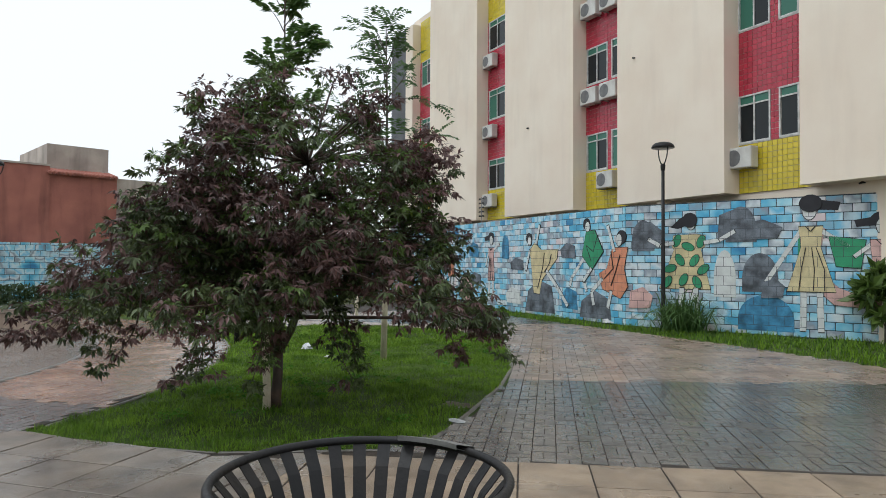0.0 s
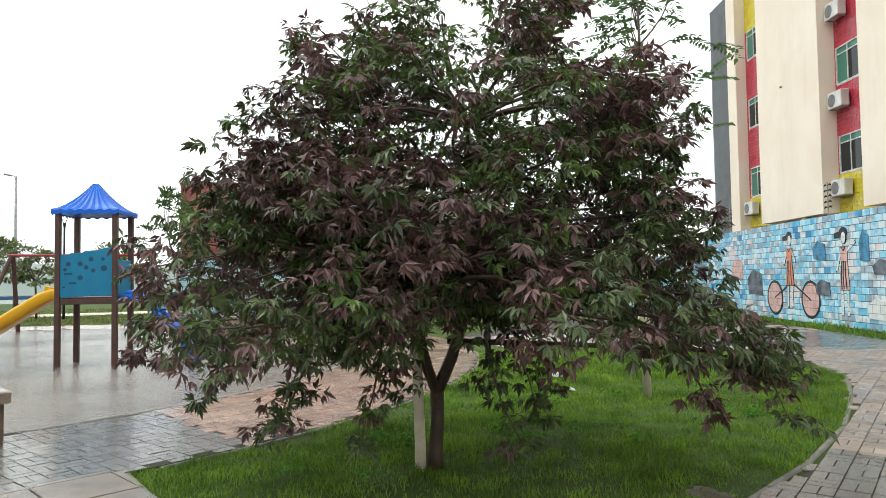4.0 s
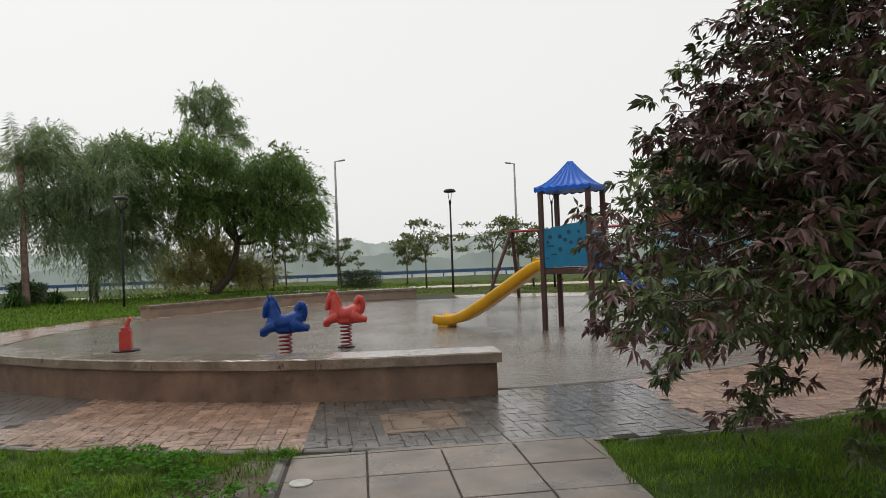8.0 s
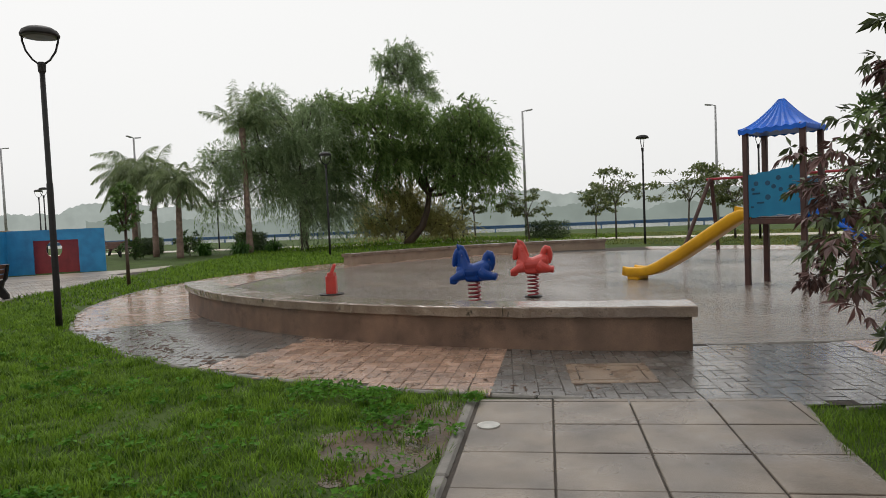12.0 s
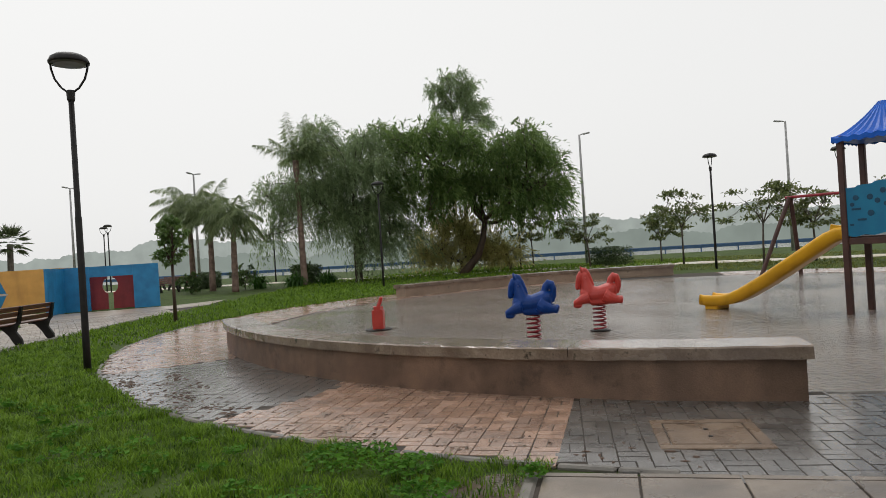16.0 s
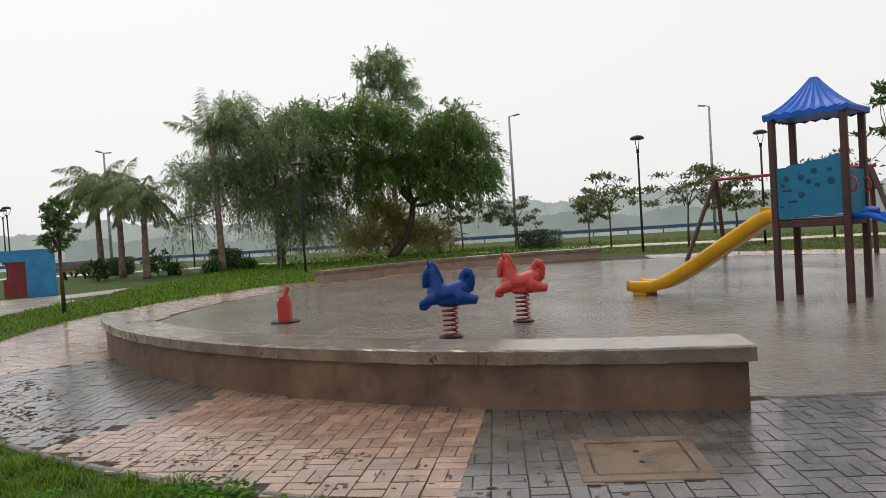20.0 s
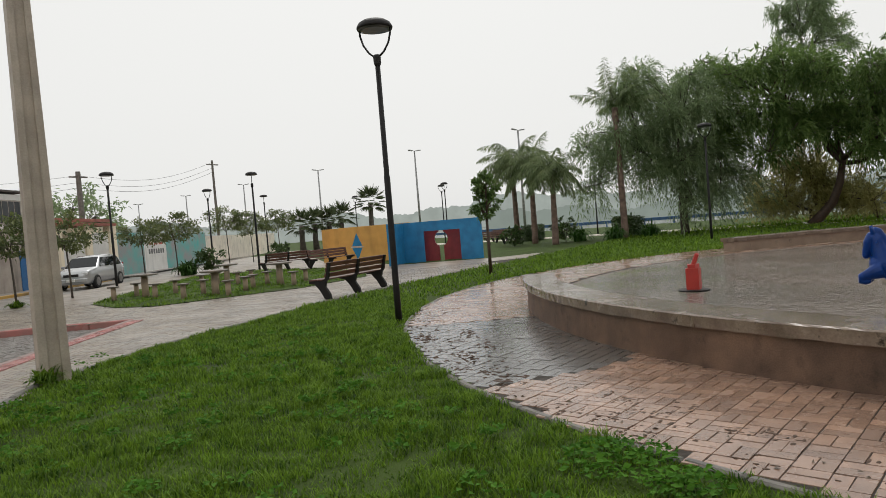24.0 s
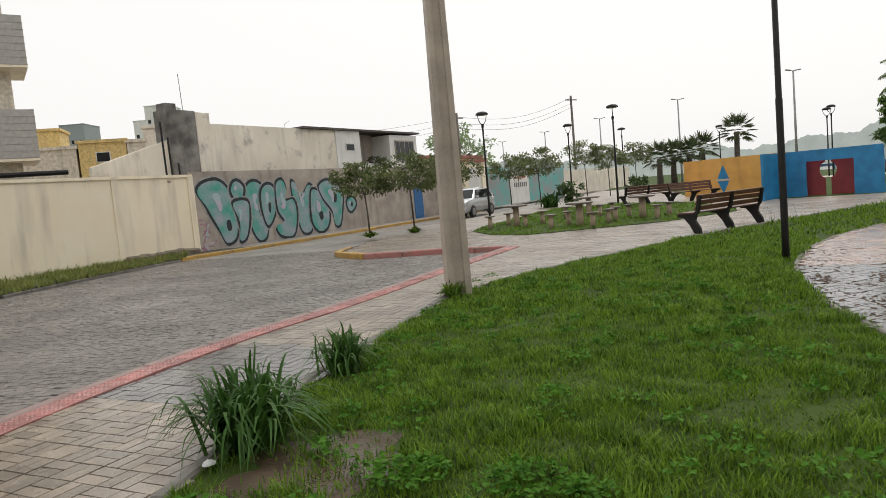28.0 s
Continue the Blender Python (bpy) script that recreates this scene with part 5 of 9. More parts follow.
# the blue arched climber on the other side
climb = part("climber", Shell(), M_BLUE_ROOF, tower, "blue arched plastic climber with raised steps")
s = Shell()
arch = [(1.08, 1.3), (1.3, 1.34), (1.55, 1.24), (1.85, 1.0), (2.15, 0.68), (2.4, 0.34), (2.55, 0.0)]
for y0 in (0.08, 0.5):
    s.tube([(x, y0 + (x - 1.08) * -0.12, z) for x, z in arch], 0.05, 8)
for i, (x, z) in enumerate(arch[1:-1]):
    s.block(0.13, 0.46, 0.1, pose(x, 0.29 + (x - 1.08) * -0.12, z + 0.05, 0, 20 + i * 9, 0), 0.02)
climb.data = s.mesh("climber", True)
climb.data.materials.append(M_BLUE_ROOF)
for y in (0.1, 0.75):
    ring_pts = [(W_ + 0.05 + 0.07 * math.cos(a), y, 1.8 + 0.11 * math.sin(a)) for a in [i * 2 * math.pi / 14 for i in range(15)]]
    part("grab_ring", Shell().tube(ring_pts, 0.018, 6, caps=False), M_REDP, tower, "red grab ring")

# swing frame
swing = thing("swing_frame", pose(0, 0, 0), "timber swing frame with a red steel top bar", "swing")
for y in (-4.15, 0.15):
    for dx, dy in ((-0.7, 0.0), (0.7, -0.85 if y < -2 else 0.85)):
        part("leg", Shell().tube([(-26.4 + dx, y + dy, -0.05), (-26.4 + dx * 0.08, y, 2.55)], 0.07, 8), M_POST, swing)
part("top_bar", Shell().tube([(-26.4, -4.3, 2.55), (-26.4, 0.3, 2.55)], 0.045, 8), M_RED_BAR, swing, "red steel top bar")
for y in (-3.1, -2.6, -1.4, -0.9):
    part("hook", Shell().tube([(-26.4, y, 2.52), (-26.4, y, 2.4), (-26.36, y, 2.36)], 0.012, 5), M_PLATE, swing)


def rocker(x, y, ang, material, label):
    """A spring rocker in the form of a leaping horse; its nose points along +x."""
    top = thing("spring_rocker", pose(x, y, 0, 0, 0, ang), label, "spring rocker", "spring rockers")
    part("base_plate", Shell().lathe([(0.17, 0.0), (0.17, 0.012), (0.14, 0.02)], 20), M_PLATE, top)
    hel = [(0.1 * math.cos(t), 0.1 * math.sin(t), 0.03 + 0.41 * t / (2 * math.pi * 6)) for t in np.linspace(0, 2 * math.pi * 6, 97)]
    part("spring", Shell().tube(hel, 0.016, 6), M_SPRING, top, "red coil spring", smooth=True)
    s = Shell()
    # barrel, chest and rump
    s.tube([(0.33, 0, 0.6), (0.3, 0, 0.6), (0.23, 0, 0.6), (0.1, 0, 0.59), (0.0, 0, 0.59), (-0.12, 0, 0.61), (-0.22, 0, 0.635), (-0.3, 0, 0.64), (-0.34, 0, 0.64)], [0.03, 0.09, 0.125, 0.125, 0.118, 0.13, 0.135, 0.1, 0.03], 18)
    # arched neck, and the head tucked down before the chest
    s.tube([(0.16, 0, 0.62), (0.19, 0, 0.71), (0.21, 0, 0.8), (0.23, 0, 0.87), (0.26, 0, 0.91), (0.28, 0, 0.915)], [0.13, 0.11, 0.088, 0.075, 0.055, 0.02], 16)
    s.tube([(0.25, 0, 0.925), (0.28, 0, 0.9), (0.32, 0, 0.835), (0.345, 0, 0.76), (0.36, 0, 0.69), (0.36, 0, 0.665)], [0.03, 0.062, 0.062, 0.05, 0.044, 0.02], 14)
    # mane as a crest behind the neck
    s.tube([(0.08, 0, 0.72), (0.12, 0, 0.8), (0.155, 0, 0.88), (0.2, 0, 0.945), (0.25, 0, 0.965), (0.28, 0, 0.955)], [0.025, 0.038, 0.04, 0.04, 0.034, 0.015], 12)
    for g in (-1, 1):
        s.tube([(0.26, 0.035 * g, 0.93), (0.275, 0.045 * g, 0.97), (0.29, 0.047 * g, 1.01)], [0.03, 0.024, 0.01], 8)
        # folded forelegs and stretched hind legs
        s.tube([(0.18, 0.06 * g, 0.56), (0.27, 0.085 * g, 0.53), (0.35, 0.09 * g, 0.5), (0.415, 0.09 * g, 0.475), (0.42, 0.09 * g, 0.45), (0.36, 0.09 * g, 0.435), (0.3, 0.09 * g, 0.445)], [0.1, 0.075, 0.055, 0.045, 0.04, 0.036, 0.025], 12)
        s.tube([(-0.14, 0.06 * g, 0.58), (-0.2, 0.085 * g, 0.54), (-0.29, 0.09 * g, 0.515), (-0.36, 0.09 * g, 0.505), (-0.41, 0.09 * g, 0.5), (-0.43, 0.09 * g, 0.495)], [0.115, 0.1, 0.068, 0.05, 0.055, 0.03], 12)
    # tail that springs from the croup and lies down along the rump
    s.tube([(-0.2, 0, 0.72), (-0.235, 0, 0.8), (-0.28, 0, 0.845), (-0.33, 0, 0.83), (-0.355, 0, 0.77), (-0.355, 0, 0.69), (-0.34, 0, 0.6)], [0.06, 0.062, 0.062, 0.06, 0.056, 0.05, 0.025], 14)
    # saddle block over the spring
    s.block(0.36, 0.2, 0.12, pose(-0.02, 0, 0.5), 0.05)
    s.v = [(0.94 * p[0], 1.1 * p[1], 0.44 + 1.16 * (p[2] - 0.44)) for p in s.v]
    cast = part("horse_body", s, material, top, smooth=True)
    blend = cast.modifiers.new("blend", "REMESH")
    blend.mode, blend.voxel_size, blend.use_smooth_shade = "VOXEL", 0.0095, True
    soft = cast.modifiers.new("soften", "SMOOTH")
    soft.factor, soft.iterations = 0.5, 4
    part("grip", Shell().tube([(0.2, -0.16, 0.9), (0.2, 0.16, 0.9)], 0.014, 6), material, top)
    return top


rocker(-12.42, -3.3, -62, M_REDP, "red plastic horse on a red coil spring")
rocker(-10.85, -3.55, -60, M_HORSE_BLUE, "dark blue plastic horse on a red coil spring")

stump = thing("rocker_remnant", pose(-11.4, -7.78, 0, 0, 0, -50), "red remnant of a spring rocker on a dark plate", "play fitting")
part("base_plate", Shell().lathe([(0.27, 0.0), (0.27, 0.015), (0.24, 0.022)], 20), M_PLATE, stump)
part("body", Shell().prism([(-0.12, -0.1), (0.12, -0.1), (0.11, 0.1), (-0.11, 0.1)], 0.02, 0.4).prism([(-0.1, -0.09), (0.1, -0.09), (0.07, 0.09), (-0.06, 0.09)], 0.4, 0.47), M_REDP, stump)
part("lever", Shell().block(0.07, 0.12, 0.34, pose(-0.03, 0, 0.5, 0, -22, 0), 0.02), M_REDP, stump)

# ---- park lamps ----
M_LAMPGLASS = mat("lamp_head_grey", (0.1, 0.11, 0.115), 0.3, bump=0.05)


def park_lamp(label):
    top = thing("park_lamp", pose(0, 0, 0), label, "street lamp", "park lamps")
    part("pole", Shell().tube([(0, 0, -0.1), (0, 0, 0.5), (0, 0, 2.4), (0, 0, 2.42), (0, 0, 4.36)], [0.058, 0.055, 0.052, 0.045, 0.042], 12), M_BLACK, top, smooth=True)
    part("socket", Shell().lathe([(0.045, 4.24), (0.06, 4.27), (0.066, 4.38), (0.05, 4.42), (0.0, 4.43)], 12), M_BLACK, top)
    for g in (-1, 1):
        part("fork_arm", Shell().tube([(0.03 * g, 0, 4.38), (0.13 * g, 0, 4.46), (0.22 * g, 0, 4.6), (0.265 * g, 0, 4.76), (0.27 * g, 0, 4.86)], 0.017, 6), M_BLACK, top, smooth=True)
    head = part("head", Shell().lathe([(0.295, 4.84), (0.3, 4.87), (0.27, 4.93), (0.2, 4.975), (0.1, 5.0), (0.0, 5.005)], 22), M_BLACK, top, smooth=True)
    part("diffuser", Shell().lathe([(0.0, 4.815), (0.22, 4.82), (0.27, 4.84), (0.27, 4.845)], 22), M_LAMPGLASS, head)
    return top


lamp0 = park_lamp("black park lamp with a forked round head")
lamp0.matrix_basis = pose(-6.2, -8.86, 0, 0, 0, -35)
for i, (x, y) in enumerate(((-8.15, 17.5), (-31.92, -8.82), (0.1, -30.6), (-6.2, -33.6), (-24.1, -21.6), (-31.3, -41.5), (-39.6, -24.9), (-25.0, 5.4), (-12.7, 7.6),
                            (-23.3, -52.4), (-22.6, -49.8), (-4.28, -43.1), (-8.6, -52.1), (-17.9, -61.4), (-36.0, -4.8))):
    copy_thing(lamp0, pose(x, y, 0, 0, 0, -35 + 40 * i))
M_GALV = mat("galvanised_pole", (0.4, 0.4, 0.4), 0.5, metal=0.3, bump=0.05)


def road_lamp(arms):
    top = thing("road_lamp", pose(0, 0, 0), "tall grey road lamp", "street lamp", "tall road lamps")
    part("pole", Shell().tube([(0, 0, -0.1), (0, 0, 4.5), (0, 0, 9.1)], [0.12, 0.1, 0.07], 8), M_GALV, top, smooth=True)
    for g in arms:
        arm = part("arm", Shell().tube([(0, 0, 9.05), (0.2 * g, 0, 9.12), (0.4 * g, 0, 9.14)], 0.035, 6), M_GALV, top)
        part("lantern", Shell().block(0.5, 0.2, 0.1, pose(0.5 * g, 0, 9.14, 0, -8 * g, 0), 0.03), M_GALV, arm)
    return top


tall1, tall2 = road_lamp((1,)), road_lamp((-1, 1))
tall1.matrix_basis = pose(-54.2, -12.0, 0, 0, 0, -60)
tall2.matrix_basis = pose(-24.5, -62.4, 0, 0, 0, 20)
copy_thing(tall1, pose(-44.6, -22.8, 0, 0, 0, 110))
for x, y, a in ((-29.9, -50.4, 20), (-17.6, -77.6, 15), (-10.3, -92.7, 10), (-3, -108, 5), (4.5, -122, 5)):
    copy_thing(tall2, pose(x, y, 0, 0, 0, a))

# ---- furniture of the park ----
M_CONC = mat("weathered_concrete", (0.5, 0.435, 0.36), 0.6, second=(0.36, 0.31, 0.26), noise_scale=2.5, stain=0.35, bump=0.5, bump_scale=50)
M_SLAT = mat("brown_bench_slat", (0.13, 0.05, 0.032), 0.4, second=(0.085, 0.035, 0.025), noise_scale=5, bump=0.3, bump_scale=60)
M_TABLE = mat("mossy_concrete_table", (0.24, 0.2, 0.16), 0.4, second=(0.14, 0.12, 0.1), noise_scale=3, stain=0.5, bump=0.5, bump_scale=50)
M_TABLE_LEG = mat("buff_concrete_leg", (0.42, 0.32, 0.22), 0.65, second=(0.28, 0.22, 0.16), noise_scale=3, stain=0.4, bump=0.4, bump_scale=50)

pole = thing("utility_pole", pose(-1.32, -7.45, 0, 0, 0, 20), "tall weathered concrete pole standing in the lawn", "pole")
s = Shell()
for z, w, d in ((-0.1, 0.17, 0.135), (9.0, 0.09, 0.075)):
    s.v += [(-w, -d, z), (-w * 0.45, -d, z), (-w * 0.4, -d + 0.035, z), (w * 0.4, -d + 0.035, z), (w * 0.45, -d, z), (w, -d, z), (w, d, z), (w * 0.45, d, z), (w * 0.4, d - 0.035, z), (-w * 0.4, d - 0.035, z), (-w * 0.45, d, z), (-w, d, z)]
s.f = [tuple(range(12))[::-1], tuple(range(12, 24))] + [(i, (i + 1) % 12, 12 + (i + 1) % 12, 12 + i) for i in range(12)]
part("shaft", s, M_CONC, pole)


def bench(label):
    """A two-bay bench: three cast legs, slats for seat and back; the sitter looks along -y."""
    top = thing("park_bench", pose(0, 0, 0), label, "bench", "park benches")
    for x in (-1.25, 0.0, 1.25):
        leg = part("leg", Shell().prism([(0.1, -0.02), (0.24, -0.02), (0.22, 0.12), (0.1, 0.3), (0.13, 0.42), (0.2, 0.5), (0.27, 0.86), (0.21, 0.87), (0.12, 0.5), (0.02, 0.44), (-0.36, 0.44), (-0.36, 0.38), (-0.2, 0.36), (-0.05, 0.2), (0.04, 0.05)], -0.035, 0.035,
                                        Matrix.Translation((x, 0, 0)) @ Matrix(((0, 0, 1, 0), (1, 0, 0, 0), (0, 1, 0, 0), (0, 0, 0, 1)))), M_BLACK, top, "black cast leg")
    for y in (-0.29, -0.16, -0.03):
        part("seat_slat", Shell().block(2.62, 0.11, 0.035, pose(0, y, 0.46), 0.008), M_SLAT, top)
    for z, y in ((0.57, 0.13), (0.7, 0.165), (0.82, 0.195)):
        part("back_slat", Shell().block(2.6, 0.032, 0.105, pose(0, y, z, -14), 0.008), M_SLAT, top)
    return top


bench0 = bench("brown slatted bench with black cast legs")
bench0.matrix_basis = pose(-6.8, -14.95, 0, 0, 0, 43)
for x, y, a in ((-9.2, -30.2, 215), (-7.2, -30.8, 30), (-21.5, -39.5, 120), (-25.2, -44.5, 120), (-24.4, -41.8, 300)):
    copy_thing(bench0, pose(x, y, 0, 0, 0, a))


def table():
    top = thing("picnic_table", pose(0, 0, 0), "round mossy concrete table on a buff pillar", "table", "picnic tables")
    part("tabletop", Shell().lathe([(0.0, 0.675), (0.39, 0.68), (0.425, 0.695), (0.425, 0.725), (0.41, 0.74), (0.0, 0.74)], 24), M_TABLE, top)
    part("pillar", Shell().tube([(0, 0, -0.05), (0, 0, 0.3), (0, 0, 0.67)], [0.125, 0.11, 0.105], 10), M_TABLE_LEG, top, smooth=True)
    return top


def stool():
    top = thing("picnic_stool", pose(0, 0, 0), "round concrete stool on a buff pillar", "stool", "picnic stools")
    part("seat", Shell().lathe([(0.0, 0.4), (0.165, 0.405), (0.18, 0.42), (0.18, 0.445), (0.0, 0.455)], 18), M_TABLE, top)
    part("pillar", Shell().tube([(0, 0, -0.05), (0, 0, 0.41)], [0.085, 0.075], 9), M_TABLE_LEG, top, smooth=True)
    return top


tab0, sto0 = table(), stool()
TABLES = ((-1.56, -21.7), (-3.62, -19.4), (-5.7, -20.9), (-4.2, -24.4))
first = True
for x, y in TABLES:
    if first:
        tab0.matrix_basis = pose(x, y, 0.01)
    else:
        copy_thing(tab0, pose(x, y, 0.01, 0, 0, RNG.uniform(0, 360)))
    for k in range(4):
        a = radians(20 + 90 * k)
        m_ = pose(x + 0.95 * math.cos(a), y + 0.95 * math.sin(a), 0.01)
        if first and k == 0:
            sto0.matrix_basis = m_
        else:
            copy_thing(sto0, m_)
    first = False

# maze of painted panels
M_MAZE_BLUE = mat("blue_painted_panel", (0.022, 0.24, 0.5), 0.45, second=(0.015, 0.17, 0.38), noise_scale=2.5, vary=0.18, stain=0.15, bump=0.2)
M_MAZE_RED = mat("red_painted_panel", (0.34, 0.035, 0.042), 0.5, second=(0.25, 0.028, 0.034), noise_scale=3, stain=0.3, bump=0.2)
M_MAZE_ORANGE = mat("orange_painted_panel", (0.78, 0.42, 0.11), 0.5, second=(0.68, 0.35, 0.09), noise_scale=2, vary=0.08, stain=0.15, bump=0.2)
M_WHITE = mat("white_paint", (0.7, 0.7, 0.68), 0.5, bump=0.1)
A = Vector((-11.95, -27.2, 0))
B = Vector((-14.95, -25.25, 0))
ang = math.degrees(math.atan2(B.y - A.y, B.x - A.x))
LW = (B - A).length
maze = thing("play_maze", pose(A.x, A.y, 0, 0, 0, ang), "play maze of blue, red and orange painted panels", "play maze")
H_ = 1.76
for x0, x1, z0 in ((0, 0.96, 0), (0.96, 2.6, 1.36), (2.6, LW, 0)):
    part("panel", Shell().box(x0 + 0.001, -0.05, z0 - 0.03, x1 - 0.001, 0.05, H_), M_MAZE_BLUE, maze, "blue painted panel")
UPWALL = Matrix(((1, 0, 0, 0), (0, 0, -1, 0), (0, 1, 0, 0), (0, 0, 0, 1)))
cut = [(1.5 + 0.2 * math.cos(a), 0.95 + 0.3 * math.sin(a)) for a in [math.pi / 2 - math.pi * i / 10 for i in range(11)]]
part("panel", Shell().prism([(0.8, -0.03), (1.5, -0.03)] + [(3.0 - x, z) for x, z in cut[::-1]] + [(1.5, 1.5), (0.8, 1.5)], -0.62, -0.52, UPWALL), M_MAZE_RED, maze, "red painted panel with a round cut")
part("panel", Shell().prism([(1.66, -0.03), (3.0, -0.03), (3.0, 1.5), (1.66, 1.5)] + [(x + 0.16, z) for x, z in cut], -0.86, -0.76, UPWALL), M_MAZE_RED, maze, "red painted panel with a round cut")
part("panel", Shell().box(-0.06, -2.2, -0.03, 0.04, -0.055, H_), M_MAZE_BLUE, maze, "blue painted side panel")
for y, z in ((-1.2, 0.6), (-1.2, 1.25)):
    part("painted_ring", Shell().tube([(-0.065, y + 0.22 * math.cos(a), z + 0.22 * math.sin(a)) for a in [i * 2 * math.pi / 20 for i in range(21)]], 0.025, 5, caps=False), M_WHITE, maze, "white painted ring")
O1, O2 = Vector((-12.4, -31.9, 0)), Vector((-10.4, -33.7, 0))
om = pose(O1.x, O1.y, 0, 0, 0, math.degrees(math.atan2(O2.y - O1.y, O2.x - O1.x)))
maze2 = thing("play_maze", om, "orange painted maze panel with a blue diamond", "play maze")
LO = (O2 - O1).length
part("panel", Shell().box(-1.45, -0.05, -0.03, LO, 0.05, 1.82), M_MAZE_ORANGE, maze2, "orange painted panel")
part("panel", Shell().box(LO + 0.02, -1.5, -0.03, LO + 1.9, -1.4, 1.82), M_MAZE_ORANGE, maze2, "orange painted panel set back")
dm = Matrix(((1, 0, 0, 0), (0, 0, 1, 0), (0, 1, 0, 0), (0, 0, 0, 1)))
for sgn in (1,):
    for tri in (((1.32, 0.82), (1.92, 0.82), (1.62, 1.5)), ((1.32, 0.72), (1.92, 0.72), (1.62, 0.1))):
        part("painted_diamond", Shell().prism(tri, 0.052, 0.058, dm), M_MAZE_BLUE, maze2, "blue painted triangle")
    part("painted_line", Shell().prism(((1.25, 0.74), (1.99, 0.74), (1.99, 0.8), (1.25, 0.8)), 0.052, 0.059, dm), M_WHITE, maze2, "white painted line")

# litter bin by the path
bin_ = thing("litter_bin", pose(-0.56, 1.73, 0), "round black litter bin of flared steel strips", "litter bin")
R_, Z_ = 0.41, 1.1
part("rim", Shell().tube([(R_ * math.cos(a), R_ * math.sin(a), Z_) for a in [i * 2 * math.pi / 48 for i in range(49)]], 0.014, 8, caps=False), M_BLACK, bin_, "round steel rim", smooth=True)
for i in range(30):
    a = 2 * math.pi * i / 30
    pr = [(R_ - 0.005, Z_ - 0.005), (R_ - 0.06, Z_ - 0.07), (R_ - 0.12, Z_ - 0.2), (R_ - 0.14, Z_ - 0.45), (R_ - 0.14, 0.3)]
    s = Shell()
    for r, z in pr:
        w = 0.021
        for g in (-1, 1):
            for t in (0, 0.004):
                s.v.append(((r + t) * math.cos(a) - g * w * math.sin(a), (r + t) * math.sin(a) + g * w * math.cos(a), z))
    for k in range(len(pr) - 1):
        b = k * 4
        s.f += [(b, b + 4, b + 6, b + 2), (b + 1, b + 3, b + 7, b + 5), (b, b + 1, b + 5, b + 4), (b + 2, b + 6, b + 7, b + 3)]
    part("strip", s, M_BLACK, bin_)
part("drum", Shell().lathe([(0.27, 0.3), (0.28, 0.32), (0.28, 0.9), (0.265, 0.9), (0.26, 0.34), (0.0, 0.33)], 24), M_BLACK, bin_)
part("post", Shell().tube([(0, 0, -0.02), (0, 0, 0.32)], 0.05, 10), M_BLACK, bin_)
M_STEEL = mat("bare_steel", (0.35, 0.34, 0.33), 0.4, metal=0.7, bump=0.2)
s = Shell()
for k in range(6):
    a = radians(88 + 36 * k / 5)
    for r in (R_ - 0.05, R_ + 0.03):
        for z in (Z_ + 0.014, Z_ + 0.03):
            s.v.append((r * math.cos(a), r * math.sin(a), z - (0.0 if r < R_ else 0.02)))
for k in range(5):
    b = k * 4
    s.f += [(b + 1, b + 3, b + 7, b + 5), (b, b + 4, b + 6, b + 2), (b, b + 1, b + 5, b + 4), (b + 2, b + 6, b + 7, b + 3)]
part("rim_plate", s, M_STEEL, bin_, "scuffed bare steel plate")

# hatch in the ring path, drain lid, litter
M_HATCH = mat("rusty_concrete_hatch", (0.21, 0.145, 0.095), 0.5, second=(0.13, 0.088, 0.06), noise_scale=4, stain=0.2, bump=0.5, bump_scale=70, wet=(3, 0.15, 0.5))
hatch = thing("inspection_hatch", pose(HATCH_X, HATCH_Y, 0, 0, 0, HATCH_A), "rust-stained concrete inspection hatch in the pavers", "hatch", kind="structure")
part("cover", Shell().block(0.57, 0.6, 0.05, pose(0.005, 0, -0.02), 0.01), M_HATCH, hatch)
for x, y, sx, sy in ((-0.355, 0, 0.09, 0.79), (0.355, 0, 0.09, 0.79), (0, -0.352, 0.618, 0.085), (0, 0.352, 0.618, 0.085)):
    part("frame", Shell().block(sx, sy, 0.05, pose(x, y, -0.02), 0.006), M_HATCH, hatch)
# no holes are cut: black discs put their dark inside in as colour
for x in (-0.1, 0.1):
    part("lift_hole", Shell().lathe([(0.018, 0.0), (0.018, 0.0082), (0.012, 0.0084)], 10, pose(x, 0.0, 0)), M_BLACK, hatch)
M_PALELID = mat("pale_plastic_lid", (0.55, 0.54, 0.5), 0.4, noise_scale=8, stain=0.2)
solid("drain_lid", Shell().lathe([(0.0, 0.0), (0.085, 0.0), (0.085, 0.008), (0.07, 0.012), (0.0, 0.012)], 20, pose(-5.3, 0.5, 0.0)), M_PALELID, "small round pale drain lid in a slab", "drain lid")
M_BAG = mat("white_plastic_litter", (0.62, 0.63, 0.63), 0.3, bump=0.4, bump_scale=30)


def scrap(name, x, y, r, h, label, material, z=0.03):
    s = Shell()
    n = 9
    for k in range(3):
        for i in range(n):
            a = 2 * math.pi * i / n
            q = r * (1, 0.8, 0.3)[k] * RNG.uniform(0.6, 1.2)
            s.v.append((x + q * math.cos(a), y + 0.7 * q * math.sin(a), z + h * k / 2 * RNG.uniform(0.6, 1.3)))
    for k in range(2):
        for i in range(n):
            a, b = k * n + i, k * n + (i + 1) % n
            s.f.append((a, b, b + n, a + n))
    s.f += [tuple(range(n))[::-1], tuple(2 * n + i for i in range(n))]
    return solid(name, s, material, label, "litter")


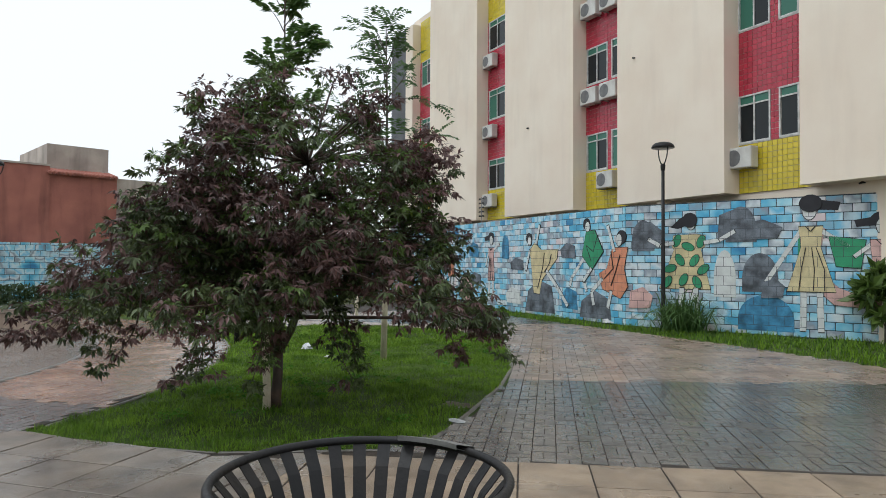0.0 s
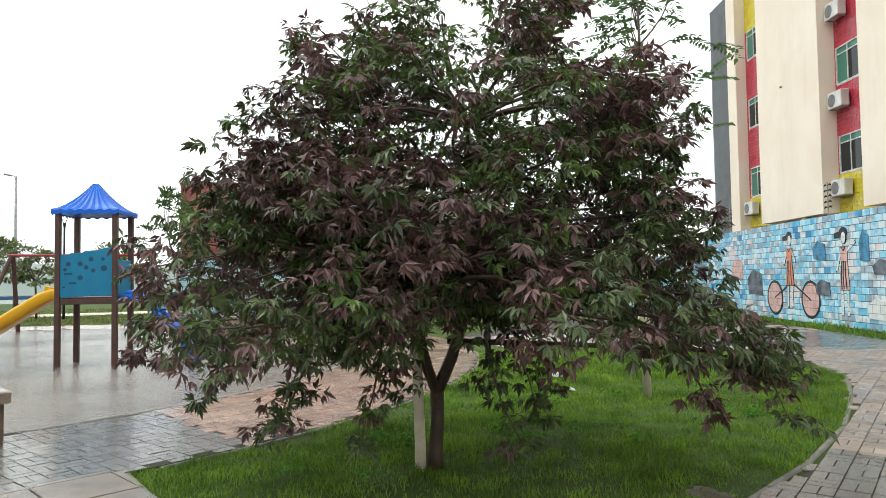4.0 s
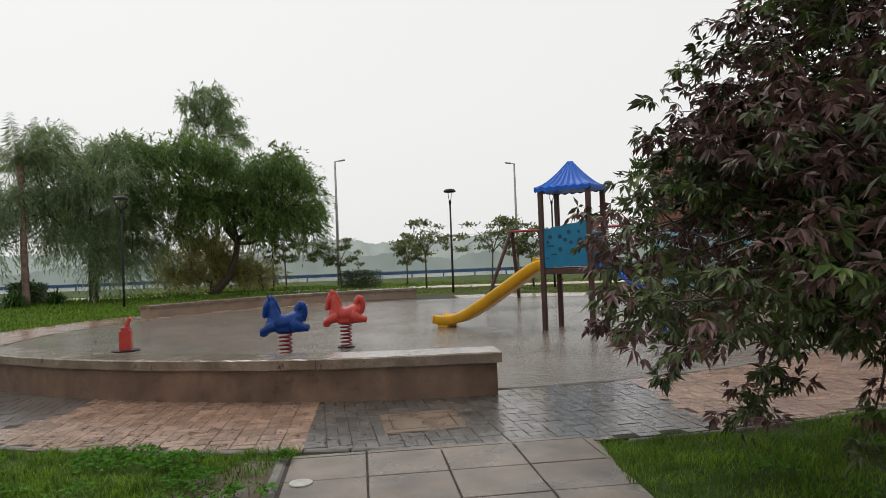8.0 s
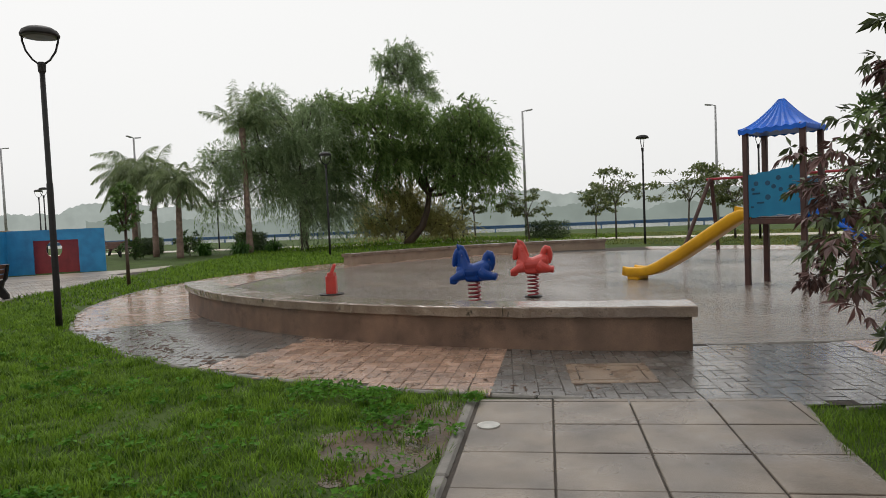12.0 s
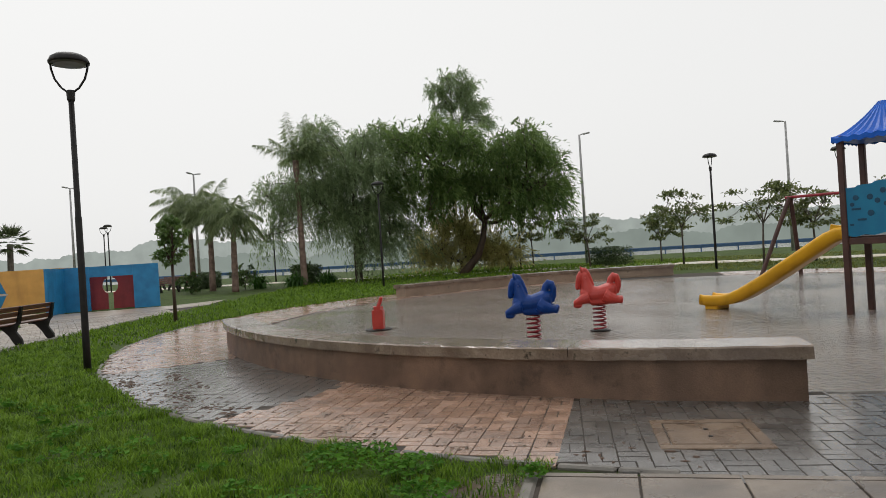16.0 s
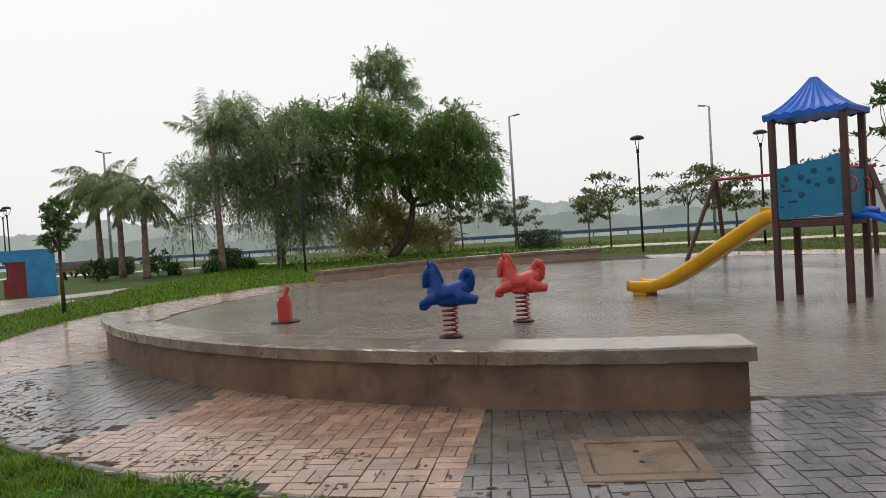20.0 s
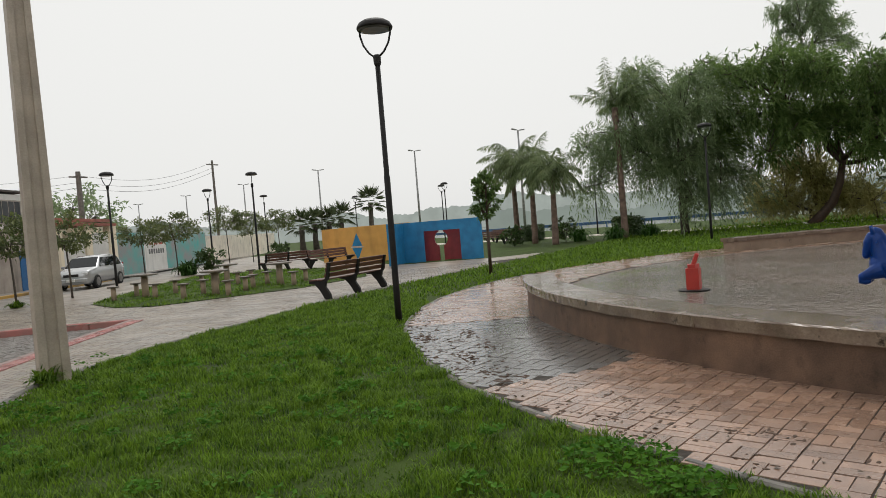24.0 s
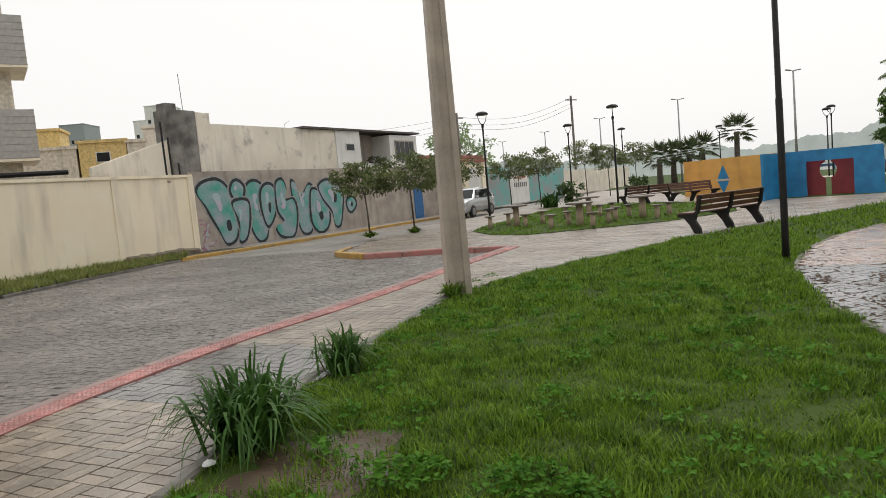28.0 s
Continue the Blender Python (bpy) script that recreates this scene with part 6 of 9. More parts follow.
scrap("plastic_bag", -10.6, 8.0, 0.16, 0.1, "crumpled white plastic bag on the grass", M_BAG)
scrap("plastic_scrap", -4.3, 5.85, 0.12, 0.02, "flat pale scrap at the edge of the pavers", M_BAG, 0.0)
scrap("plastic_scrap", -9.3, 7.6, 0.07, 0.03, "small pale scrap on the grass", M_BAG)
scrap("plastic_scrap", -0.62, -1.38, 0.05, 0.03, "crumpled clear wrapper at the lawn edge", M_BAG)
scrap("plastic_bag", -10.1, 18.0, 0.3, 0.16, "white sack lying at the painted wall", M_BAG)

# ---- the flats: window strips, tiles, cooling units ----
M_TILE_RED = mat("red_wall_tile", (0.42, 0.03, 0.055), 0.25, second=(0.36, 0.026, 0.05), noise_scale=2, vary=0.05, island=0.14, bump=0.05)
M_TILE_YEL = mat("yellow_wall_tile", (0.62, 0.5, 0.03), 0.25, second=(0.55, 0.44, 0.03), noise_scale=2, vary=0.05, island=0.12, bump=0.05)
M_TILE_RED_P = mat("red_wall_tile_piece", (0.42, 0.03, 0.055), 0.25, second=(0.36, 0.026, 0.05), noise_scale=2, vary=0.05, island=0.14, per="object", bump=0.05)
M_TILE_YEL_P = mat("yellow_wall_tile_piece", (0.62, 0.5, 0.03), 0.25, second=(0.55, 0.44, 0.03), noise_scale=2, vary=0.05, island=0.12, per="object", bump=0.05)
M_GROUT = mat("pale_grout", (0.5, 0.42, 0.36), 0.7)
M_ALU = mat("white_window_frame", (0.68, 0.68, 0.66), 0.35, bump=0.05)
M_AC = mat("white_cooling_unit", (0.62, 0.61, 0.57), 0.4, second=(0.52, 0.5, 0.46), noise_scale=3, stain=0.25, bump=0.1)
M_GRILLE = mat("grey_fan_grille", (0.16, 0.16, 0.16), 0.5)
M_CLAD = mat("dark_grey_cladding", (0.12, 0.125, 0.135), 0.5, second=(0.085, 0.09, 0.1), noise_scale=2, bump=0.2)


def glass(name, tint, rough=0.05):
    m = bpy.data.materials.new(name)
    m.use_nodes = True
    b = m.node_tree.nodes["Principled BSDF"]
    b.inputs["Base Color"].default_value = (*tint, 1)
    b.inputs["Roughness"].default_value = rough
    b.inputs["Specular IOR Level"].default_value = 0.3
    return m


M_PANE = glass("dark_window_glass", (0.012, 0.016, 0.018))
M_PANE_GREEN = glass("green_window_glass", (0.05, 0.16, 0.115))

TS = 0.142
TILE = [(0, 1, 2, 3), (4, 5, 1, 0), (5, 6, 2, 1), (6, 7, 3, 2), (7, 4, 0, 3)]


def tile_grid(x0, x1, z0, z1, y):
    nx, nz = max(1, round((x1 - x0) / TS)), max(1, round((z1 - z0) / TS))
    X, Z = np.meshgrid(x0 + (np.arange(nx) + 0.5) * (x1 - x0) / nx, z0 + (np.arange(nz) + 0.5) * (z1 - z0) / nz)
    return X.ravel(), Z.ravel(), (x1 - x0) / nx, (z1 - z0) / nz


def tile_corners(w, h):
    e, g = 0.005, 0.007
    return np.array([(-w / 2 + g, -0.012, -h / 2 + g), (w / 2 - g, -0.012, -h / 2 + g), (w / 2 - g, -0.012, h / 2 - g), (-w / 2 + g, -0.012, h / 2 - g),
                     (-w / 2 + e, 0.0, -h / 2 + e), (w / 2 - e, 0.0, -h / 2 + e), (w / 2 - e, 0.0, h / 2 - e), (-w / 2 + e, 0.0, h / 2 - e)])


def tiled(x0, x1, z0, z1, red, single):
    """A field of small square tiles on a grout bed."""
    y = -0.03
    bed = part("tile_field", Shell().box(x0, y, z0, x1, -0.001, z1), M_GROUT, flats)
    X, Z, w, h = tile_grid(x0, x1, z0, z1, y)
    C = tile_corners(w, h)
    if single:
        me = quads("tile", C[None], M_TILE_RED_P if red else M_TILE_YEL_P, TILE)
        for x, z in zip(X, Z):
            ob = new("tile", me)
            ob.parent = bed
            ob.matrix_basis = pose(x, y, z)
    else:
        P = C[None] + np.stack([X, 0 * X + y, Z], axis=1)[:, None, :]
        m_ = M_TILE_RED if red else M_TILE_YEL
        tagged(part("tiles", quads("tiles", P, m_, TILE), m_, bed), kind="stuff")


def window(x0, x1, z0, z1, panes, green=False, vent=True):
    top = part("window", Shell().box(x0, -0.05, z0 - 0.03, x1, -0.032, z0), M_ALU, flats)
    f = 0.045
    for a, b, c, d in ((x0, x0 + f, z0, z1), (x1 - f, x1, z0, z1), (x0 + f, x1 - f, z0, z0 + f), (x0 + f, x1 - f, z1 - f, z1)):
        part("frame", Shell().box(a, -0.06, c, b, -0.002, d), M_ALU, top)
    w = (x1 - x0 - 2 * f) / panes
    zt = z0 + (z1 - z0) * 0.8 if vent else z1 - f
    for i in range(panes):
        a = x0 + f + i * w
        if i:
            part("mullion", Shell().box(a - 0.02, -0.057, z0 + f, a + 0.02, -0.003, z1 - f), M_ALU, top)
        part("pane", Shell().box(a + 0.02, -0.03, z0 + f, a + w - 0.02, -0.02, zt - 0.02), M_PANE_GREEN if green and i % 2 == 0 else M_PANE, top)
        if vent:
            part("pane", Shell().box(a + 0.02, -0.03, zt + 0.02, a + w - 0.02, -0.02, z1 - f), M_PANE_GREEN, top)
    if vent:
        part("transom", Shell().box(x0 + f, -0.056, zt - 0.02, x1 - f, -0.004, zt + 0.02), M_ALU, top)


def cooler(x, z, y=-0.05):
    top = thing("cooling_unit", FACADE @ pose(x, y, z), "white outdoor cooling unit with a round fan grille", "cooling unit", "cooling units on the flats")
    part("casing", Shell().block(0.82, 0.3, 0.56, pose(0, -0.2, 0.28), 0.02), M_AC, top)
    part("fan_grille", Shell().lathe([(0.22, 0.0), (0.22, 0.012), (0.18, 0.016), (0.05, 0.016), (0.0, 0.018)], 20, pose(-0.14, -0.345, 0.28, 90)), M_GRILLE, top)
    for g in (-0.3, 0.3):
        part("bracket", Shell().block(0.03, 0.38, 0.03, pose(g, -0.18, -0.018), 0.004), M_GALV, top)
    return top


ZS = (5.0, 8.07, 11.14)
STRIPS = (((-1.0, 1.2), ((0.22, 1.2, 2), (-0.6, -0.03, 1)), True), ((5.38, 7.65), ((6.5, 7.6, 2), (5.85, 6.3, 1)), True),
          ((12.1, 14.4), ((12.95, 14.3, 2),), True), ((19.05, 21.4), ((19.9, 21.2, 2),), True))
for si, ((s0, s1), wins, _) in enumerate(STRIPS):
    near_strip = si == 0
    for k, z in enumerate(ZS):
        zt = z + 1.3
        below = 3.65 if k == 0 else ZS[k - 1] + 1.3
        tiled(-s1 + 0.002, -s0 - 0.002, below, z - 0.032, k > 0, near_strip and k < 2)
        edge = -s1 + 0.002
        for a, b, n_ in sorted(wins, key=lambda w: -w[1]):
            if -b - edge > 0.06:
                tiled(edge, -b - 0.002, z - 0.03, zt, True, False)
            window(-b, -a, z, zt, n_, green=(k + si) % 2 == 1)
            edge = -a + 0.002
        if -s0 - edge > 0.06:
            tiled(edge, -s0 - 0.002, z - 0.03, zt, True, False)
    tiled(-s1 + 0.002, -s0 - 0.002, ZS[2] + 1.3, 14.65, False, False)
for x, z in ((-0.95, 4.3), (-6.3, 4.3), (-7.15, 7.3), (-6.15, 7.3), (-7.15, 10.35), (-6.15, 10.35), (-13.9, 10.3), (-13.9, 7.2), (-13.9, 4.2), (-20.8, 4.2)):
    cooler(x, z)
part("pier", Shell().box(-22.3, -0.5, -0.2, -21.4, 0.0, 14.5), M_FACADE, flats)
s = Shell().box(-24.4, -0.38, -0.2, -22.302, 8.5, 14.6)
for i in range(140):
    z = 0.2 + i * 0.103
    s.box(-24.43, -0.412, z, -22.302, -0.378, z + 0.075)
part("cladding", s, M_CLAD, flats, "dark grey ribbed cladding")
part("parapet", Shell().box(-22.3, 0.0, 14.7, 9.0, 9.0, 14.95), M_FACADE, flats)
for x in (-3.66, -9.3, -16.0):
    part("pier", Shell().box(x - 0.12, -0.5, -0.2, x + 0.12, -0.002, 3.65), M_FACADE, flats)
for x, z in ((-10.4, 7.0), (-4.6, 8.2), (-17.0, 8.8)):
    part("drain_spout", Shell().tube([(x, -0.6, z), (x, -0.7, z - 0.01)], 0.03, 8), M_BLACK, flats)

# ---- painted figures on the wall, as plain shapes ----
INK = mat("black_wall_paint", (0.015, 0.015, 0.02), 0.6)
PALE = brick_paint("pale_wall_paint", (0.66, 0.68, 0.66), 0.1)
C_YEL = brick_paint("yellow_wall_paint", (0.68, 0.58, 0.33))
C_GRN = brick_paint("green_wall_paint", (0.04, 0.3, 0.14))
C_ORA = brick_paint("orange_wall_paint", (0.66, 0.27, 0.15))
C_PNK = brick_paint("pink_wall_paint", (0.66, 0.42, 0.38))
C_GRY = brick_paint("grey_blue_wall_paint", (0.18, 0.205, 0.24), 0.4)
C_BLU = brick_paint("blue_wall_paint", (0.07, 0.29, 0.5), 0.35)
UPRIGHT = Matrix(((1, 0, 0, 0), (0, 0, -1, 0), (0, 1, 0, 0), (0, 0, 0, 1)))
EAST, WEST_ = bpy.data.objects["wall_mural_east"], bpy.data.objects["wall_mural_west"]
WLEN = math.hypot(18.6, 6.1)


class Painter:
    def __init__(self, wall, x0, sx):
        self.w, self.x0, self.sx, self.k = wall, x0, sx, 0

    def poly(self, pts, material, outline=True, name="painted_shape"):
        """A flat painted patch with a dark outline."""
        self.k += 1
        d = 0.014 + 0.0022 * (self.k % 12)
        q = [(self.x0 + self.sx * x, z) for x, z in pts]
        if outline:
            c = (sum(p[0] for p in q) / len(q), sum(p[1] for p in q) / len(q))
            r = max(math.hypot(p[0] - c[0], p[1] - c[1]) for p in q)
            g = 1 + 0.022 / r
            part(name, Shell().prism([(c[0] + (x - c[0]) * g, c[1] + (z - c[1]) * g) for x, z in q], 0.001, d, UPRIGHT), INK, self.w)
        part(name, Shell().prism(q, 0.001, d + 0.002, UPRIGHT), material, self.w)

    def blob(self, x, z, rx, rz, material, outline=True, n=14):
        self.poly([(x + rx * math.cos(2 * math.pi * i / n), z + rz * math.sin(2 * math.pi * i / n)) for i in range(n)], material, outline)

    def bar(self, pts, w, material):
        for (x0, z0), (x1, z1) in zip(pts, pts[1:]):
            d = math.hypot(x1 - x0, z1 - z0)
            nx, nz = -(z1 - z0) / d * w / 2, (x1 - x0) / d * w / 2
            self.poly([(x0 + nx, z0 + nz), (x1 + nx, z1 + nz), (x1 - nx, z1 - nz), (x0 - nx, z0 - nz)], material)

    def stroke(self, pts, w):
        """A thin dark brush line."""
        self.k += 1
        s = Shell()
        for (x0, z0), (x1, z1) in zip(pts, pts[1:]):
            d = math.hypot(x1 - x0, z1 - z0) + 1e-6
            nx, nz = -(z1 - z0) / d * w / 2, (x1 - x0) / d * w / 2
            s.prism([(self.x0 + self.sx * (x0 + nx), z0 + nz), (self.x0 + self.sx * (x1 + nx), z1 + nz), (self.x0 + self.sx * (x1 - nx), z1 - nz), (self.x0 + self.sx * (x0 - nx), z0 - nz)], 0.001, 0.044 + 0.0005 * (self.k % 5), UPRIGHT)
        part("brush_line", s, INK, self.w)

    def figure(self, x, top, h, dress, wide, lean=0.0, arms=((-0.6, -0.25), (0.6, -0.2)), hair=-1):
        """Head, dress, limbs as plain patches."""
        s_ = h / 3.0
        self.bar([(x - 0.15 * s_, top - 1.9 * s_), (x - 0.17 * s_ - lean, top - h)], 0.13 * s_, PALE)
        self.bar([(x + 0.17 * s_, top - 1.9 * s_), (x + 0.2 * s_ - lean * 0.3, top - h)], 0.13 * s_, PALE)
        for ax, az in arms:
            g = 1 if ax > 0 else -1
            self.bar([(x + 0.2 * s_ * g, top - 0.72 * s_), (x + ax * s_, top - (0.75 - az) * s_)], 0.1 * s_, PALE)
        self.poly([(x - 0.25 * s_, top - 0.62 * s_), (x + 0.25 * s_, top - 0.62 * s_), (x + 0.2 * s_, top - 1.1 * s_), (x + wide * s_ + lean * 0.2, top - 2.1 * s_), (x - wide * s_ + lean * 0.2, top - 2.1 * s_), (x - 0.2 * s_, top - 1.1 * s_)], dress)
        for f in (-0.5, 0.1, 0.55):
            self.stroke([(x + 0.2 * f * s_, top - 1.1 * s_), (x + (wide * f * 0.9) * s_ + 0.03, top - 1.6 * s_), (x + wide * f * s_, top - 2.08 * s_)], 0.016)
        self.stroke([(x - 0.1 * s_, top - 0.62 * s_), (x, top - 0.74 * s_), (x + 0.1 * s_, top - 0.62 * s_)], 0.02)
        self.blob(x, top - 0.1 * s_, 0.24 * s_, 0.2 * s_, INK, False)
        self.poly([(x, top), (x + hair * 0.6 * s_, top - 0.1 * s_), (x + hair * 0.55 * s_, top - 0.28 * s_), (x + hair * 0.1 * s_, top - 0.25 * s_)], INK, False)
        self.blob(x - 0.03 * hair * s_, top - 0.27 * s_, 0.14 * s_, 0.2 * s_, PALE)


pe = Painter(EAST, 0.0, 1.0)
def arch(p, x0, x1, z0, z1, material):
    """A round-headed patch."""
    m, r = (x0 + x1) / 2, (x1 - x0) / 2
    p.poly([(x0, z0)] + [(m - r * math.cos(math.pi * i / 12), z0 + (z1 - z0) * (0.35 + 0.65 * math.sin(math.pi * i / 12))) for i in range(13)] + [(x1, z0)], material, False)


arch(pe, 3.15, 4.0, 1.05, 2.02, C_GRY)
arch(pe, 3.05, 4.35, 0.1, 0.98, C_BLU)
arch(pe, 2.75, 3.5, 2.3, 3.2, C_GRY)
arch(pe, 0.2, 0.85, 2.1, 2.95, C_GRY)
arch(pe, 2.45, 3.0, 0.9, 2.1, PALE)
for pts in (((1.4, 2.3), (1.0, 2.24), (0.68, 2.42)), ((2.2, 2.3), (2.6, 2.36), (2.98, 2.58))):
    pe.bar(pts, 0.1, PALE)
pe.bar([(1.62, 1.1), (1.58, 0.15)], 0.13, PALE)
pe.bar([(1.98, 1.1), (2.05, 0.15)], 0.13, PALE)
pe.poly([(1.38, 2.5), (1.62, 2.52), (2.0, 2.52), (2.24, 2.5), (2.22, 2.2), (2.12, 2.12), (2.36, 1.08), (1.0, 1.08), (1.4, 2.12), (1.34, 2.2)], C_YEL)
for x, z, g in ((1.48, 2.36, 1.2), (2.12, 2.33, 1.2), (1.78, 2.2, -0.4), (1.56, 1.85, -1.0), (1.95, 1.83, 1.0), (1.3, 1.62, 0.3), (2.18, 1.6, 0.7), (1.66, 1.32, 1.1), (2.02, 1.26, -1.1), (1.22, 1.26, 1.0)):
    u, v = math.cos(g), math.sin(g)
    pe.poly([(x + 0.17 * math.cos(w) * u - 0.1 * math.sin(w) * v, z + 0.17 * math.cos(w) * v + 0.1 * math.sin(w) * u) for w in [2 * math.pi * i / 10 for i in range(10)]], C_GRN)
pe.blob(1.83, 2.9, 0.2, 0.2, INK, False)
pe.poly([(1.85, 3.1), (1.55, 2.95), (1.3, 2.72), (1.5, 2.68), (1.75, 2.76)], INK, False)
pe.blob(1.86, 2.82, 0.12, 0.17, PALE)
pe.figure(4.72, 3.3, 3.15, C_YEL, 0.5, 0.0, ((-0.95, -1.15), (0.75, -0.35)), 1)
pe.poly([(4.45, 2.5), (4.62, 2.5), (4.6, 1.2), (4.42, 1.2)], C_GRN)
pe.poly([(4.78, 2.62), (5.02, 2.6), (4.95, 2.2), (4.8, 2.1)], C_PNK, False)
pe.poly([(5.0, 1.5), (5.3, 1.2), (5.8, 1.0), (5.8, 0.75), (5.2, 0.8), (5.0, 1.0)], C_PNK)
pe.poly([(5.1, 2.4), (5.85, 2.3), (5.75, 1.65), (5.25, 1.7)], C_GRN)
pe.figure(6.15, 2.85, 2.65, C_PNK, 0.42, 0.0, ((-0.6, -0.3), (0.6, -0.6)), -1)
pe.figure(8.6, 3.0, 2.8, C_ORA, 0.45)
pw = Painter(WEST_, WLEN, -1.0)
pw.poly([(0.6, 0.1), (0.7, 0.7), (1.4, 0.95), (2.0, 0.6), (2.1, 0.1)], C_GRY, False)
pw.poly([(3.4, 0.1), (3.6, 1.0), (4.4, 1.2), (5.0, 0.8), (5.2, 0.1)], C_GRY, False)
pw.poly([(-0.1, 2.2), (0.55, 2.2), (0.8, 1.6), (1.15, 1.45), (1.0, 1.0), (0.2, 0.75), (-0.1, 1.1), (0.05, 1.6)], C_ORA)
pw.bar([(1.0, 1.3), (1.5, 0.9), (1.4, 0.5)], 0.12, PALE)
pw.bar([(0.6, 0.95), (0.75, 0.45)], 0.12, PALE)
pw.bar([(0.45, 2.1), (0.75, 2.85)], 0.1, PALE)
pw.blob(0.15, 2.5, 0.2, 0.2, INK, False)
pw.blob(0.25, 2.42, 0.12, 0.17, PALE)
pw.poly([(1.35, 2.75), (1.75, 2.7), (1.95, 2.0), (1.5, 1.55), (0.95, 2.1)], C_GRN)
pw.bar([(1.5, 1.6), (1.9, 1.2), (1.75, 0.9)], 0.11, PALE)
pw.bar([(1.9, 1.9), (2.5, 1.3), (2.6, 1.05)], 0.11, PALE)
pw.blob(1.75, 2.95, 0.17, 0.18, INK, False)
pw.blob(1.7, 2.86, 0.11, 0.15, PALE)
pw.poly([(4.6, 2.45), (4.9, 2.2), (4.75, 1.4), (4.65, 0.75), (4.3, 0.7), (4.15, 1.2), (3.3, 1.9), (3.25, 2.2), (4.2, 2.2)], C_YEL)
pw.bar([(3.9, 1.5), (3.3, 1.0), (2.7, 0.4)], 0.13, PALE)
pw.bar([(4.5, 2.4), (4.3, 3.05)], 0.1, PALE)
pw.bar([(4.9, 2.2), (5.15, 1.5)], 0.1, PALE)
pw.blob(4.95, 2.62, 0.18, 0.18, INK, False)
pw.blob(4.9, 2.52, 0.11, 0.15, PALE)
pw.figure(7.6, 2.85, 2.5, C_PNK, 0.3, 0.0, ((-0.7, 0.3), (0.5, -0.7)), 1)
for x in (9.65, 12.2):
    pw.blob(x, 0.75, 0.62, 0.62, INK, False, 24)
    pw.blob(x, 0.75, 0.53, 0.53, C_PNK, False, 24)
pw.figure(11.0, 2.95, 2.5, C_ORA, 0.34, 0.0, ((-0.5, -0.4), (0.5, -0.5)), 1)
pw.bar([(9.65, 0.75), (10.9, 1.3), (12.2, 0.75)], 0.05, INK)


def fence_post(x, y, a):
    top = thing("fence_post", pose(x, y, WALL_H - 0.02, 0, 0, a), "grey electric fence post with dark insulators", "fence post", "fence posts on the painted wall")
    part("rod", Shell().tube([(0, 0.1, 0), (0, 0.1, 1.05)], 0.02, 6), M_GALV, top)
    for k in range(5):
        for g in (-1, 1):
            part("insulator", Shell().tube([(0.02 * g, 0.1, 0.28 + 0.17 * k), (0.13 * g, 0.1, 0.3 + 0.17 * k), (0.2 * g, 0.1, 0.27 + 0.17 * k)], [0.012, 0.03, 0.02], 6), M_BLACK, top)


for t_ in (5.9, 11.0):
    p = Vector((-9.4, 17.7, 0)) + Vector((13.4, 1.3, 0)).normalized() * t_
    fence_post(p.x, p.y, 5.5)
for t_ in (8.6, 16.5):
    p = Vector((-9.4, 17.7, 0)) + Vector((-18.6, 6.1, 0)).normalized() * t_
    fence_post(p.x, p.y, -18)

# patches of paint between the figures
for x, z, w, h, m_ in ((0.2, 2.2, 0.9, 0.7, C_GRY), (0.1, 0.5, 0.7, 0.6, C_PNK), (2.55, 2.4, 0.75, 0.75, C_GRY), (3.0, 2.35, 1.1, 0.5, C_GRY), (5.9, 0.7, 0.5, 0.9, C_PNK), (3.6, 0.9, 0.55, 0.5, C_GRY), (7.0, 1.6, 0.7, 0.8, C_BLU), (7.1, 0.3, 0.8, 0.6, C_GRY)):
    pe.poly([(x, z), (x + w * 0.9, z + 0.03), (x + w, z + h * 0.6), (x + w * 0.6, z + h), (x + 0.05, z + h * 0.8)], m_, False)
for x, z, w, h, m_ in ((2.3, 1.9, 0.8, 0.5, C_GRY), (5.3, 1.5, 0.9, 0.45, C_GRY), (5.5, 0.3, 1.0, 0.6, PALE), (6.3, 1.9, 0.5, 0.9, C_BLU), (8.4, 0.9, 0.9, 0.5, C_GRY), (8.6, 2.0, 0.8, 0.6, C_BLU), (2.2, 0.3, 0.9, 0.7, C_BLU), (13.2, 0.8, 1.4, 1.0, C_GRY), (15.0, 1.4, 1.2, 0.9, C_PNK)):
    pw.poly([(x, z), (x + w * 0.9, z + 0.03), (x + w, z + h * 0.6), (x + w * 0.6, z + h), (x + 0.05, z + h * 0.8)], m_, False)
pw.stroke([(4.0, 2.1), (4.1, 1.6), (4.4, 0.9)], 0.02)
pw.stroke([(3.6, 2.05), (3.7, 1.75), (4.0, 1.45)], 0.02)
pw.stroke([(1.2, 2.6), (1.4, 2.1), (1.75, 2.3), (1.5, 1.8)], 0.02)
pw.stroke([(0.2, 2.0), (0.4, 1.5), (0.6, 1.1)], 0.02)
pw.stroke([(0.6, 2.1), (0.5, 1.6), (0.9, 1.3)], 0.02)

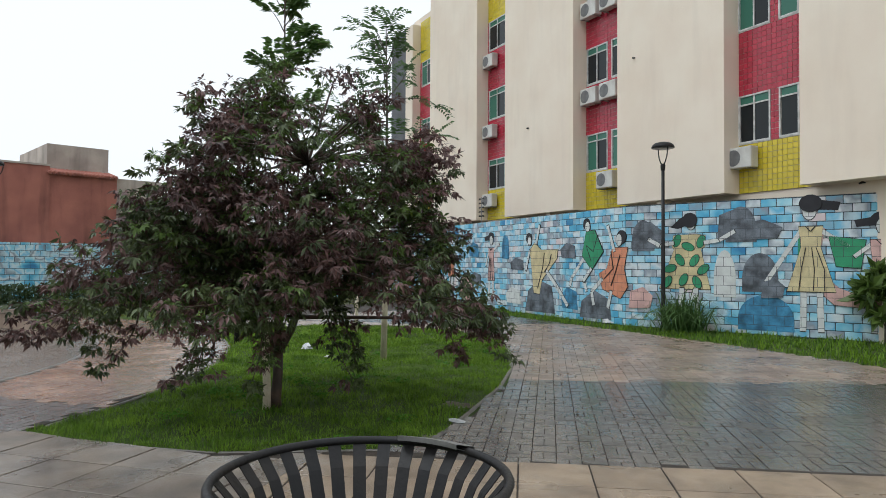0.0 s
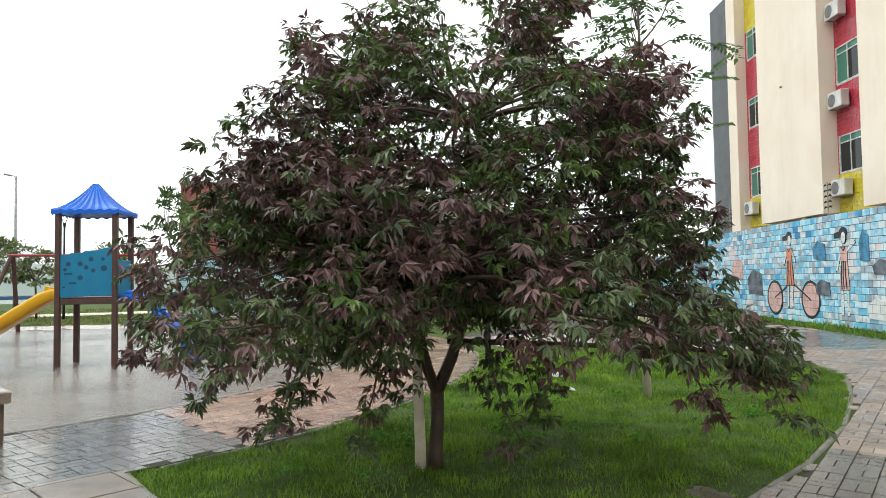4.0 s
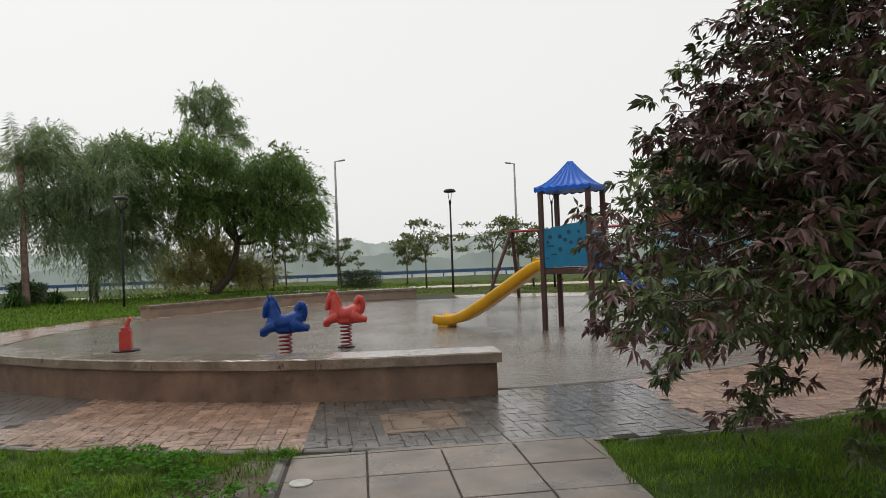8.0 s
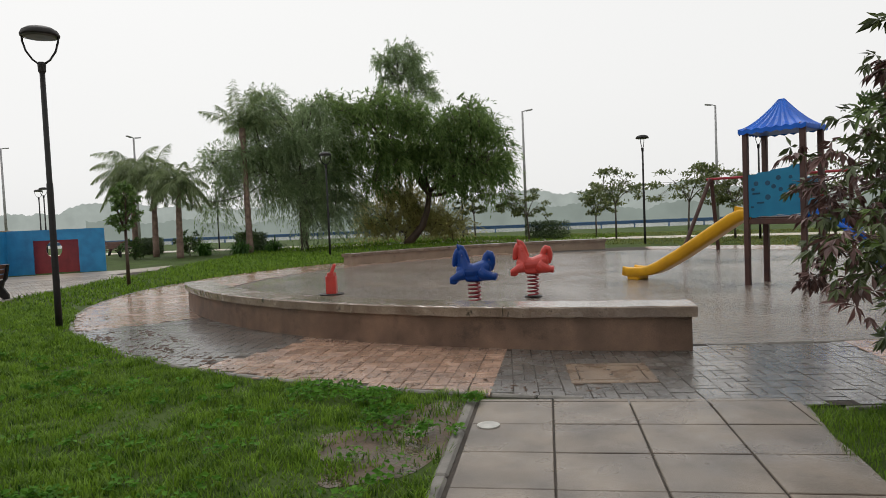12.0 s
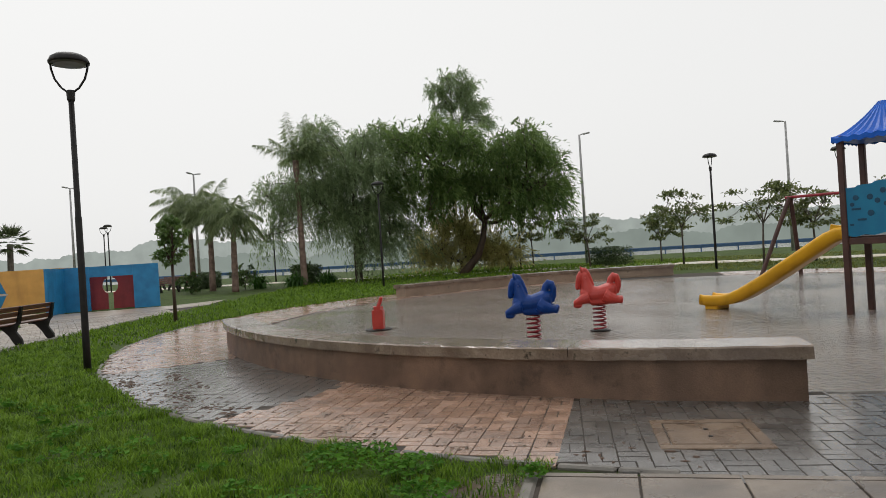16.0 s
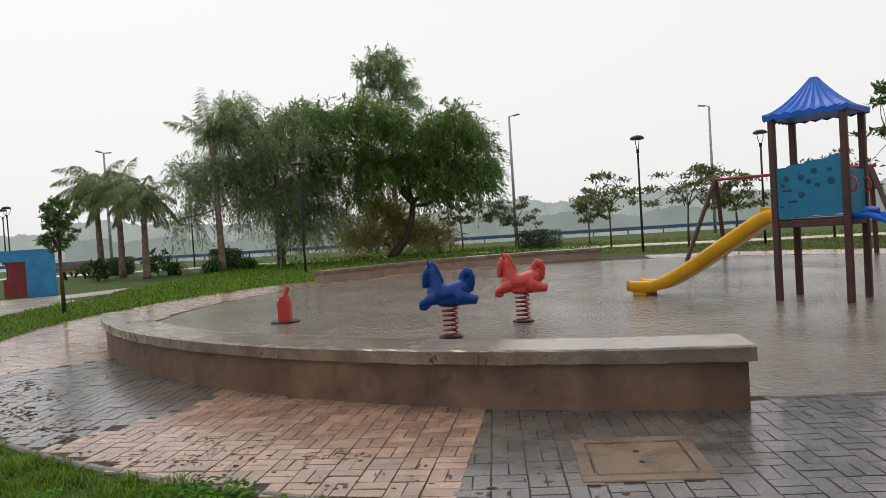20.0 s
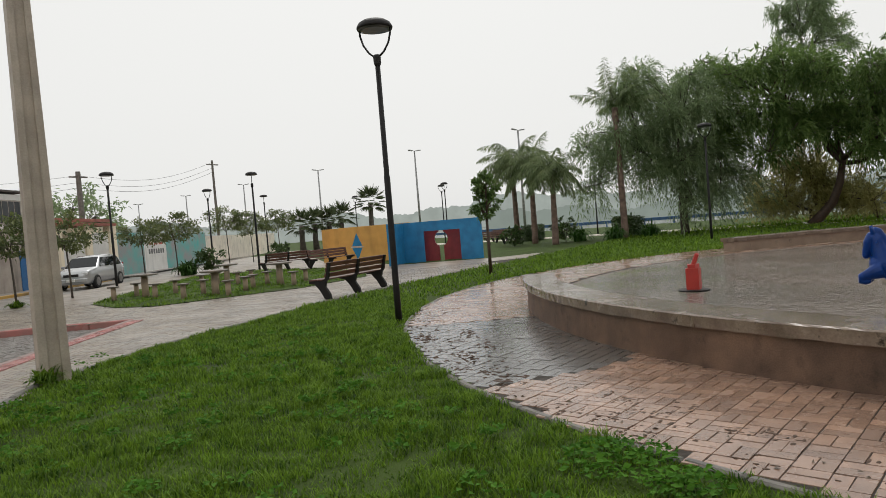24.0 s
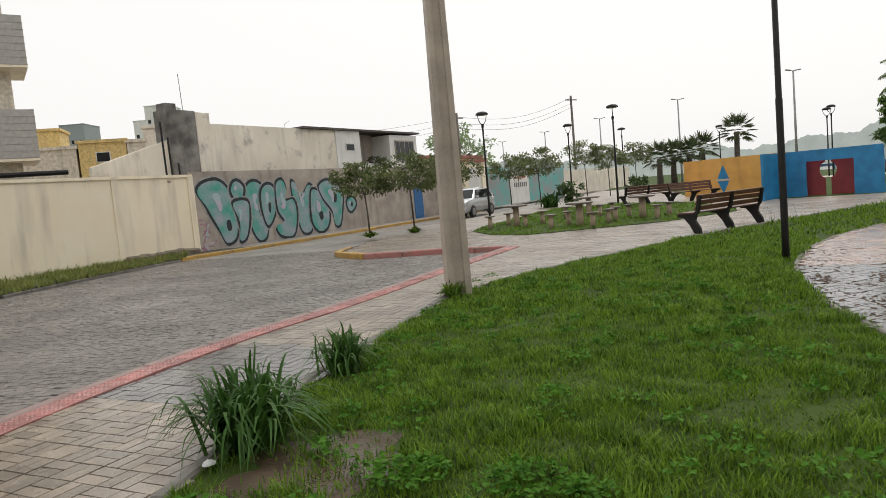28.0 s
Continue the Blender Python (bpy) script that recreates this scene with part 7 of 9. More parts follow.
# ---- the western wall and the red house ----
wall_run("wall_west", (-31.0, 0.6), (-31.0, 12.0), 2.5, -0.25, M_MURAL, "low wall painted with pale blue blocks")
wall_run("wall_north_west", (-31.0, 12.0), (-28.0, 23.8), 2.5, -0.25, M_MURAL, "low wall painted with pale blue blocks")
red = thing("red_house", pose(0, 0, 0), "unplastered red block house with grey roof boxes", "building")
part("wall", Shell().box(-40, 0.65, -0.2, -31.3, 8.6, 5.75), M_BRICKRED, red)
part("wall", Shell().box(-38, 8.602, -0.2, -31.35, 11.3, 5.45), M_BRICKRED, red)
part("roof_box", Shell().box(-37, 8.7, 5.45, -32.2, 11.2, 6.85), M_GREYWALL, red, "grey rendered roof box")
part("annex", Shell().box(-37, 11.302, -0.2, -31.6, 13.4, 5.5), M_GREYWALL, red, "grey rendered annex")
for i in range(18):
    y = 8.55 + i * 0.155 + RNG.normal(0, 0.012)
    part("roof_tile", Shell().tube([(-31.1 + RNG.normal(0, 0.03), y, 5.47), (-32.3, y, 5.75)], 0.075, 6), M_BRICKRED, red)
part("coping", Shell().box(-40, 0.6, 5.75, -31.25, 8.6, 5.83), M_GREYWALL, red)

# dark sprayed loops on the western wall
WW = bpy.data.objects["wall_west"]
for loop_ in (((0.7, 0.55), (0.95, 0.95), (1.3, 0.75), (1.5, 0.5)), ((0.8, 1.1), (1.0, 1.5), (1.5, 1.75), (1.95, 1.55), (1.9, 1.25), (1.6, 1.1), (1.75, 0.85), (2.2, 0.9)), ((2.2, 1.4), (2.5, 1.2), (2.7, 0.85), (2.45, 0.5)), ((2.3, 1.5), (2.6, 1.62), (2.95, 1.6), (3.0, 1.2), (2.7, 1.0)), ((3.1, 0.5), (3.25, 1.1), (3.6, 1.4), (3.9, 1.1), (3.7, 0.6))):
    part("brush_line", Shell().tube([(y - 0.6, -0.25, z) for y, z in loop_], 0.03, 6), INK, WW)

# ---- across the road: walls, houses, car, wires ----
cream = thing("cream_wall", ROADSIDE, "cream rendered boundary wall with coping and piers", "wall", kind="structure")
part("wall_body", Shell().box(-16, 0, -0.25, 7.25, 0.2, 2.8), M_CREAM, cream)
part("coping", Shell().box(-16, -0.06, 2.8, 7.27, 0.26, 2.9), M_CREAM, cream)
for x in (-11.5, -3.8, 4.0, 7.15):
    part("pier", Shell().box(x - 0.13, -0.05, -0.25, x + 0.13, -0.001, 2.8), M_CREAM, cream)
M_FOOT = mat("crumbling_footing", (0.2, 0.16, 0.12), 0.7, bump=0.8, bump_scale=20)
s = Shell()
for i in range(26):
    s.block(0.3, 0.3, 0.25, pose(4.2 + 0.11 * i, -0.12 + RNG.uniform(-0.03, 0.03), 0.05 + RNG.uniform(-0.03, 0.05), RNG.uniform(-8, 8), 0, RNG.uniform(-20, 20)), 0.05)
part("broken_footing", s, M_FOOT, cream)
for x in (-0.5, 6.2):
    part("drain_spout", Shell().tube([(x, 0.02, 2.68), (x, -0.12, 2.66)], 0.05, 6), M_GREYWALL, cream)

graf = thing("graffiti_wall", ROADSIDE, "old grey wall with turquoise bubble lettering", "wall", kind="structure")
part("wall_body", Shell().box(7.27, 0.02, -0.25, 26.4, 0.22, 3.0), M_GREYWALL, graf)
G_TEAL = mat("turquoise_spray", (0.05, 0.34, 0.27), 0.6, second=(0.34, 0.36, 0.42), noise_scale=1.6, vary=0.15)
G_PINK = mat("pink_spray", (0.42, 0.12, 0.24), 0.6, second=(0.3, 0.2, 0.24), noise_scale=2, vary=0.12)
G_INK = mat("black_spray", (0.02, 0.025, 0.03), 0.6)
G_HALO = mat("pale_spray", (0.38, 0.37, 0.37), 0.7)


def loop(pts, n=5):
    """A closed smooth outline through points."""
    out = []
    m_ = len(pts)
    for i in range(m_):
        p0, p1, p2, p3 = (Vector(pts[(i + k - 1) % m_]) for k in range(4))
        for k in range(n):
            t = k / n
            q = 0.5 * ((2 * p1) + (p2 - p0) * t + (2 * p0 - 5 * p1 + 4 * p2 - p3) * t * t + (3 * p1 - p0 - 3 * p2 + p3) * t ** 3)
            out.append((q.x, q.y))
    return out


def grow(q, d):
    c = (sum(p[0] for p in q) / len(q), sum(p[1] for p in q) / len(q))
    return [(x + d * (x - c[0]) / (math.hypot(x - c[0], z - c[1]) + 0.01), z + d * (z - c[1]) / (math.hypot(x - c[0], z - c[1]) + 0.01)) for x, z in q]


def spray(pts, material, k, hole=None):
    q = loop(pts)
    base = 0.004 * (k % 3)
    for d, mt, t in ((0.23, G_HALO, 0.004), (0.16, G_INK, 0.006), (0.03, material, 0.008)):
        part("painted_letter", Shell().prism(grow(q, d), -0.022, -0.018 + t + base, UPRIGHT), mt, graf)
    if hole:
        part("painted_letter", Shell().prism(loop(hole), -0.022, -0.018 + 0.0105 + base, UPRIGHT), G_INK, graf)


# letter shapes as bulging strokes, metres along the wall and up
LETTERS = [([(7.5, 2.15), (7.75, 2.5), (8.5, 2.6), (9.0, 2.2), (9.1, 1.5), (9.3, 0.95), (9.15, 0.35), (8.65, 0.22), (8.35, 0.8), (7.9, 1.6)], [(8.75, 1.0), (8.95, 1.05), (9.0, 0.7), (8.8, 0.65)]),
           ([(9.2, 2.2), (9.35, 2.5), (9.6, 2.52), (9.82, 2.3), (9.7, 1.95), (9.4, 1.9)], None),
           ([(9.2, 1.66), (9.95, 1.72), (10.0, 1.2), (9.75, 0.35), (9.38, 0.25), (9.48, 0.95)], None),
           ([(10.05, 2.3), (10.5, 2.5), (10.9, 2.3), (10.9, 1.95), (10.6, 1.5), (10.7, 1.05), (10.98, 0.75), (10.9, 0.25), (10.5, 0.12), (10.17, 0.6), (9.98, 1.6)], None),
           ([(10.9, 2.1), (11.25, 2.35), (11.6, 2.2), (11.72, 1.7), (11.4, 0.96), (11.05, 0.7), (10.85, 1.35)], [(11.2, 1.55), (11.35, 1.6), (11.32, 1.25), (11.22, 1.2)]),
           ([(11.78, 2.3), (12.2, 2.5), (12.4, 2.0), (12.1, 1.55), (12.75, 1.65), (12.9, 1.0), (12.6, 0.15), (11.85, 0.2), (11.6, 0.6), (12.1, 0.8), (11.8, 1.3)], None),
           ([(12.8, 2.35), (13.1, 2.3), (13.3, 1.6), (13.9, 2.25), (14.25, 1.9), (13.75, 1.35), (13.95, 0.75), (13.8, 0.2), (13.25, 0.25), (12.95, 1.15)], None),
           ([(14.1, 1.9), (14.6, 1.9), (15.15, 1.2), (15.2, 0.6), (14.9, 0.2), (14.4, 0.15), (14.02, 0.65)], [(14.5, 0.9), (14.75, 1.0), (14.8, 0.7), (14.6, 0.6)]),
           ([(14.7, 2.15), (15.3, 2.4), (16.1, 2.15), (16.4, 1.65), (16.3, 1.15), (16.05, 0.35), (15.65, 0.35), (15.5, 1.05), (14.95, 1.6)], [(15.65, 1.75), (15.95, 1.75), (15.9, 1.4), (15.7, 1.4)]),
           ([(16.8, 1.35), (17.2, 1.5), (17.45, 1.2), (17.1, 0.9), (16.85, 1.0)], [(17.05, 1.28), (17.2, 1.3), (17.2, 1.1), (17.05, 1.1)])]
G_LILAC = mat("lilac_spray", (0.5, 0.4, 0.5), 0.6, second=(0.3, 0.5, 0.5), noise_scale=1.6, vary=0.15)
for k, (o, h) in enumerate(LETTERS):
    spray(o, G_TEAL, k, h)
    xs, zs = [p[0] for p in o], [p[1] for p in o]
    mx, mz = sum(xs) / len(xs), sum(zs) / len(zs)
    gleam = [(mx + (x - mx) * 0.26 - 0.1, mz + (z - mz) * 0.3 + 0.3 * (max(zs) - mz)) for x, z in o]
    part("painted_letter", Shell().prism(loop(gleam), -0.022, 0.0016 + 0.004 * (k % 3), UPRIGHT), G_LILAC, graf)
for i in range(34):
    x, z = RNG.uniform(7.35, 8.25), RNG.uniform(0.05, 1.35)
    if x > 7.55 + 0.5 * (1.35 - z):
        continue
    g, w = RNG.uniform(-1.3, 1.3), RNG.uniform(0.12, 0.3)
    dx, dz, nx, nz_ = w * math.cos(g), w * math.sin(g), -0.025 * math.sin(g), 0.025 * math.cos(g)
    part("painted_letter", Shell().prism([(x + nx, z + nz_), (x - nx, z - nz_), (x + dx - nx, z + dz - nz_), (x + dx + nx, z + dz + nz_)], -0.022, -0.014 + 0.0004 * (i % 7), UPRIGHT), G_PINK if i % 3 else G_LILAC, graf)
M_DOORBLUE = mat("blue_door", (0.02, 0.14, 0.36), 0.5, vary=0.08)
part("door", Shell().box(23.2, -0.02, -0.1, 24.15, 0.018, 1.95), M_DOORBLUE, graf, "blue painted door")

M_WHITEHOUSE = mat("white_render", (0.8, 0.79, 0.76), 0.65, second=(0.7, 0.69, 0.66), noise_scale=1, stain=0.2, bump=0.2)
M_ROOFEDGE = mat("dark_roof_edge", (0.1, 0.085, 0.075), 0.7)
M_STAIN = mat("black_mould_render", (0.3, 0.28, 0.26), 0.8, second=(0.09, 0.085, 0.08), noise_scale=1.6, stain=0.5, bump=0.4)
house = thing("white_house", ROADSIDE, "long weathered white house above the graffiti wall", "building")
Y1 = 1.0
part("wall", Shell().box(9.3, Y1, 0, 17.6, 2.4, 5.0), M_OLDWHITE, house, "rain-stained white side wall")
part("stair_block", Shell().box(7.3, Y1 - 0.1, 0, 8.6, 1.7, 5.45), M_STAIN, house, "black-stained stair block")
part("stair_block", Shell().box(8.602, Y1 - 0.12, 2.0, 9.298, 1.7, 5.4), M_OLDWHITE, house)
part("tank_box", Shell().box(7.3, Y1, 5.45, 7.8, 1.5, 5.7), M_STAIN, house)
part("roof_edge", Shell().box(15.0, Y1 - 0.2, 5.0, 25.8, 3.0, 5.1), M_ROOFEDGE, house, "dark eaves edge")
part("wall", Shell().box(17.602, Y1 - 0.05, 0, 19.7, 2.9, 5.0), M_WHITEHOUSE, house, "clean white wall")
part("wall", Shell().box(19.702, Y1 + 1.2, 0, 22.6, 2.9, 5.0), M_GREYWALL, house)
part("wall", Shell().box(22.602, Y1 - 0.05, 0, 25.6, 2.9, 4.9), M_WHITEHOUSE, house)
part("balcony_wall", Shell().box(19.702, Y1, 0, 22.6, Y1 + 0.15, 3.3), M_WHITEHOUSE, house)
w_ = part("window", Shell().box(18.35, Y1 - 0.1, 3.95, 19.1, Y1 - 0.052, 4.35), M_ALU, house)
part("pane", Shell().box(18.4, Y1 - 0.11, 4.0, 19.05, Y1 - 0.102, 4.3), M_PANE, w_)
w_ = part("window", Shell().box(23.1, Y1 - 0.1, 3.35, 25.2, Y1 - 0.052, 4.6), M_GREYWALL, house)
for i in range(4):
    part("pane", Shell().box(23.16 + 0.5 * i, Y1 - 0.11, 3.42, 23.6 + 0.5 * i, Y1 - 0.102, 4.53), M_PANE, w_)
part("sloping_wall", Shell().prism([(4.0, 2.8), (7.295, 2.8), (7.295, 4.3), (4.0, 3.3)], -1.2, -1.05, UPRIGHT), M_OLDWHITE, house, "sloping stained garden wall")
part("antenna", Shell().tube([(8.3, 1.2, 5.4), (8.25, 1.2, 6.9)], 0.015, 5), M_GALV, house)
part("antenna", Shell().tube([(16.2, 3, 5.1), (16.2, 3, 5.5), (16.6, 3, 5.7)], 0.012, 5), M_GALV, house)
round_tree("balcony_plant", along(21.2, 1.0).x, along(21.2, 1.0).y, 3.6, 0.8, "dark creeper on the balcony wall", M_DARKLEAF, 0.8, 20, 26, 0.16, 0.03)
for x, h in ((6.3, 3.6), (6.55, 2.6), (6.9, 0.9)):
    p = along(x, 0.15)
    solid("iron_post", Shell().tube([(p.x, p.y, 2.85), (p.x + 0.02, p.y, 2.85 + h * 0.55)], 0.035, 6), M_BLACK, "rusty dark iron post on the wall", "post")

row = thing("roadside_wall", ROADSIDE, "row of painted garden walls and gates", "wall", kind="structure")
M_TEALMURAL = mat("turquoise_mural", (0.1, 0.45, 0.42), 0.6, second=(0.32, 0.3, 0.3), noise_scale=0.9, vary=0.2)
part("gate_pier", Shell().box(26.45, -0.1, -0.2, 27.0, 0.3, 3.0), M_CREAM, row)
part("gate", Shell().box(27.002, 0.02, -0.1, 29.5, 0.1, 2.5), M_WHITEHOUSE, row, "white gate")
part("gate_pier", Shell().box(29.502, -0.1, -0.2, 30.2, 0.3, 3.2), M_CREAM, row)
part("gate", Shell().box(30.202, 0.02, -0.1, 32.4, 0.1, 2.8), M_WHITEHOUSE, row, "white gate")
part("gate_roof", Shell().box(26.4, -0.3, 3.2, 33.0, 1.5, 3.35), M_BRICKRED, row)
part("gate_pier", Shell().box(32.402, -0.1, -0.2, 33.3, 0.3, 3.2), M_CREAM, row)
part("painted_wall", Shell().box(33.302, 0, -0.2, 37.4, 0.2, 2.75), M_TEALMURAL, row, "turquoise painted wall")
part("white_panel", Shell().box(37.402, -0.01, -0.2, 41.2, 0.2, 2.45), M_WHITEHOUSE, row, "white panel with a row of dark bars")
for i in range(7):
    part("text_bar", Shell().box(38.1 + 0.4 * i, -0.018, 1.2, 38.36 + 0.4 * i, -0.011, 1.55), M_GRILLE, row)
for i in range(3):
    part("text_bar", Shell().box(38.3 + 0.8 * i, -0.018, 1.85, 38.9 + 0.8 * i, -0.011, 2.0), M_REDP, row)
part("painted_wall", Shell().box(41.202, 0, -0.2, 50.0, 0.2, 2.65), M_TEALMURAL, row, "turquoise painted wall")
part("wall_body", Shell().box(50.002, 0, -0.2, 75, 0.2, 2.3), M_OLDWHITE, row)
low = thing("low_house", ROADSIDE, "low cream house behind the gates", "building")
part("wall", Shell().box(27, 2.0, 0, 36, 9, 3.6), M_CREAM, low)
part("roof", Shell().prism([(26.6, 1.6), (36.4, 1.6), (36.4, 9.4), (26.6, 9.4)], 3.6, 3.8), M_BRICKRED, low)

# silver car by the kerb
M_SILVER = mat("silver_car_paint", (0.52, 0.53, 0.54), 0.22, metal=0.5, vary=0.02, bump=0.0, coat=0.6)
M_TYRE = mat("tyre_rubber", (0.015, 0.015, 0.015), 0.7)
M_LENS = glass("headlamp_lens", (0.5, 0.5, 0.5), 0.1)
M_TAILRED = mat("tail_light", (0.35, 0.01, 0.01), 0.2)
car = thing("parked_car", pose(1.75, -36.2, -0.13, 0, 0, 73), "parked silver five-door car with dark windows", "car")
s = Shell()
STATIONS = ((2.12, 0.62, 0.6), (2.1, 0.74, 0.7), (2.02, 0.86, 0.78), (1.8, 0.94, 0.83), (1.08, 1.04, 0.86), (0.75, 1.28, 0.86), (0.42, 1.5, 0.86), (0.1, 1.59, 0.86), (-0.9, 1.61, 0.86), (-1.55, 1.53, 0.86), (-1.9, 1.2, 0.84), (-2.03, 0.96, 0.81), (-2.08, 0.6, 0.74))
for x, roof, w in STATIONS:
    belt = min(roof - 0.06, 0.99)
    wt = w - 0.25 * max(0.0, roof - 1.0) / 0.6
    low = min(0.45, roof - 0.2)
    half = [(w * 0.9, 0.27), (w, low), (w, belt - 0.05), (w * 0.985, belt), (wt, roof - 0.045), (wt * 0.82, roof)]
    s.v += [(x, -y, z) for y, z in half] + [(x, y, z) for y, z in half[::-1]]
n_ = len(STATIONS)
for i in range(n_ - 1):
    for j in range(12):
        a, b = i * 12 + j, i * 12 + (j + 1) % 12
        s.f.append((a, b, b + 12, a + 12))
s.f += [tuple(range(12))[::-1], tuple((n_ - 1) * 12 + j for j in range(12))]
part("body", s, M_SILVER, car, smooth=True)


def pane_of(name, q, back):
    """A thin pane on four corners, with a little depth along back."""
    q2 = [tuple(a + b for a, b in zip(p, back)) for p in q]
    part(name, Shell().add(list(q) + q2, [(0, 1, 2, 3), (7, 6, 5, 4), (0, 4, 5, 1), (1, 5, 6, 2), (2, 6, 7, 3), (3, 7, 4, 0)]), M_PANE, car)


pane_of("windscreen", [(1.08, -0.72, 1.07), (1.08, 0.72, 1.07), (0.47, 0.6, 1.5), (0.47, -0.6, 1.5)], (-0.03, 0, -0.03))
pane_of("rear_window", [(-1.92, -0.64, 1.22), (-1.92, 0.64, 1.22), (-1.62, 0.56, 1.5), (-1.62, -0.56, 1.5)], (0.04, 0, -0.02))
for g in (-1, 1):
    for x0, x1, x2, x3 in ((0.9, 0.42, -0.2, -0.2), (-0.28, -0.28, -0.9, -1.0), (-1.08, -0.98, -1.45, -1.65)):
        pane_of("side_window", [(x0, 0.85 * g, 1.04), (x1, 0.7 * g, 1.47), (x2, 0.7 * g, 1.47), (x3, 0.85 * g, 1.04)], (0, -0.03 * g, 0))
    for x in (1.3, -1.32):
        wh = part("wheel", Shell().lathe([(0.2, -0.09), (0.31, -0.1), (0.33, -0.06), (0.33, 0.06), (0.31, 0.1), (0.2, 0.09)], 24, pose(x, 0.8 * g, 0.33, 90)), M_TYRE, car)
        part("rim", Shell().lathe([(0.21, -0.102), (0.19, -0.08), (0.06, -0.105), (0.06, 0.105), (0.19, 0.08), (0.21, 0.102)], 20, pose(x, 0.8 * g, 0.33, 90)), M_STEEL, wh)
    part("headlamp", Shell().block(0.2, 0.32, 0.14, pose(1.99, 0.6 * g, 0.76, 0, 10, -14 * g), 0.05), M_LENS, car)
    part("mirror", Shell().block(0.1, 0.18, 0.13, pose(0.8, 0.94 * g, 1.08), 0.03), M_SILVER, car)
    part("tail_lamp", Shell().block(0.08, 0.14, 0.32, pose(-2.0, 0.73 * g, 0.95), 0.02), M_TAILRED, car)
part("grille", Shell().block(0.05, 0.7, 0.12, pose(2.11, 0, 0.7), 0.02), M_BLACK, car)
part("bumper", Shell().block(0.16, 1.5, 0.2, pose(2.08, 0, 0.45), 0.06), M_SILVER, car)
part("number_plate", Shell().block(0.02, 0.4, 0.12, pose(2.17, 0, 0.47), 0.004), M_WHITE, car)

# poles and wires along the road
wood = mat("old_pole", (0.2, 0.18, 0.16), 0.7, bump=0.4)
for x, y, h, r in ((-5.6, -66, 9.4, 0.14), (4.2, -54, 7.6, 0.24)):
    up = thing("wire_pole", pose(x, y, 0), "grey roadside wire pole", "pole", "wire poles")
    part("shaft", Shell().tube([(0, 0, -0.1), (0, 0, h)], [r, r * 0.7], 8), wood, up)
    part("crossarm", Shell().block(1.4, 0.1, 0.1, pose(0, 0, h - 0.4, 0, 0, 40), 0.01), wood, up)
for k, z in enumerate((0.0, -0.5, -0.9)):
    a, b = Vector((4.2, -54, 7.3 + z)), Vector((-5.6, -66, 9.2 + z))
    pts = [a.lerp(b, i / 14) - Vector((0, 0, 0.9 * math.sin(math.pi * i / 14))) for i in range(15)]
    solid("overhead_wire", Shell().tube(pts, 0.012, 4), M_BLACK, "black overhead wire between poles", "wire")
    a2 = Vector((22, -40, 7.0 + z))
    pts = [a2.lerp(a, i / 14) - Vector((0, 0, 0.9 * math.sin(math.pi * i / 14))) for i in range(15)]
    solid("overhead_wire", Shell().tube(pts, 0.01, 4), M_BLACK, "black overhead wire above the gardens", "wire")

# ---- houses behind the cream wall ----
M_OCHRE = mat("ochre_render", (0.8, 0.58, 0.24), 0.7, stain=0.25)
M_CREAM2 = mat("pale_cream_render", (0.78, 0.7, 0.58), 0.7, stain=0.3)


def far_block(name, x0, y0, ang, w, d, h, material, label, rows=(), win_w=0.7, win_h=0.9, roof=0.2):
    """A house with its front's middle at x0, y0; rows: heights of its window rows."""
    top = thing(name, pose(x0, y0, 0, 0, 0, ang), label, "building")
    part("wall", Shell().box(-w / 2, 0, -0.2, w / 2, d, h), material, top)
    part("roof", Shell().box(-w / 2 - 0.12, -0.12, h, w / 2 + 0.12, d + 0.12, h + roof), material, top)
    for z in rows:
        k = max(1, int(w / (win_w * 2.2)))
        for i in range(k):
            x = -w / 2 + w * (i + 0.5) / k
            wn_ = part("window", Shell().box(x - win_w / 2, -0.05, z, x + win_w / 2, -0.002, z + win_h), M_ALU, top)
            part("pane", Shell().box(x - win_w / 2 + 0.06, -0.06, z + 0.06, x + win_w / 2 - 0.06, -0.051, z + win_h - 0.06), M_PANE, wn_)
    return top


def back_row(s):
    return 13 + 0.905 * s, -46 + 0.426 * s


def far_row(s):
    return 60 + 0.978 * s, -195 + 0.21 * s


far_block("ochre_house", *back_row(14.5), 205.2, 2.9, 5, 6.6, M_OCHRE, "ochre yellow house behind the cream wall", (5.3,), win_w=0.9, win_h=0.7)
far_block("cream_house", *back_row(18.6), 205.2, 5.0, 5, 6.3, M_CREAM2, "pale cream house with a low roof")
far_block("cream_house", *back_row(12.4), 205.2, 1.2, 4, 6.5, M_CREAM2, "pale cream house with a low roof", (5.5,), win_w=0.4, win_h=0.3)
far_block("grey_roof_house", *back_row(10.9), 205.2, 2.0, 1.6, 7.35, M_OLDWHITE, "grey stained roof box")
far_block("ochre_house", 33.5, -43.5, 205.2, 2.6, 3, 8.3, M_OCHRE, "ochre roof block of a far house")
far_block("white_tower", *far_row(48.0), 190, 7, 10, 33, M_WHITEHOUSE, "far white tower block", (8, 12, 16, 20, 24, 28), win_w=0.9, win_h=1.2)
far_block("white_tower", *far_row(53.0), 190, 4, 10, 29, M_WHITEHOUSE, "far white tower block", (8, 12, 16, 20, 24), win_w=0.9, win_h=1.2)
far_block("grey_tower", *far_row(72.5), 190, 7, 10, 29.5, mat("grey_green_render", (0.36, 0.4, 0.4), 0.7), "far grey tower block", (8, 12, 16, 20, 24), win_w=0.9, win_h=1.2)
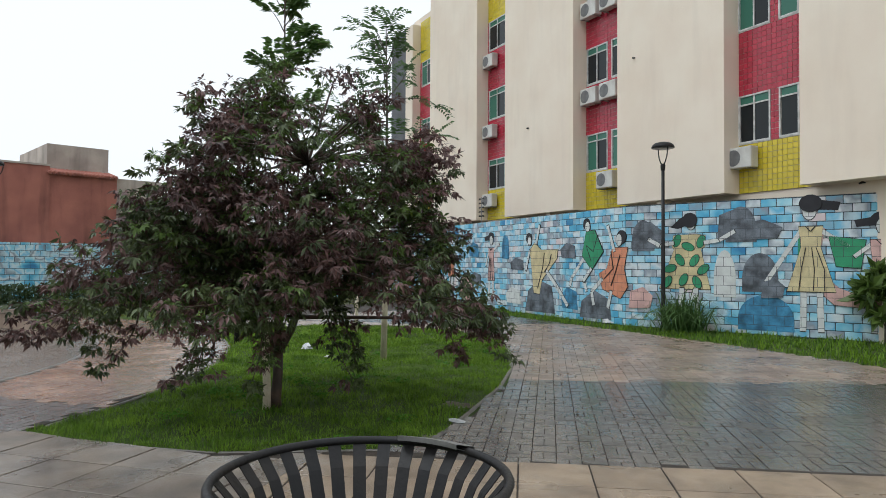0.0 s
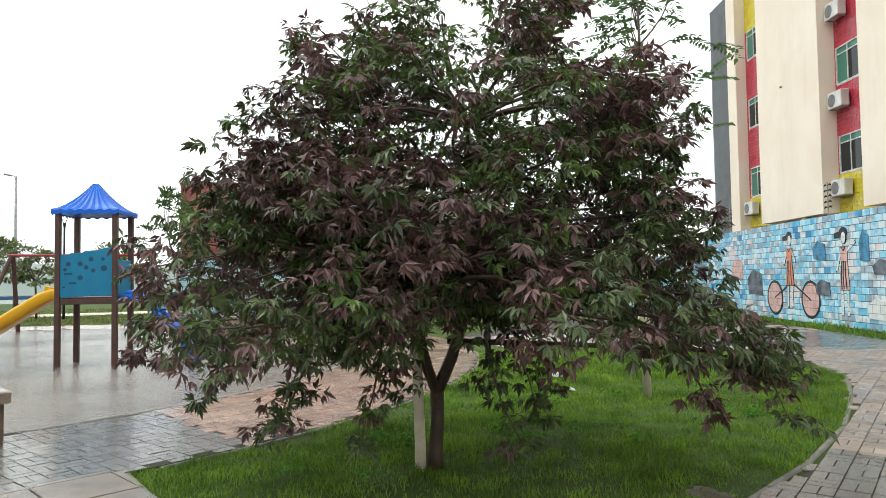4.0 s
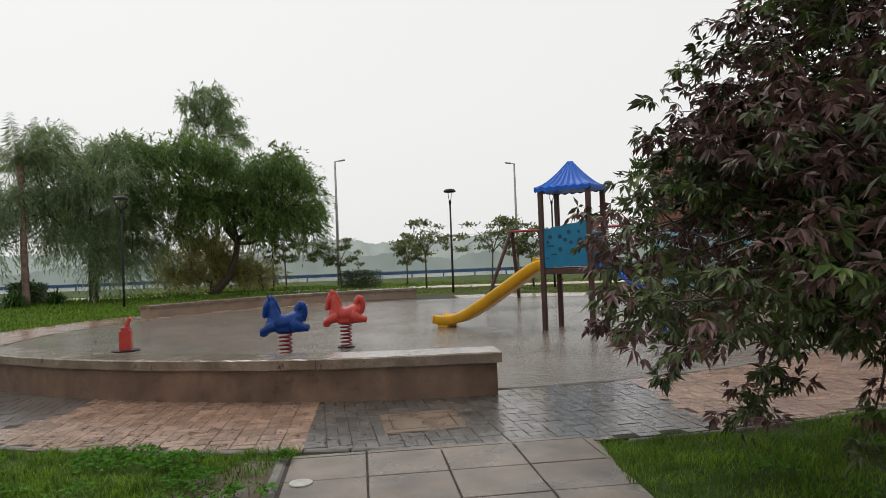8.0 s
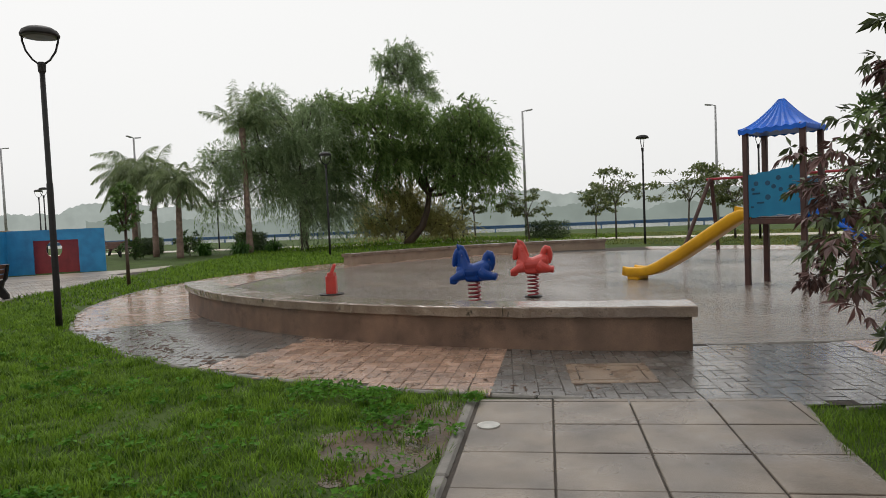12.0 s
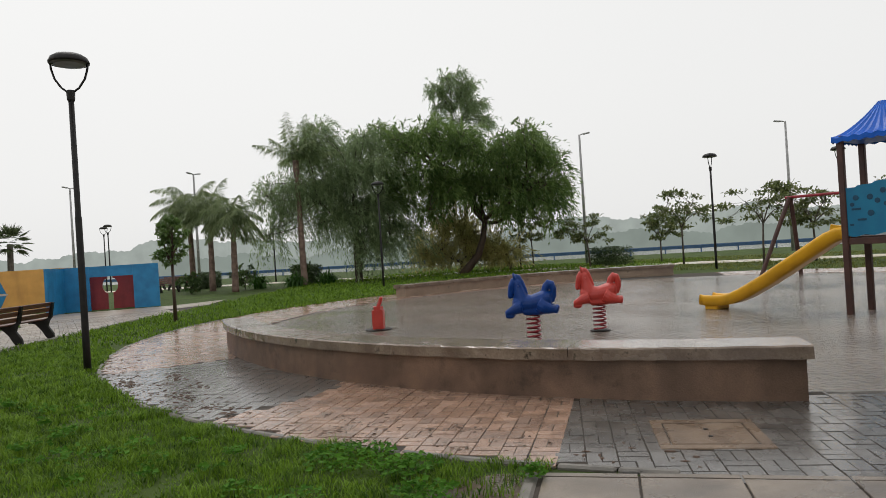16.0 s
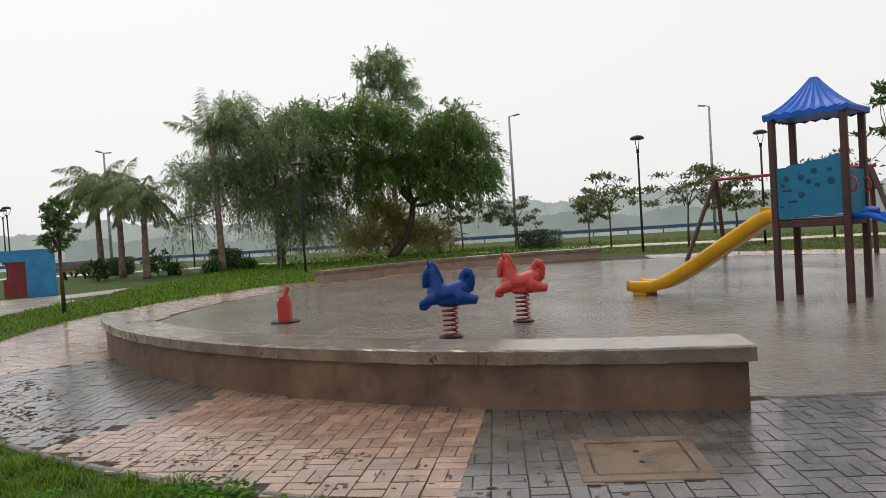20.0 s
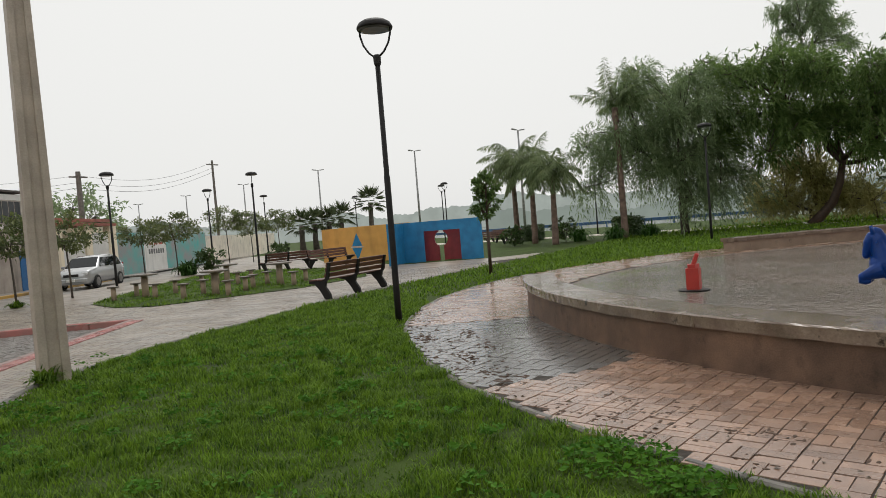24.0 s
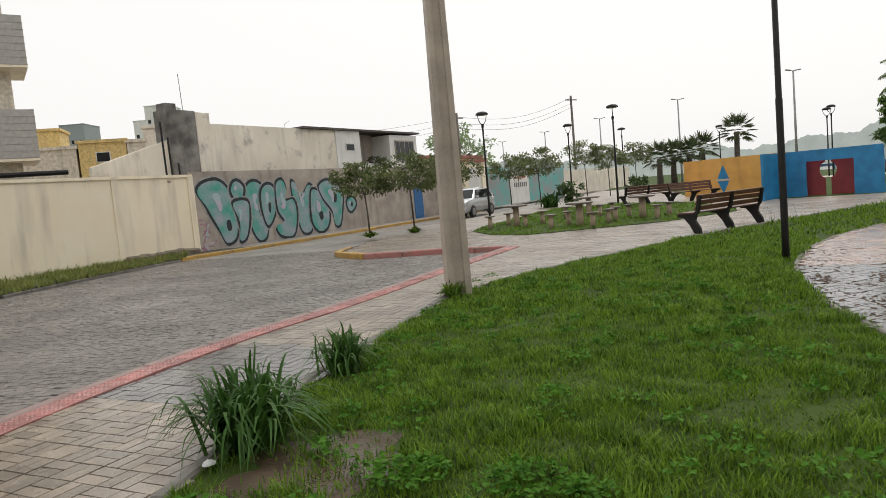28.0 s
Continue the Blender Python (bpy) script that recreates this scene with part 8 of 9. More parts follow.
# beige flats at the corner with tiled balconies
M_BALC = mat("grey_tile_cladding", (0.46, 0.44, 0.41), 0.5, vary=0.1)
a = radians(-47.43)
c = Vector((-2.6 + 34 * math.cos(a), 2.2 + 34 * math.sin(a), 0))
beige = thing("beige_flats", pose(c.x, c.y, 0, 0, 0, math.degrees(a) - 90), "beige flats with grey tiled balconies", "building")
part("wall", Shell().box(-9, 0, -0.2, 1.8, 9, 15), M_CREAM2, beige, "beige rendered wall")
for z in (4.3, 8.1, 11.9):
    b_ = part("balcony", Shell().box(-9, -1.0, z, 2.4, 2.0, z + 2.0), M_BALC, beige, "grey tiled balcony front")
    s = Shell()
    for i in range(7):
        s.box(-9.01, -1.012, z + 0.28 * i + 0.02, 2.412, 2.0, z + 0.28 * i + 0.035)
    part("tile_joint", s, M_GREYWALL, b_)
    part("soffit", Shell().box(-9, -1.0, z - 0.1, 2.4, 2.0, z - 0.002), M_CREAM, b_)
part("pipe", Shell().tube([(-6, -2.5, 3.55), (3.2, -2.5, 3.55)], 0.1, 8), M_BLACK, beige)

# ---- the river side: promenade, blue rail, hedges, far woods ----
PROM = [(-45, 14), (-41.5, 0), (-39.8, -8), (-39.2, -13), (-38.5, -18), (-35.5, -27), (-31.5, -36), (-26, -46), (-20, -58), (-12, -80)]
M_PROM = mat("pale_sand_path", (0.5, 0.43, 0.29), 0.5, noise_scale=1, vary=0.12, wet=(0.8, 0.15, 0.5))
sheet("pavement_promenade", [(x - 1.6, y - 0.5) for x, y in PROM] + [(x + 1.4, y + 0.5) for x, y in PROM[::-1]], -0.012, M_PROM, "pale wet promenade path", "pavement")
# blue paint, dulled in its colour for the haze over the river side
M_RAIL = mat("hazed_blue_rail_paint", (0.05, 0.12, 0.25), 0.5, vary=0.1)
rail = thing("river_rail", pose(0, 0, 0), "long blue painted rail along the river", "railing")
pts = [(-75, 10), (-66, -12), (-57, -32), (-44, -57), (-34, -76), (-24, -95)]
for (x0, y0), (x1, y1) in zip(pts, pts[1:]):
    L_ = math.hypot(x1 - x0, y1 - y0)
    m_ = pose((x0 + x1) / 2, (y0 + y1) / 2, 0, 0, 0, math.degrees(math.atan2(y1 - y0, x1 - x0)))
    part("rail_bar", Shell().block(L_ - 0.02, 0.12, 0.3, m_ @ pose(0, 0, 0.5), 0.02), M_RAIL, rail)
    for i in range(int(L_ / 3)):
        part("rail_post", Shell().block(0.12, 0.12, 0.55, m_ @ pose(-L_ / 2 + 1.5 + 3 * i, 0, 0.1), 0.02), M_RAIL, rail)
M_RIVER = mat("grey_river", (0.16, 0.16, 0.14), 0.12, second=(0.12, 0.12, 0.105), noise_scale=0.05, bump=0.1, bump_scale=2)
sheet("water_river", [(x - 1.5, y) for x, y in pts] + [(-60, -330), (-420, -330), (-420, 260), (-110, 200)], -0.02, M_RIVER, "wide grey river under rain mist", "water")
M_HEDGE = leaf_mat("hedge_leaf", (0.02, 0.045, 0.014), (0.06, 0.1, 0.03), 0.5, 0.2)


def hedge(x, y, ang, L_, w, h, label):
    n = int(L_ * w * 900)
    P = np.stack([RNG.uniform(-L_ / 2, L_ / 2, n), RNG.uniform(-w / 2, w / 2, n), RNG.uniform(0.03, h, n)], axis=1)
    P[:, 2] += 0.04 * np.sin(P[:, 0] * 5)
    ln = 0.12 * RNG.uniform(0.6, 1.3, n)
    me = quads("hedge", leaflets(P, RNG.normal(0, 1, P.shape), ln, ln * 0.6), M_HEDGE, LEAF_FACES)
    ob = new("hedge", me)
    ob.matrix_basis = pose(x, y, 0, 0, 0, ang)
    return tagged(ob, label, "hedge")


hedge(-39.5, -18.2, 70, 3.2, 1.2, 1.1, "clipped dark green hedge by the promenade")
hedge(-30.0, -36.0, 60, 8, 1.4, 1.1, "low dark shrubs under the palms")
hedge(-26.0, -41.5, 60, 6, 1.4, 1.0, "low dark shrubs under the palms")
hedge(-29.4, 8.0, 90, 8, 1.2, 0.8, "low shrubs before the painted wall")
for x, y, s_ in ((-23.6, -33.0, 1.0), (-20.5, -33.5, 0.8), (-26.8, -31.6, 0.9), (-4.0, -36.2, 0.9), (-8.3, -42, 0.9)):
    round_tree("shrub", x, y, 1.5 * s_, 0.8 * s_, "leafy green shrub in the planting bed", M_WILLOW, 0.2, 20, 36, 0.2, 0.03)

# far woods over the river: glowing backdrop strips, rain haze put into their colour
def haze_glow(name, color):
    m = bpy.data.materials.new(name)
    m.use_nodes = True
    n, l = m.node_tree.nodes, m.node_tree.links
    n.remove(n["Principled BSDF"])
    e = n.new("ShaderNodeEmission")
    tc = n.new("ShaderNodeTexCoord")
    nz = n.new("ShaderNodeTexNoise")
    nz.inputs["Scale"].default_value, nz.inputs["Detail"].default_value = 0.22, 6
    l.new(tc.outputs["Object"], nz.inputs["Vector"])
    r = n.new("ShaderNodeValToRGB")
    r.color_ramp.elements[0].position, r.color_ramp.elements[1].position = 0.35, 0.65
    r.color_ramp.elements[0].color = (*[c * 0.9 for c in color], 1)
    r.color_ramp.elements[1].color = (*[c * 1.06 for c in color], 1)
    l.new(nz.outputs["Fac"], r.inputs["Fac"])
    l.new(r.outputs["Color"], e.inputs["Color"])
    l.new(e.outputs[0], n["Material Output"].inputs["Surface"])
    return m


def woods(name, dist, h, rough, a0, a1, color, label, seed):
    s = Shell()
    n = 5000
    rr = np.random.RandomState(seed)
    ph = rr.uniform(0, 6.28, 8)
    for i in range(n + 1):
        a = radians(a0 + (a1 - a0) * i / n)
        t = (a0 + (a1 - a0) * i / n) * 0.5
        z = h * (1 + 0.2 * math.sin(t * 0.35 + ph[0]) + 0.16 * math.sin(t * 0.8 + ph[1])) + rough * (0.5 + 0.3 * math.sin(t * 1.9 + ph[2]) + 0.22 * math.sin(t * 4.3 + ph[3]) * math.sin(t * 0.9 + ph[6]) + 0.13 * math.sin(t * 10.3 + ph[4]) * math.sin(t * 2.7 + ph[7]) + 0.05 * math.sin(t * 29.0 + ph[5]) + rr.uniform(0, 0.07))
        for zz in (-3.0, z):
            s.v.append((-3 + dist * math.cos(a), 2 + dist * math.sin(a), zz))
    for i in range(n):
        s.f.append((2 * i, 2 * i + 2, 2 * i + 3, 2 * i + 1))
    return tagged(part(name, s, haze_glow(name + "_haze_glow", color)), label, "woods", kind="structure")


woods("backdrop_woods", 240, 7.0, 2.6, 130, 292, (0.32, 0.355, 0.33), "far woods over the river, haze painted into a glowing colour", 3)
woods("backdrop_near_woods", 118, 2.3, 1.2, 140, 246, (0.22, 0.255, 0.23), "woods on the far bank, mist painted into a glowing colour", 5)

# ---- grass, weeds and strap-leaved clumps ----
SLAB_S0, SLAB_D = np.array([-5.84, -0.04]), np.array([0.871, 0.491])


def ring_dist(x, y):
    return np.hypot(x - CX, y - CY)


LAWN_SE = [tuple(SLAB_S0 + SLAB_D * 0.25), (-0.58, 2.9)] + [(x - 0.06, y) for x, y in LAWN_EDGE[1:]] + [(-30, -34), (-45, -34), (-45, -8)]
MUD = ((-1.4, -1.35, 0.42), (-1.15, -1.75, 0.35), (-0.85, -1.2, 0.3), (-4.95, 6.55, 0.2), (-5.15, 0.12, 0.55), (-4.5, 0.35, 0.4), (-6.15, 4.4, 0.28))


def blades(n, poly, box, height, width, extra=None, patch=1.0):
    x = RNG.uniform(box[0], box[2], n)
    y = RNG.uniform(box[1], box[3], n)
    k = inside(x, y, poly)
    if extra is not None:
        k &= extra(x, y)
    for mx, my, mr in MUD:
        d = np.hypot((x - mx) * 0.8, y - my) + 0.12 * np.sin(x * 9) + 0.1 * np.sin(y * 11)
        k &= (d > mr) | (RNG.uniform(0, 1, n) < 0.3)
    x, y = x[k], y[k]
    tuft = 0.5 + 0.28 * np.sin(x * 2.3 + 1.7 * np.sin(y * 1.9)) * np.sin(y * 2.7 + 1.3 * np.sin(x * 1.4)) + 0.3 * np.sin(x * 6.1 + 2.1 * np.sin(y * 4.3)) * np.sin(y * 5.7 + 1.9 * np.sin(x * 3.9))
    tuft = np.clip(tuft, 0, 1)
    fine = 0.5 + 0.5 * np.sin(x * 9.1 + 2 * np.sin(y * 7.3)) * np.sin(y * 8.3)
    thin = RNG.uniform(0, 1, len(x)) < 0.3 + 0.8 * tuft
    x, y, tuft, fine = x[thin], y[thin], tuft[thin], fine[thin]
    m = len(x)
    h = height * (0.22 + 0.95 * tuft * patch + 0.5 * fine * fine) * RNG.uniform(0.55, 1.4, m)
    a = RNG.uniform(0, 2 * math.pi, m)
    lean = RNG.uniform(0.2, 1.25, m) * h
    w = width * RNG.uniform(0.7, 1.3, m)
    b = np.stack([x, y, np.full(m, -0.03)], axis=1)
    side = np.stack([np.cos(a), np.sin(a), np.zeros(m)], axis=1)
    fwd = np.stack([-np.sin(a), np.cos(a), np.zeros(m)], axis=1)
    up = np.array([0, 0, 1.0])
    mid = b + up * (h * 0.6)[:, None] + fwd * (lean * 0.35)[:, None]
    tip = b + up * h[:, None] + fwd * lean[:, None]
    return np.stack([b - side * w[:, None] / 2, b + side * w[:, None] / 2, mid + side * w[:, None] * 0.4, mid - side * w[:, None] * 0.4, tip], axis=1)


BLADE = [(0, 1, 2, 3), (3, 2, 4)]


def lawn_extra(x, y):
    return ring_dist(x, y) > 12.19


def grass(name, P, label, leaf=None):
    return tagged(new(name, quads(name, np.concatenate(P), leaf or M_GRASSBLADE, BLADE)), label, "grass", kind="stuff")


grass("grass", [blades(190000, LAWN_SE, (-6.4, -5.0, -0.4, 3.0), 0.06, 0.009, lawn_extra),
                blades(130000, LAWN_SE, (-7.5, -13.5, -0.5, -5.0), 0.07, 0.015, lawn_extra),
                blades(90000, LAWN_SE, (-26, -30, -5, -12), 0.10, 0.028, lawn_extra),
                blades(26000, LAWN_SE, (-45, -34, -14, -14), 0.12, 0.06, lawn_extra)], "lush wet lawn grass")
grass("grass", [blades(190000, ISLAND, (-10.5, 2.0, -3.6, 13.3), 0.06, 0.007), blades(40000, ISLAND, (-16, 6, -10, 13.3), 0.08, 0.014)], "short wet grass of the island", M_SHORTGRASS)
STRIP = [(4.0, 13.5), (-2.1, 13.9), (-5.3, 15.2), (-8.5, 16.2), (-13.4, 17.8), (-18, 19.4), (-26, 22), (-26, 23.1), (-9.4, 17.7), (4, 19)]
grass("grass", [blades(60000, STRIP, (-26, 13.4, 4, 23.2), 0.12, 0.022), blades(60000, TABLES_LAWN, (-9.4, -34.2, 0, -17.3), 0.09, 0.022)], "unmown grass beside walls and tables")
WEST = [(-27, 6), (-31, -8), (-34, -22), (-60, -22), (-60, 25), (-19, 25), (-24, 14), (-19.5, 9.2), (-24, 7)]
grass("grass", [blades(70000, WEST, (-48, -22, -19, 25), 0.08, 0.05, lambda x, y: (ring_dist(x, y) > 12.3) & ((x < np.interp(y, [-22, -13, -8, 0, 14], [-38.5, -41, -41.5, -43, -47])) | (x > np.interp(y, [-22, -13, -8, 0, 14], [-35, -37.5, -38, -39.7, -43]))))], "far rough grass behind the playground", M_DULLGRASS)
VERGE = [(10.05, 0), (9.95, -12), (9.8, -15.5), (9.5, -19.3), (10.6, -21.3), (13.2, -14.9), (16, 0)]
grass("grass", [blades(46000, VERGE, (9.3, -21.5, 16, 0), 0.17, 0.03)], "ragged grass at the foot of the cream wall", M_DULLGRASS)


def weeds(name, spots, label, size=0.045):
    C, W, L = [], [], []
    for x, y, r, n in spots:
        for _ in range(n):
            a, d = RNG.uniform(0, 6.283), r * RNG.uniform(0, 1) ** 0.6
            C.append((x + d * math.cos(a), y + d * math.sin(a), 0.03 + RNG.uniform(0, 0.07) * (1.2 - d / r)))
            b = RNG.uniform(0, 6.283)
            W.append((math.cos(b), math.sin(b), RNG.uniform(-0.1, 0.45)))
            L.append(size * RNG.uniform(0.7, 1.4))
    L = np.array(L)
    return tagged(new(name, quads(name, leaflets(np.array(C), np.array(W), L, L * 0.75), M_WEED, LEAF_FACES)), label, "weeds", kind="stuff")


spots = [(-1.85, -1.2, 0.22, 200), (-2.45, -1.1, 0.24, 190), (-5.1, -0.35, 0.2, 150), (-2.15, -0.55, 0.32, 320), (-1.9, -0.15, 0.25, 220), (-5.35, -1.35, 0.36, 380), (-5.4, -0.8, 0.25, 200), (-2.75, -0.9, 0.15, 70), (-5.75, 0.02, 0.1, 60), (-0.85, -0.75, 0.2, 90)]
for i in range(170):
    spots.append((RNG.uniform(-5.2, -0.9), RNG.uniform(-9, 0.6), RNG.uniform(0.05, 0.2), 22))
for i in range(40):
    x, y = RNG.uniform(-9, -4), RNG.uniform(3, 11)
    if inside(np.array([x]), np.array([y]), ISLAND)[0]:
        spots.append((x, y, RNG.uniform(0.1, 0.25), 36))
weeds("weeds", spots, "low broad-leaved weeds in the lawn")


def strap_clump(x, y, r, h, n, label, leaf, width=0.022, split=False):
    """A fountain of long arching blades."""
    base = RNG.normal(0, r * 0.16, (n, 2))
    a = RNG.uniform(0, 2 * math.pi, n)
    reach = r * RNG.uniform(0.12, 1.05, n) ** 0.8
    hh = h * RNG.uniform(0.65, 1.15, n)
    w = width * RNG.uniform(0.7, 1.2, n)
    rows = []
    k = 9
    end, twist = np.clip(1.0 - 0.95 * reach / r + RNG.normal(0, 0.12, n), 0.02, 0.95), RNG.normal(0, 0.3, n)
    for i in range(k):
        t = i / (k - 1)
        d = reach * t
        z = hh * (1.75 * t - (1.75 - end) * t ** 2) - 0.02
        g = a + twist * t * t
        c = np.stack([x + base[:, 0] + np.cos(g) * d, y + base[:, 1] + np.sin(g) * d, np.maximum(z, 0.004)], axis=1)
        s_ = np.stack([-np.sin(a), np.cos(a), 0 * a], axis=1) * (w * (1 - 0.93 * t ** 2.5))[:, None]
        rows += [c - s_, c + s_]
    F = [(2 * i, 2 * i + 1, 2 * i + 3, 2 * i + 2) for i in range(k - 1)]
    if split:
        top = thing("strap_plant", pose(0, 0, 0), label, "plant")
        for one in np.stack(rows, axis=1):
            part("leaf_blade", quads("leaf_blade", one[None], leaf, F), leaf, top)
        return top
    return tagged(new("strap_plant", quads("strap_plant", np.stack(rows, axis=1), leaf, F)), label, "plant")


M_REED = leaf_mat("reed_leaf", (0.03, 0.07, 0.02), (0.11, 0.19, 0.06), 0.6, 0.3, 0.15)
M_STRAP = leaf_mat("strap_leaf", (0.02, 0.062, 0.01), (0.078, 0.175, 0.032), 0.45, 0.28, 0.22)
strap_clump(-0.7, -1.8, 0.62, 0.66, 280, "large clump of arching dark strap leaves at the lawn edge", M_STRAP, 0.013, True)
strap_clump(-0.8, -3.5, 0.45, 0.5, 130, "clump of arching strap leaves at the lawn edge", M_STRAP, 0.0125, True)
strap_clump(-7.55, 17.4, 1.4, 1.25, 290, "wide clump of dark reed-like grass at the painted wall", M_REED, 0.016, True)
strap_clump(-1.25, -7.3, 0.3, 0.28, 160, "tuft of long grass at the pole's foot", M_GRASSBLADE, 0.012)
for x, y in ((-2.8, -36.5), (-23.7, -31.6), (-27.2, -30.0), (-24.5, -29.4)):
    strap_clump(x, y, 0.9, 1.0, 150, "spiky rosette plant in the planting bed", M_STRAP, 0.05)
for x, y, r, n in ((3.94, -22.6, 0.42, 160), (2.35, -23.2, 0.38, 140)):
    strap_clump(x, y, r, 0.3, n, "grass tuft round the street tree's stem", M_GRASSBLADE, 0.02)

# bare mud with a puddle, where the grass is worn away
M_MUD = mat("wet_brown_mud", (0.1, 0.066, 0.043), 0.75, second=(0.055, 0.04, 0.025), noise_scale=5, bump=0.9, bump_scale=30, wet=(2.5, 0.08, 0.8), spec=0.4)
for x, y, r in ((-1.25, -1.4, 0.58), (-4.95, 0.12, 0.8), (-4.95, 6.55, 0.2)):
    rim = []
    for k in range(60):
        g = k * math.pi / 30
        q = r * (1 + 0.22 * math.sin(2 * g + x) + 0.14 * math.sin(5 * g + y) + 0.07 * math.sin(11 * g))
        rim.append((x + q * math.cos(g), y + 0.85 * q * math.sin(g)))
    sheet("mud_patch", rim, -0.021, M_MUD, "bare wet brown mud worn into the lawn", "mud")

# ---- paving stones ----
PAVER = [(0, 1, 2, 3), (4, 5, 1, 0), (5, 6, 2, 1), (6, 7, 3, 2), (7, 4, 0, 3)]


def weave(poly_ok, box, ang, at=(0.0, 0.0), size=0.22):
    """Places of pavers laid in pairs, each pair turned against its neighbours: x, y, turn."""
    c, q = math.cos(radians(ang)), math.sin(radians(ang))
    cor = np.array([(box[0], box[1]), (box[2], box[1]), (box[2], box[3]), (box[0], box[3])])
    cor = cor - np.array(at)
    u, v = cor[:, 0] * c + cor[:, 1] * q, -cor[:, 0] * q + cor[:, 1] * c
    I, J = np.meshgrid(np.arange(math.floor(u.min() / size), math.ceil(u.max() / size)), np.arange(math.floor(v.min() / size), math.ceil(v.max() / size)))
    I, J = I.ravel(), J.ravel()
    odd = (I + J) % 2 == 0
    rows = []
    for sgn in (-0.25, 0.25):
        uu = (I + 0.5 + np.where(odd, sgn, 0)) * size
        vv = (J + 0.5 + np.where(odd, 0, sgn)) * size
        rows.append(np.stack([at[0] + uu * c - vv * q, at[1] + uu * q + vv * c, np.where(odd, 90, 0) + ang], axis=1))
    P = np.concatenate(rows)
    k = (P[:, 0] > box[0]) & (P[:, 0] < box[2]) & (P[:, 1] > box[1]) & (P[:, 1] < box[3]) & poly_ok(P[:, 0], P[:, 1])
    return P[k]


def paver_shapes(P, L=0.215, W=0.1055, lift=0.0011):
    n = len(P)
    a = np.radians(P[:, 2] + (RNG.normal(0, 0.5, n) if n > 1 else 0))
    P = P + (np.stack([RNG.normal(0, 0.0013, n), RNG.normal(0, 0.0013, n), np.zeros(n)], axis=1) if n > 1 else 0)
    c, s_ = np.cos(a)[:, None], np.sin(a)[:, None]
    z = RNG.normal(0, lift, n)[:, None]
    tilt = RNG.normal(0, 0.003, (n, 2))
    out = np.zeros((n, 8, 3))
    for k, (inset, zz) in enumerate(((0.003, 0.0), (0.0, -0.012))):
        x = np.array([-1, 1, 1, -1])[None, :] * (L / 2 - inset)
        y = np.array([-1, -1, 1, 1])[None, :] * (W / 2 - inset)
        out[:, k * 4:k * 4 + 4, 0] = P[:, :1] + x * c - y * s_
        out[:, k * 4:k * 4 + 4, 1] = P[:, 1:2] + x * s_ + y * c
        out[:, k * 4:k * 4 + 4, 2] = z + zz + (x * tilt[:, :1] + y * tilt[:, 1:]) * (1 if k == 0 else 0)
    return out


def one_paver(material, name):
    me = quads(name, paver_shapes(np.array([(0.0, 0.0, 0.0)]), lift=0.0), material, PAVER)
    return me


ONE = {"s": one_paver(M_BRICK_P, "paver_salmon"), "g": one_paver(M_GREY_P, "paver_grey"), "b": one_paver(M_BUFF_P, "paver_buff"), "t": one_paver(M_TAN_P, "paver_tan")}


def lay(floor, P, grey, near, label, warm="s", drop=0.0):
    """Lays the pavers: those near the walk one by one, the rest as one."""
    d = np.min(np.stack([np.hypot(P[:, 0] - x, P[:, 1] - y) for x, y in near]), axis=0)
    close = np.zeros(len(P), bool)
    close[np.argsort(d)[:290]] = True
    for (x, y, a), g in zip(P[close], grey[close]):
        ob = new("paver", ONE["g" if g else warm])
        ob.parent = floor
        ob.matrix_basis = pose(x + RNG.normal(0, 0.0013), y + RNG.normal(0, 0.0013), RNG.normal(0, 0.0012) - drop, RNG.normal(0, 0.2), RNG.normal(0, 0.2), a + RNG.normal(0, 0.5))
    for m_, k, nm in (({"s": M_BRICK, "b": M_BUFF, "t": M_TAN}[warm], ~close & ~grey, "warm_pavers"), (M_GREY, ~close & grey, "grey_pavers")):
        if k.sum():
            tagged(part(nm, quads(nm, paver_shapes(P[k]) - np.array([0, 0, drop]), m_, PAVER), m_, floor, label), kind="stuff")


HATCH = (HATCH_X, HATCH_Y, HATCH_A)


def off_hatch(x, y, r=0.33):
    a = radians(HATCH[2])
    u = (x - HATCH[0]) * math.cos(a) + (y - HATCH[1]) * math.sin(a)
    v = -(x - HATCH[0]) * math.sin(a) + (y - HATCH[1]) * math.cos(a)
    return (np.abs(u) > r) | (np.abs(v) > r)


def side_of(x, y, px, py, ang):
    """Metres to the left of a line."""
    return -(x - px) * math.sin(radians(ang)) + (y - py) * math.cos(radians(ang))


ring = bpy.data.objects["pavement_ring"]


def ring_ok(x, y):
    r = ring_dist(x, y)
    side = np.degrees(np.arctan2(y - CY, x - CX))
    w = (r > 9.92) & (r < np.where((side < 23) & (side > -75), 12.19, 12.34))
    wall = (r < 10.12) & (np.degrees(np.arctan2(y - CY, x - CX)) > -29.5) & (np.degrees(np.arctan2(y - CY, x - CX)) < 28.8)
    slab = (side_of(x, y, -5.84, -0.04, 29.4) > 0.06) & (side_of(x, y, -7.01, 2.28, 29.4) < 0) & ((x + 5.84) * 0.871 + (y + 0.04) * 0.491 > 0.08)
    return w & ~wall & ~slab & off_hatch(x, y)


def grey_ring(x, y, more=0.0):
    """The two grey bands across the ring path."""
    th = np.degrees(np.arctan2(y - CY, x - CX))
    band = (side_of(x, y, -7.0, -0.505, 28.5) > -more) & (side_of(x, y, -9.58, 2.31, 27) < more)
    return band | ((th < 2) & (th > -19) & (side_of(x, y, -7.15, -3.75, 29.4) < 0))


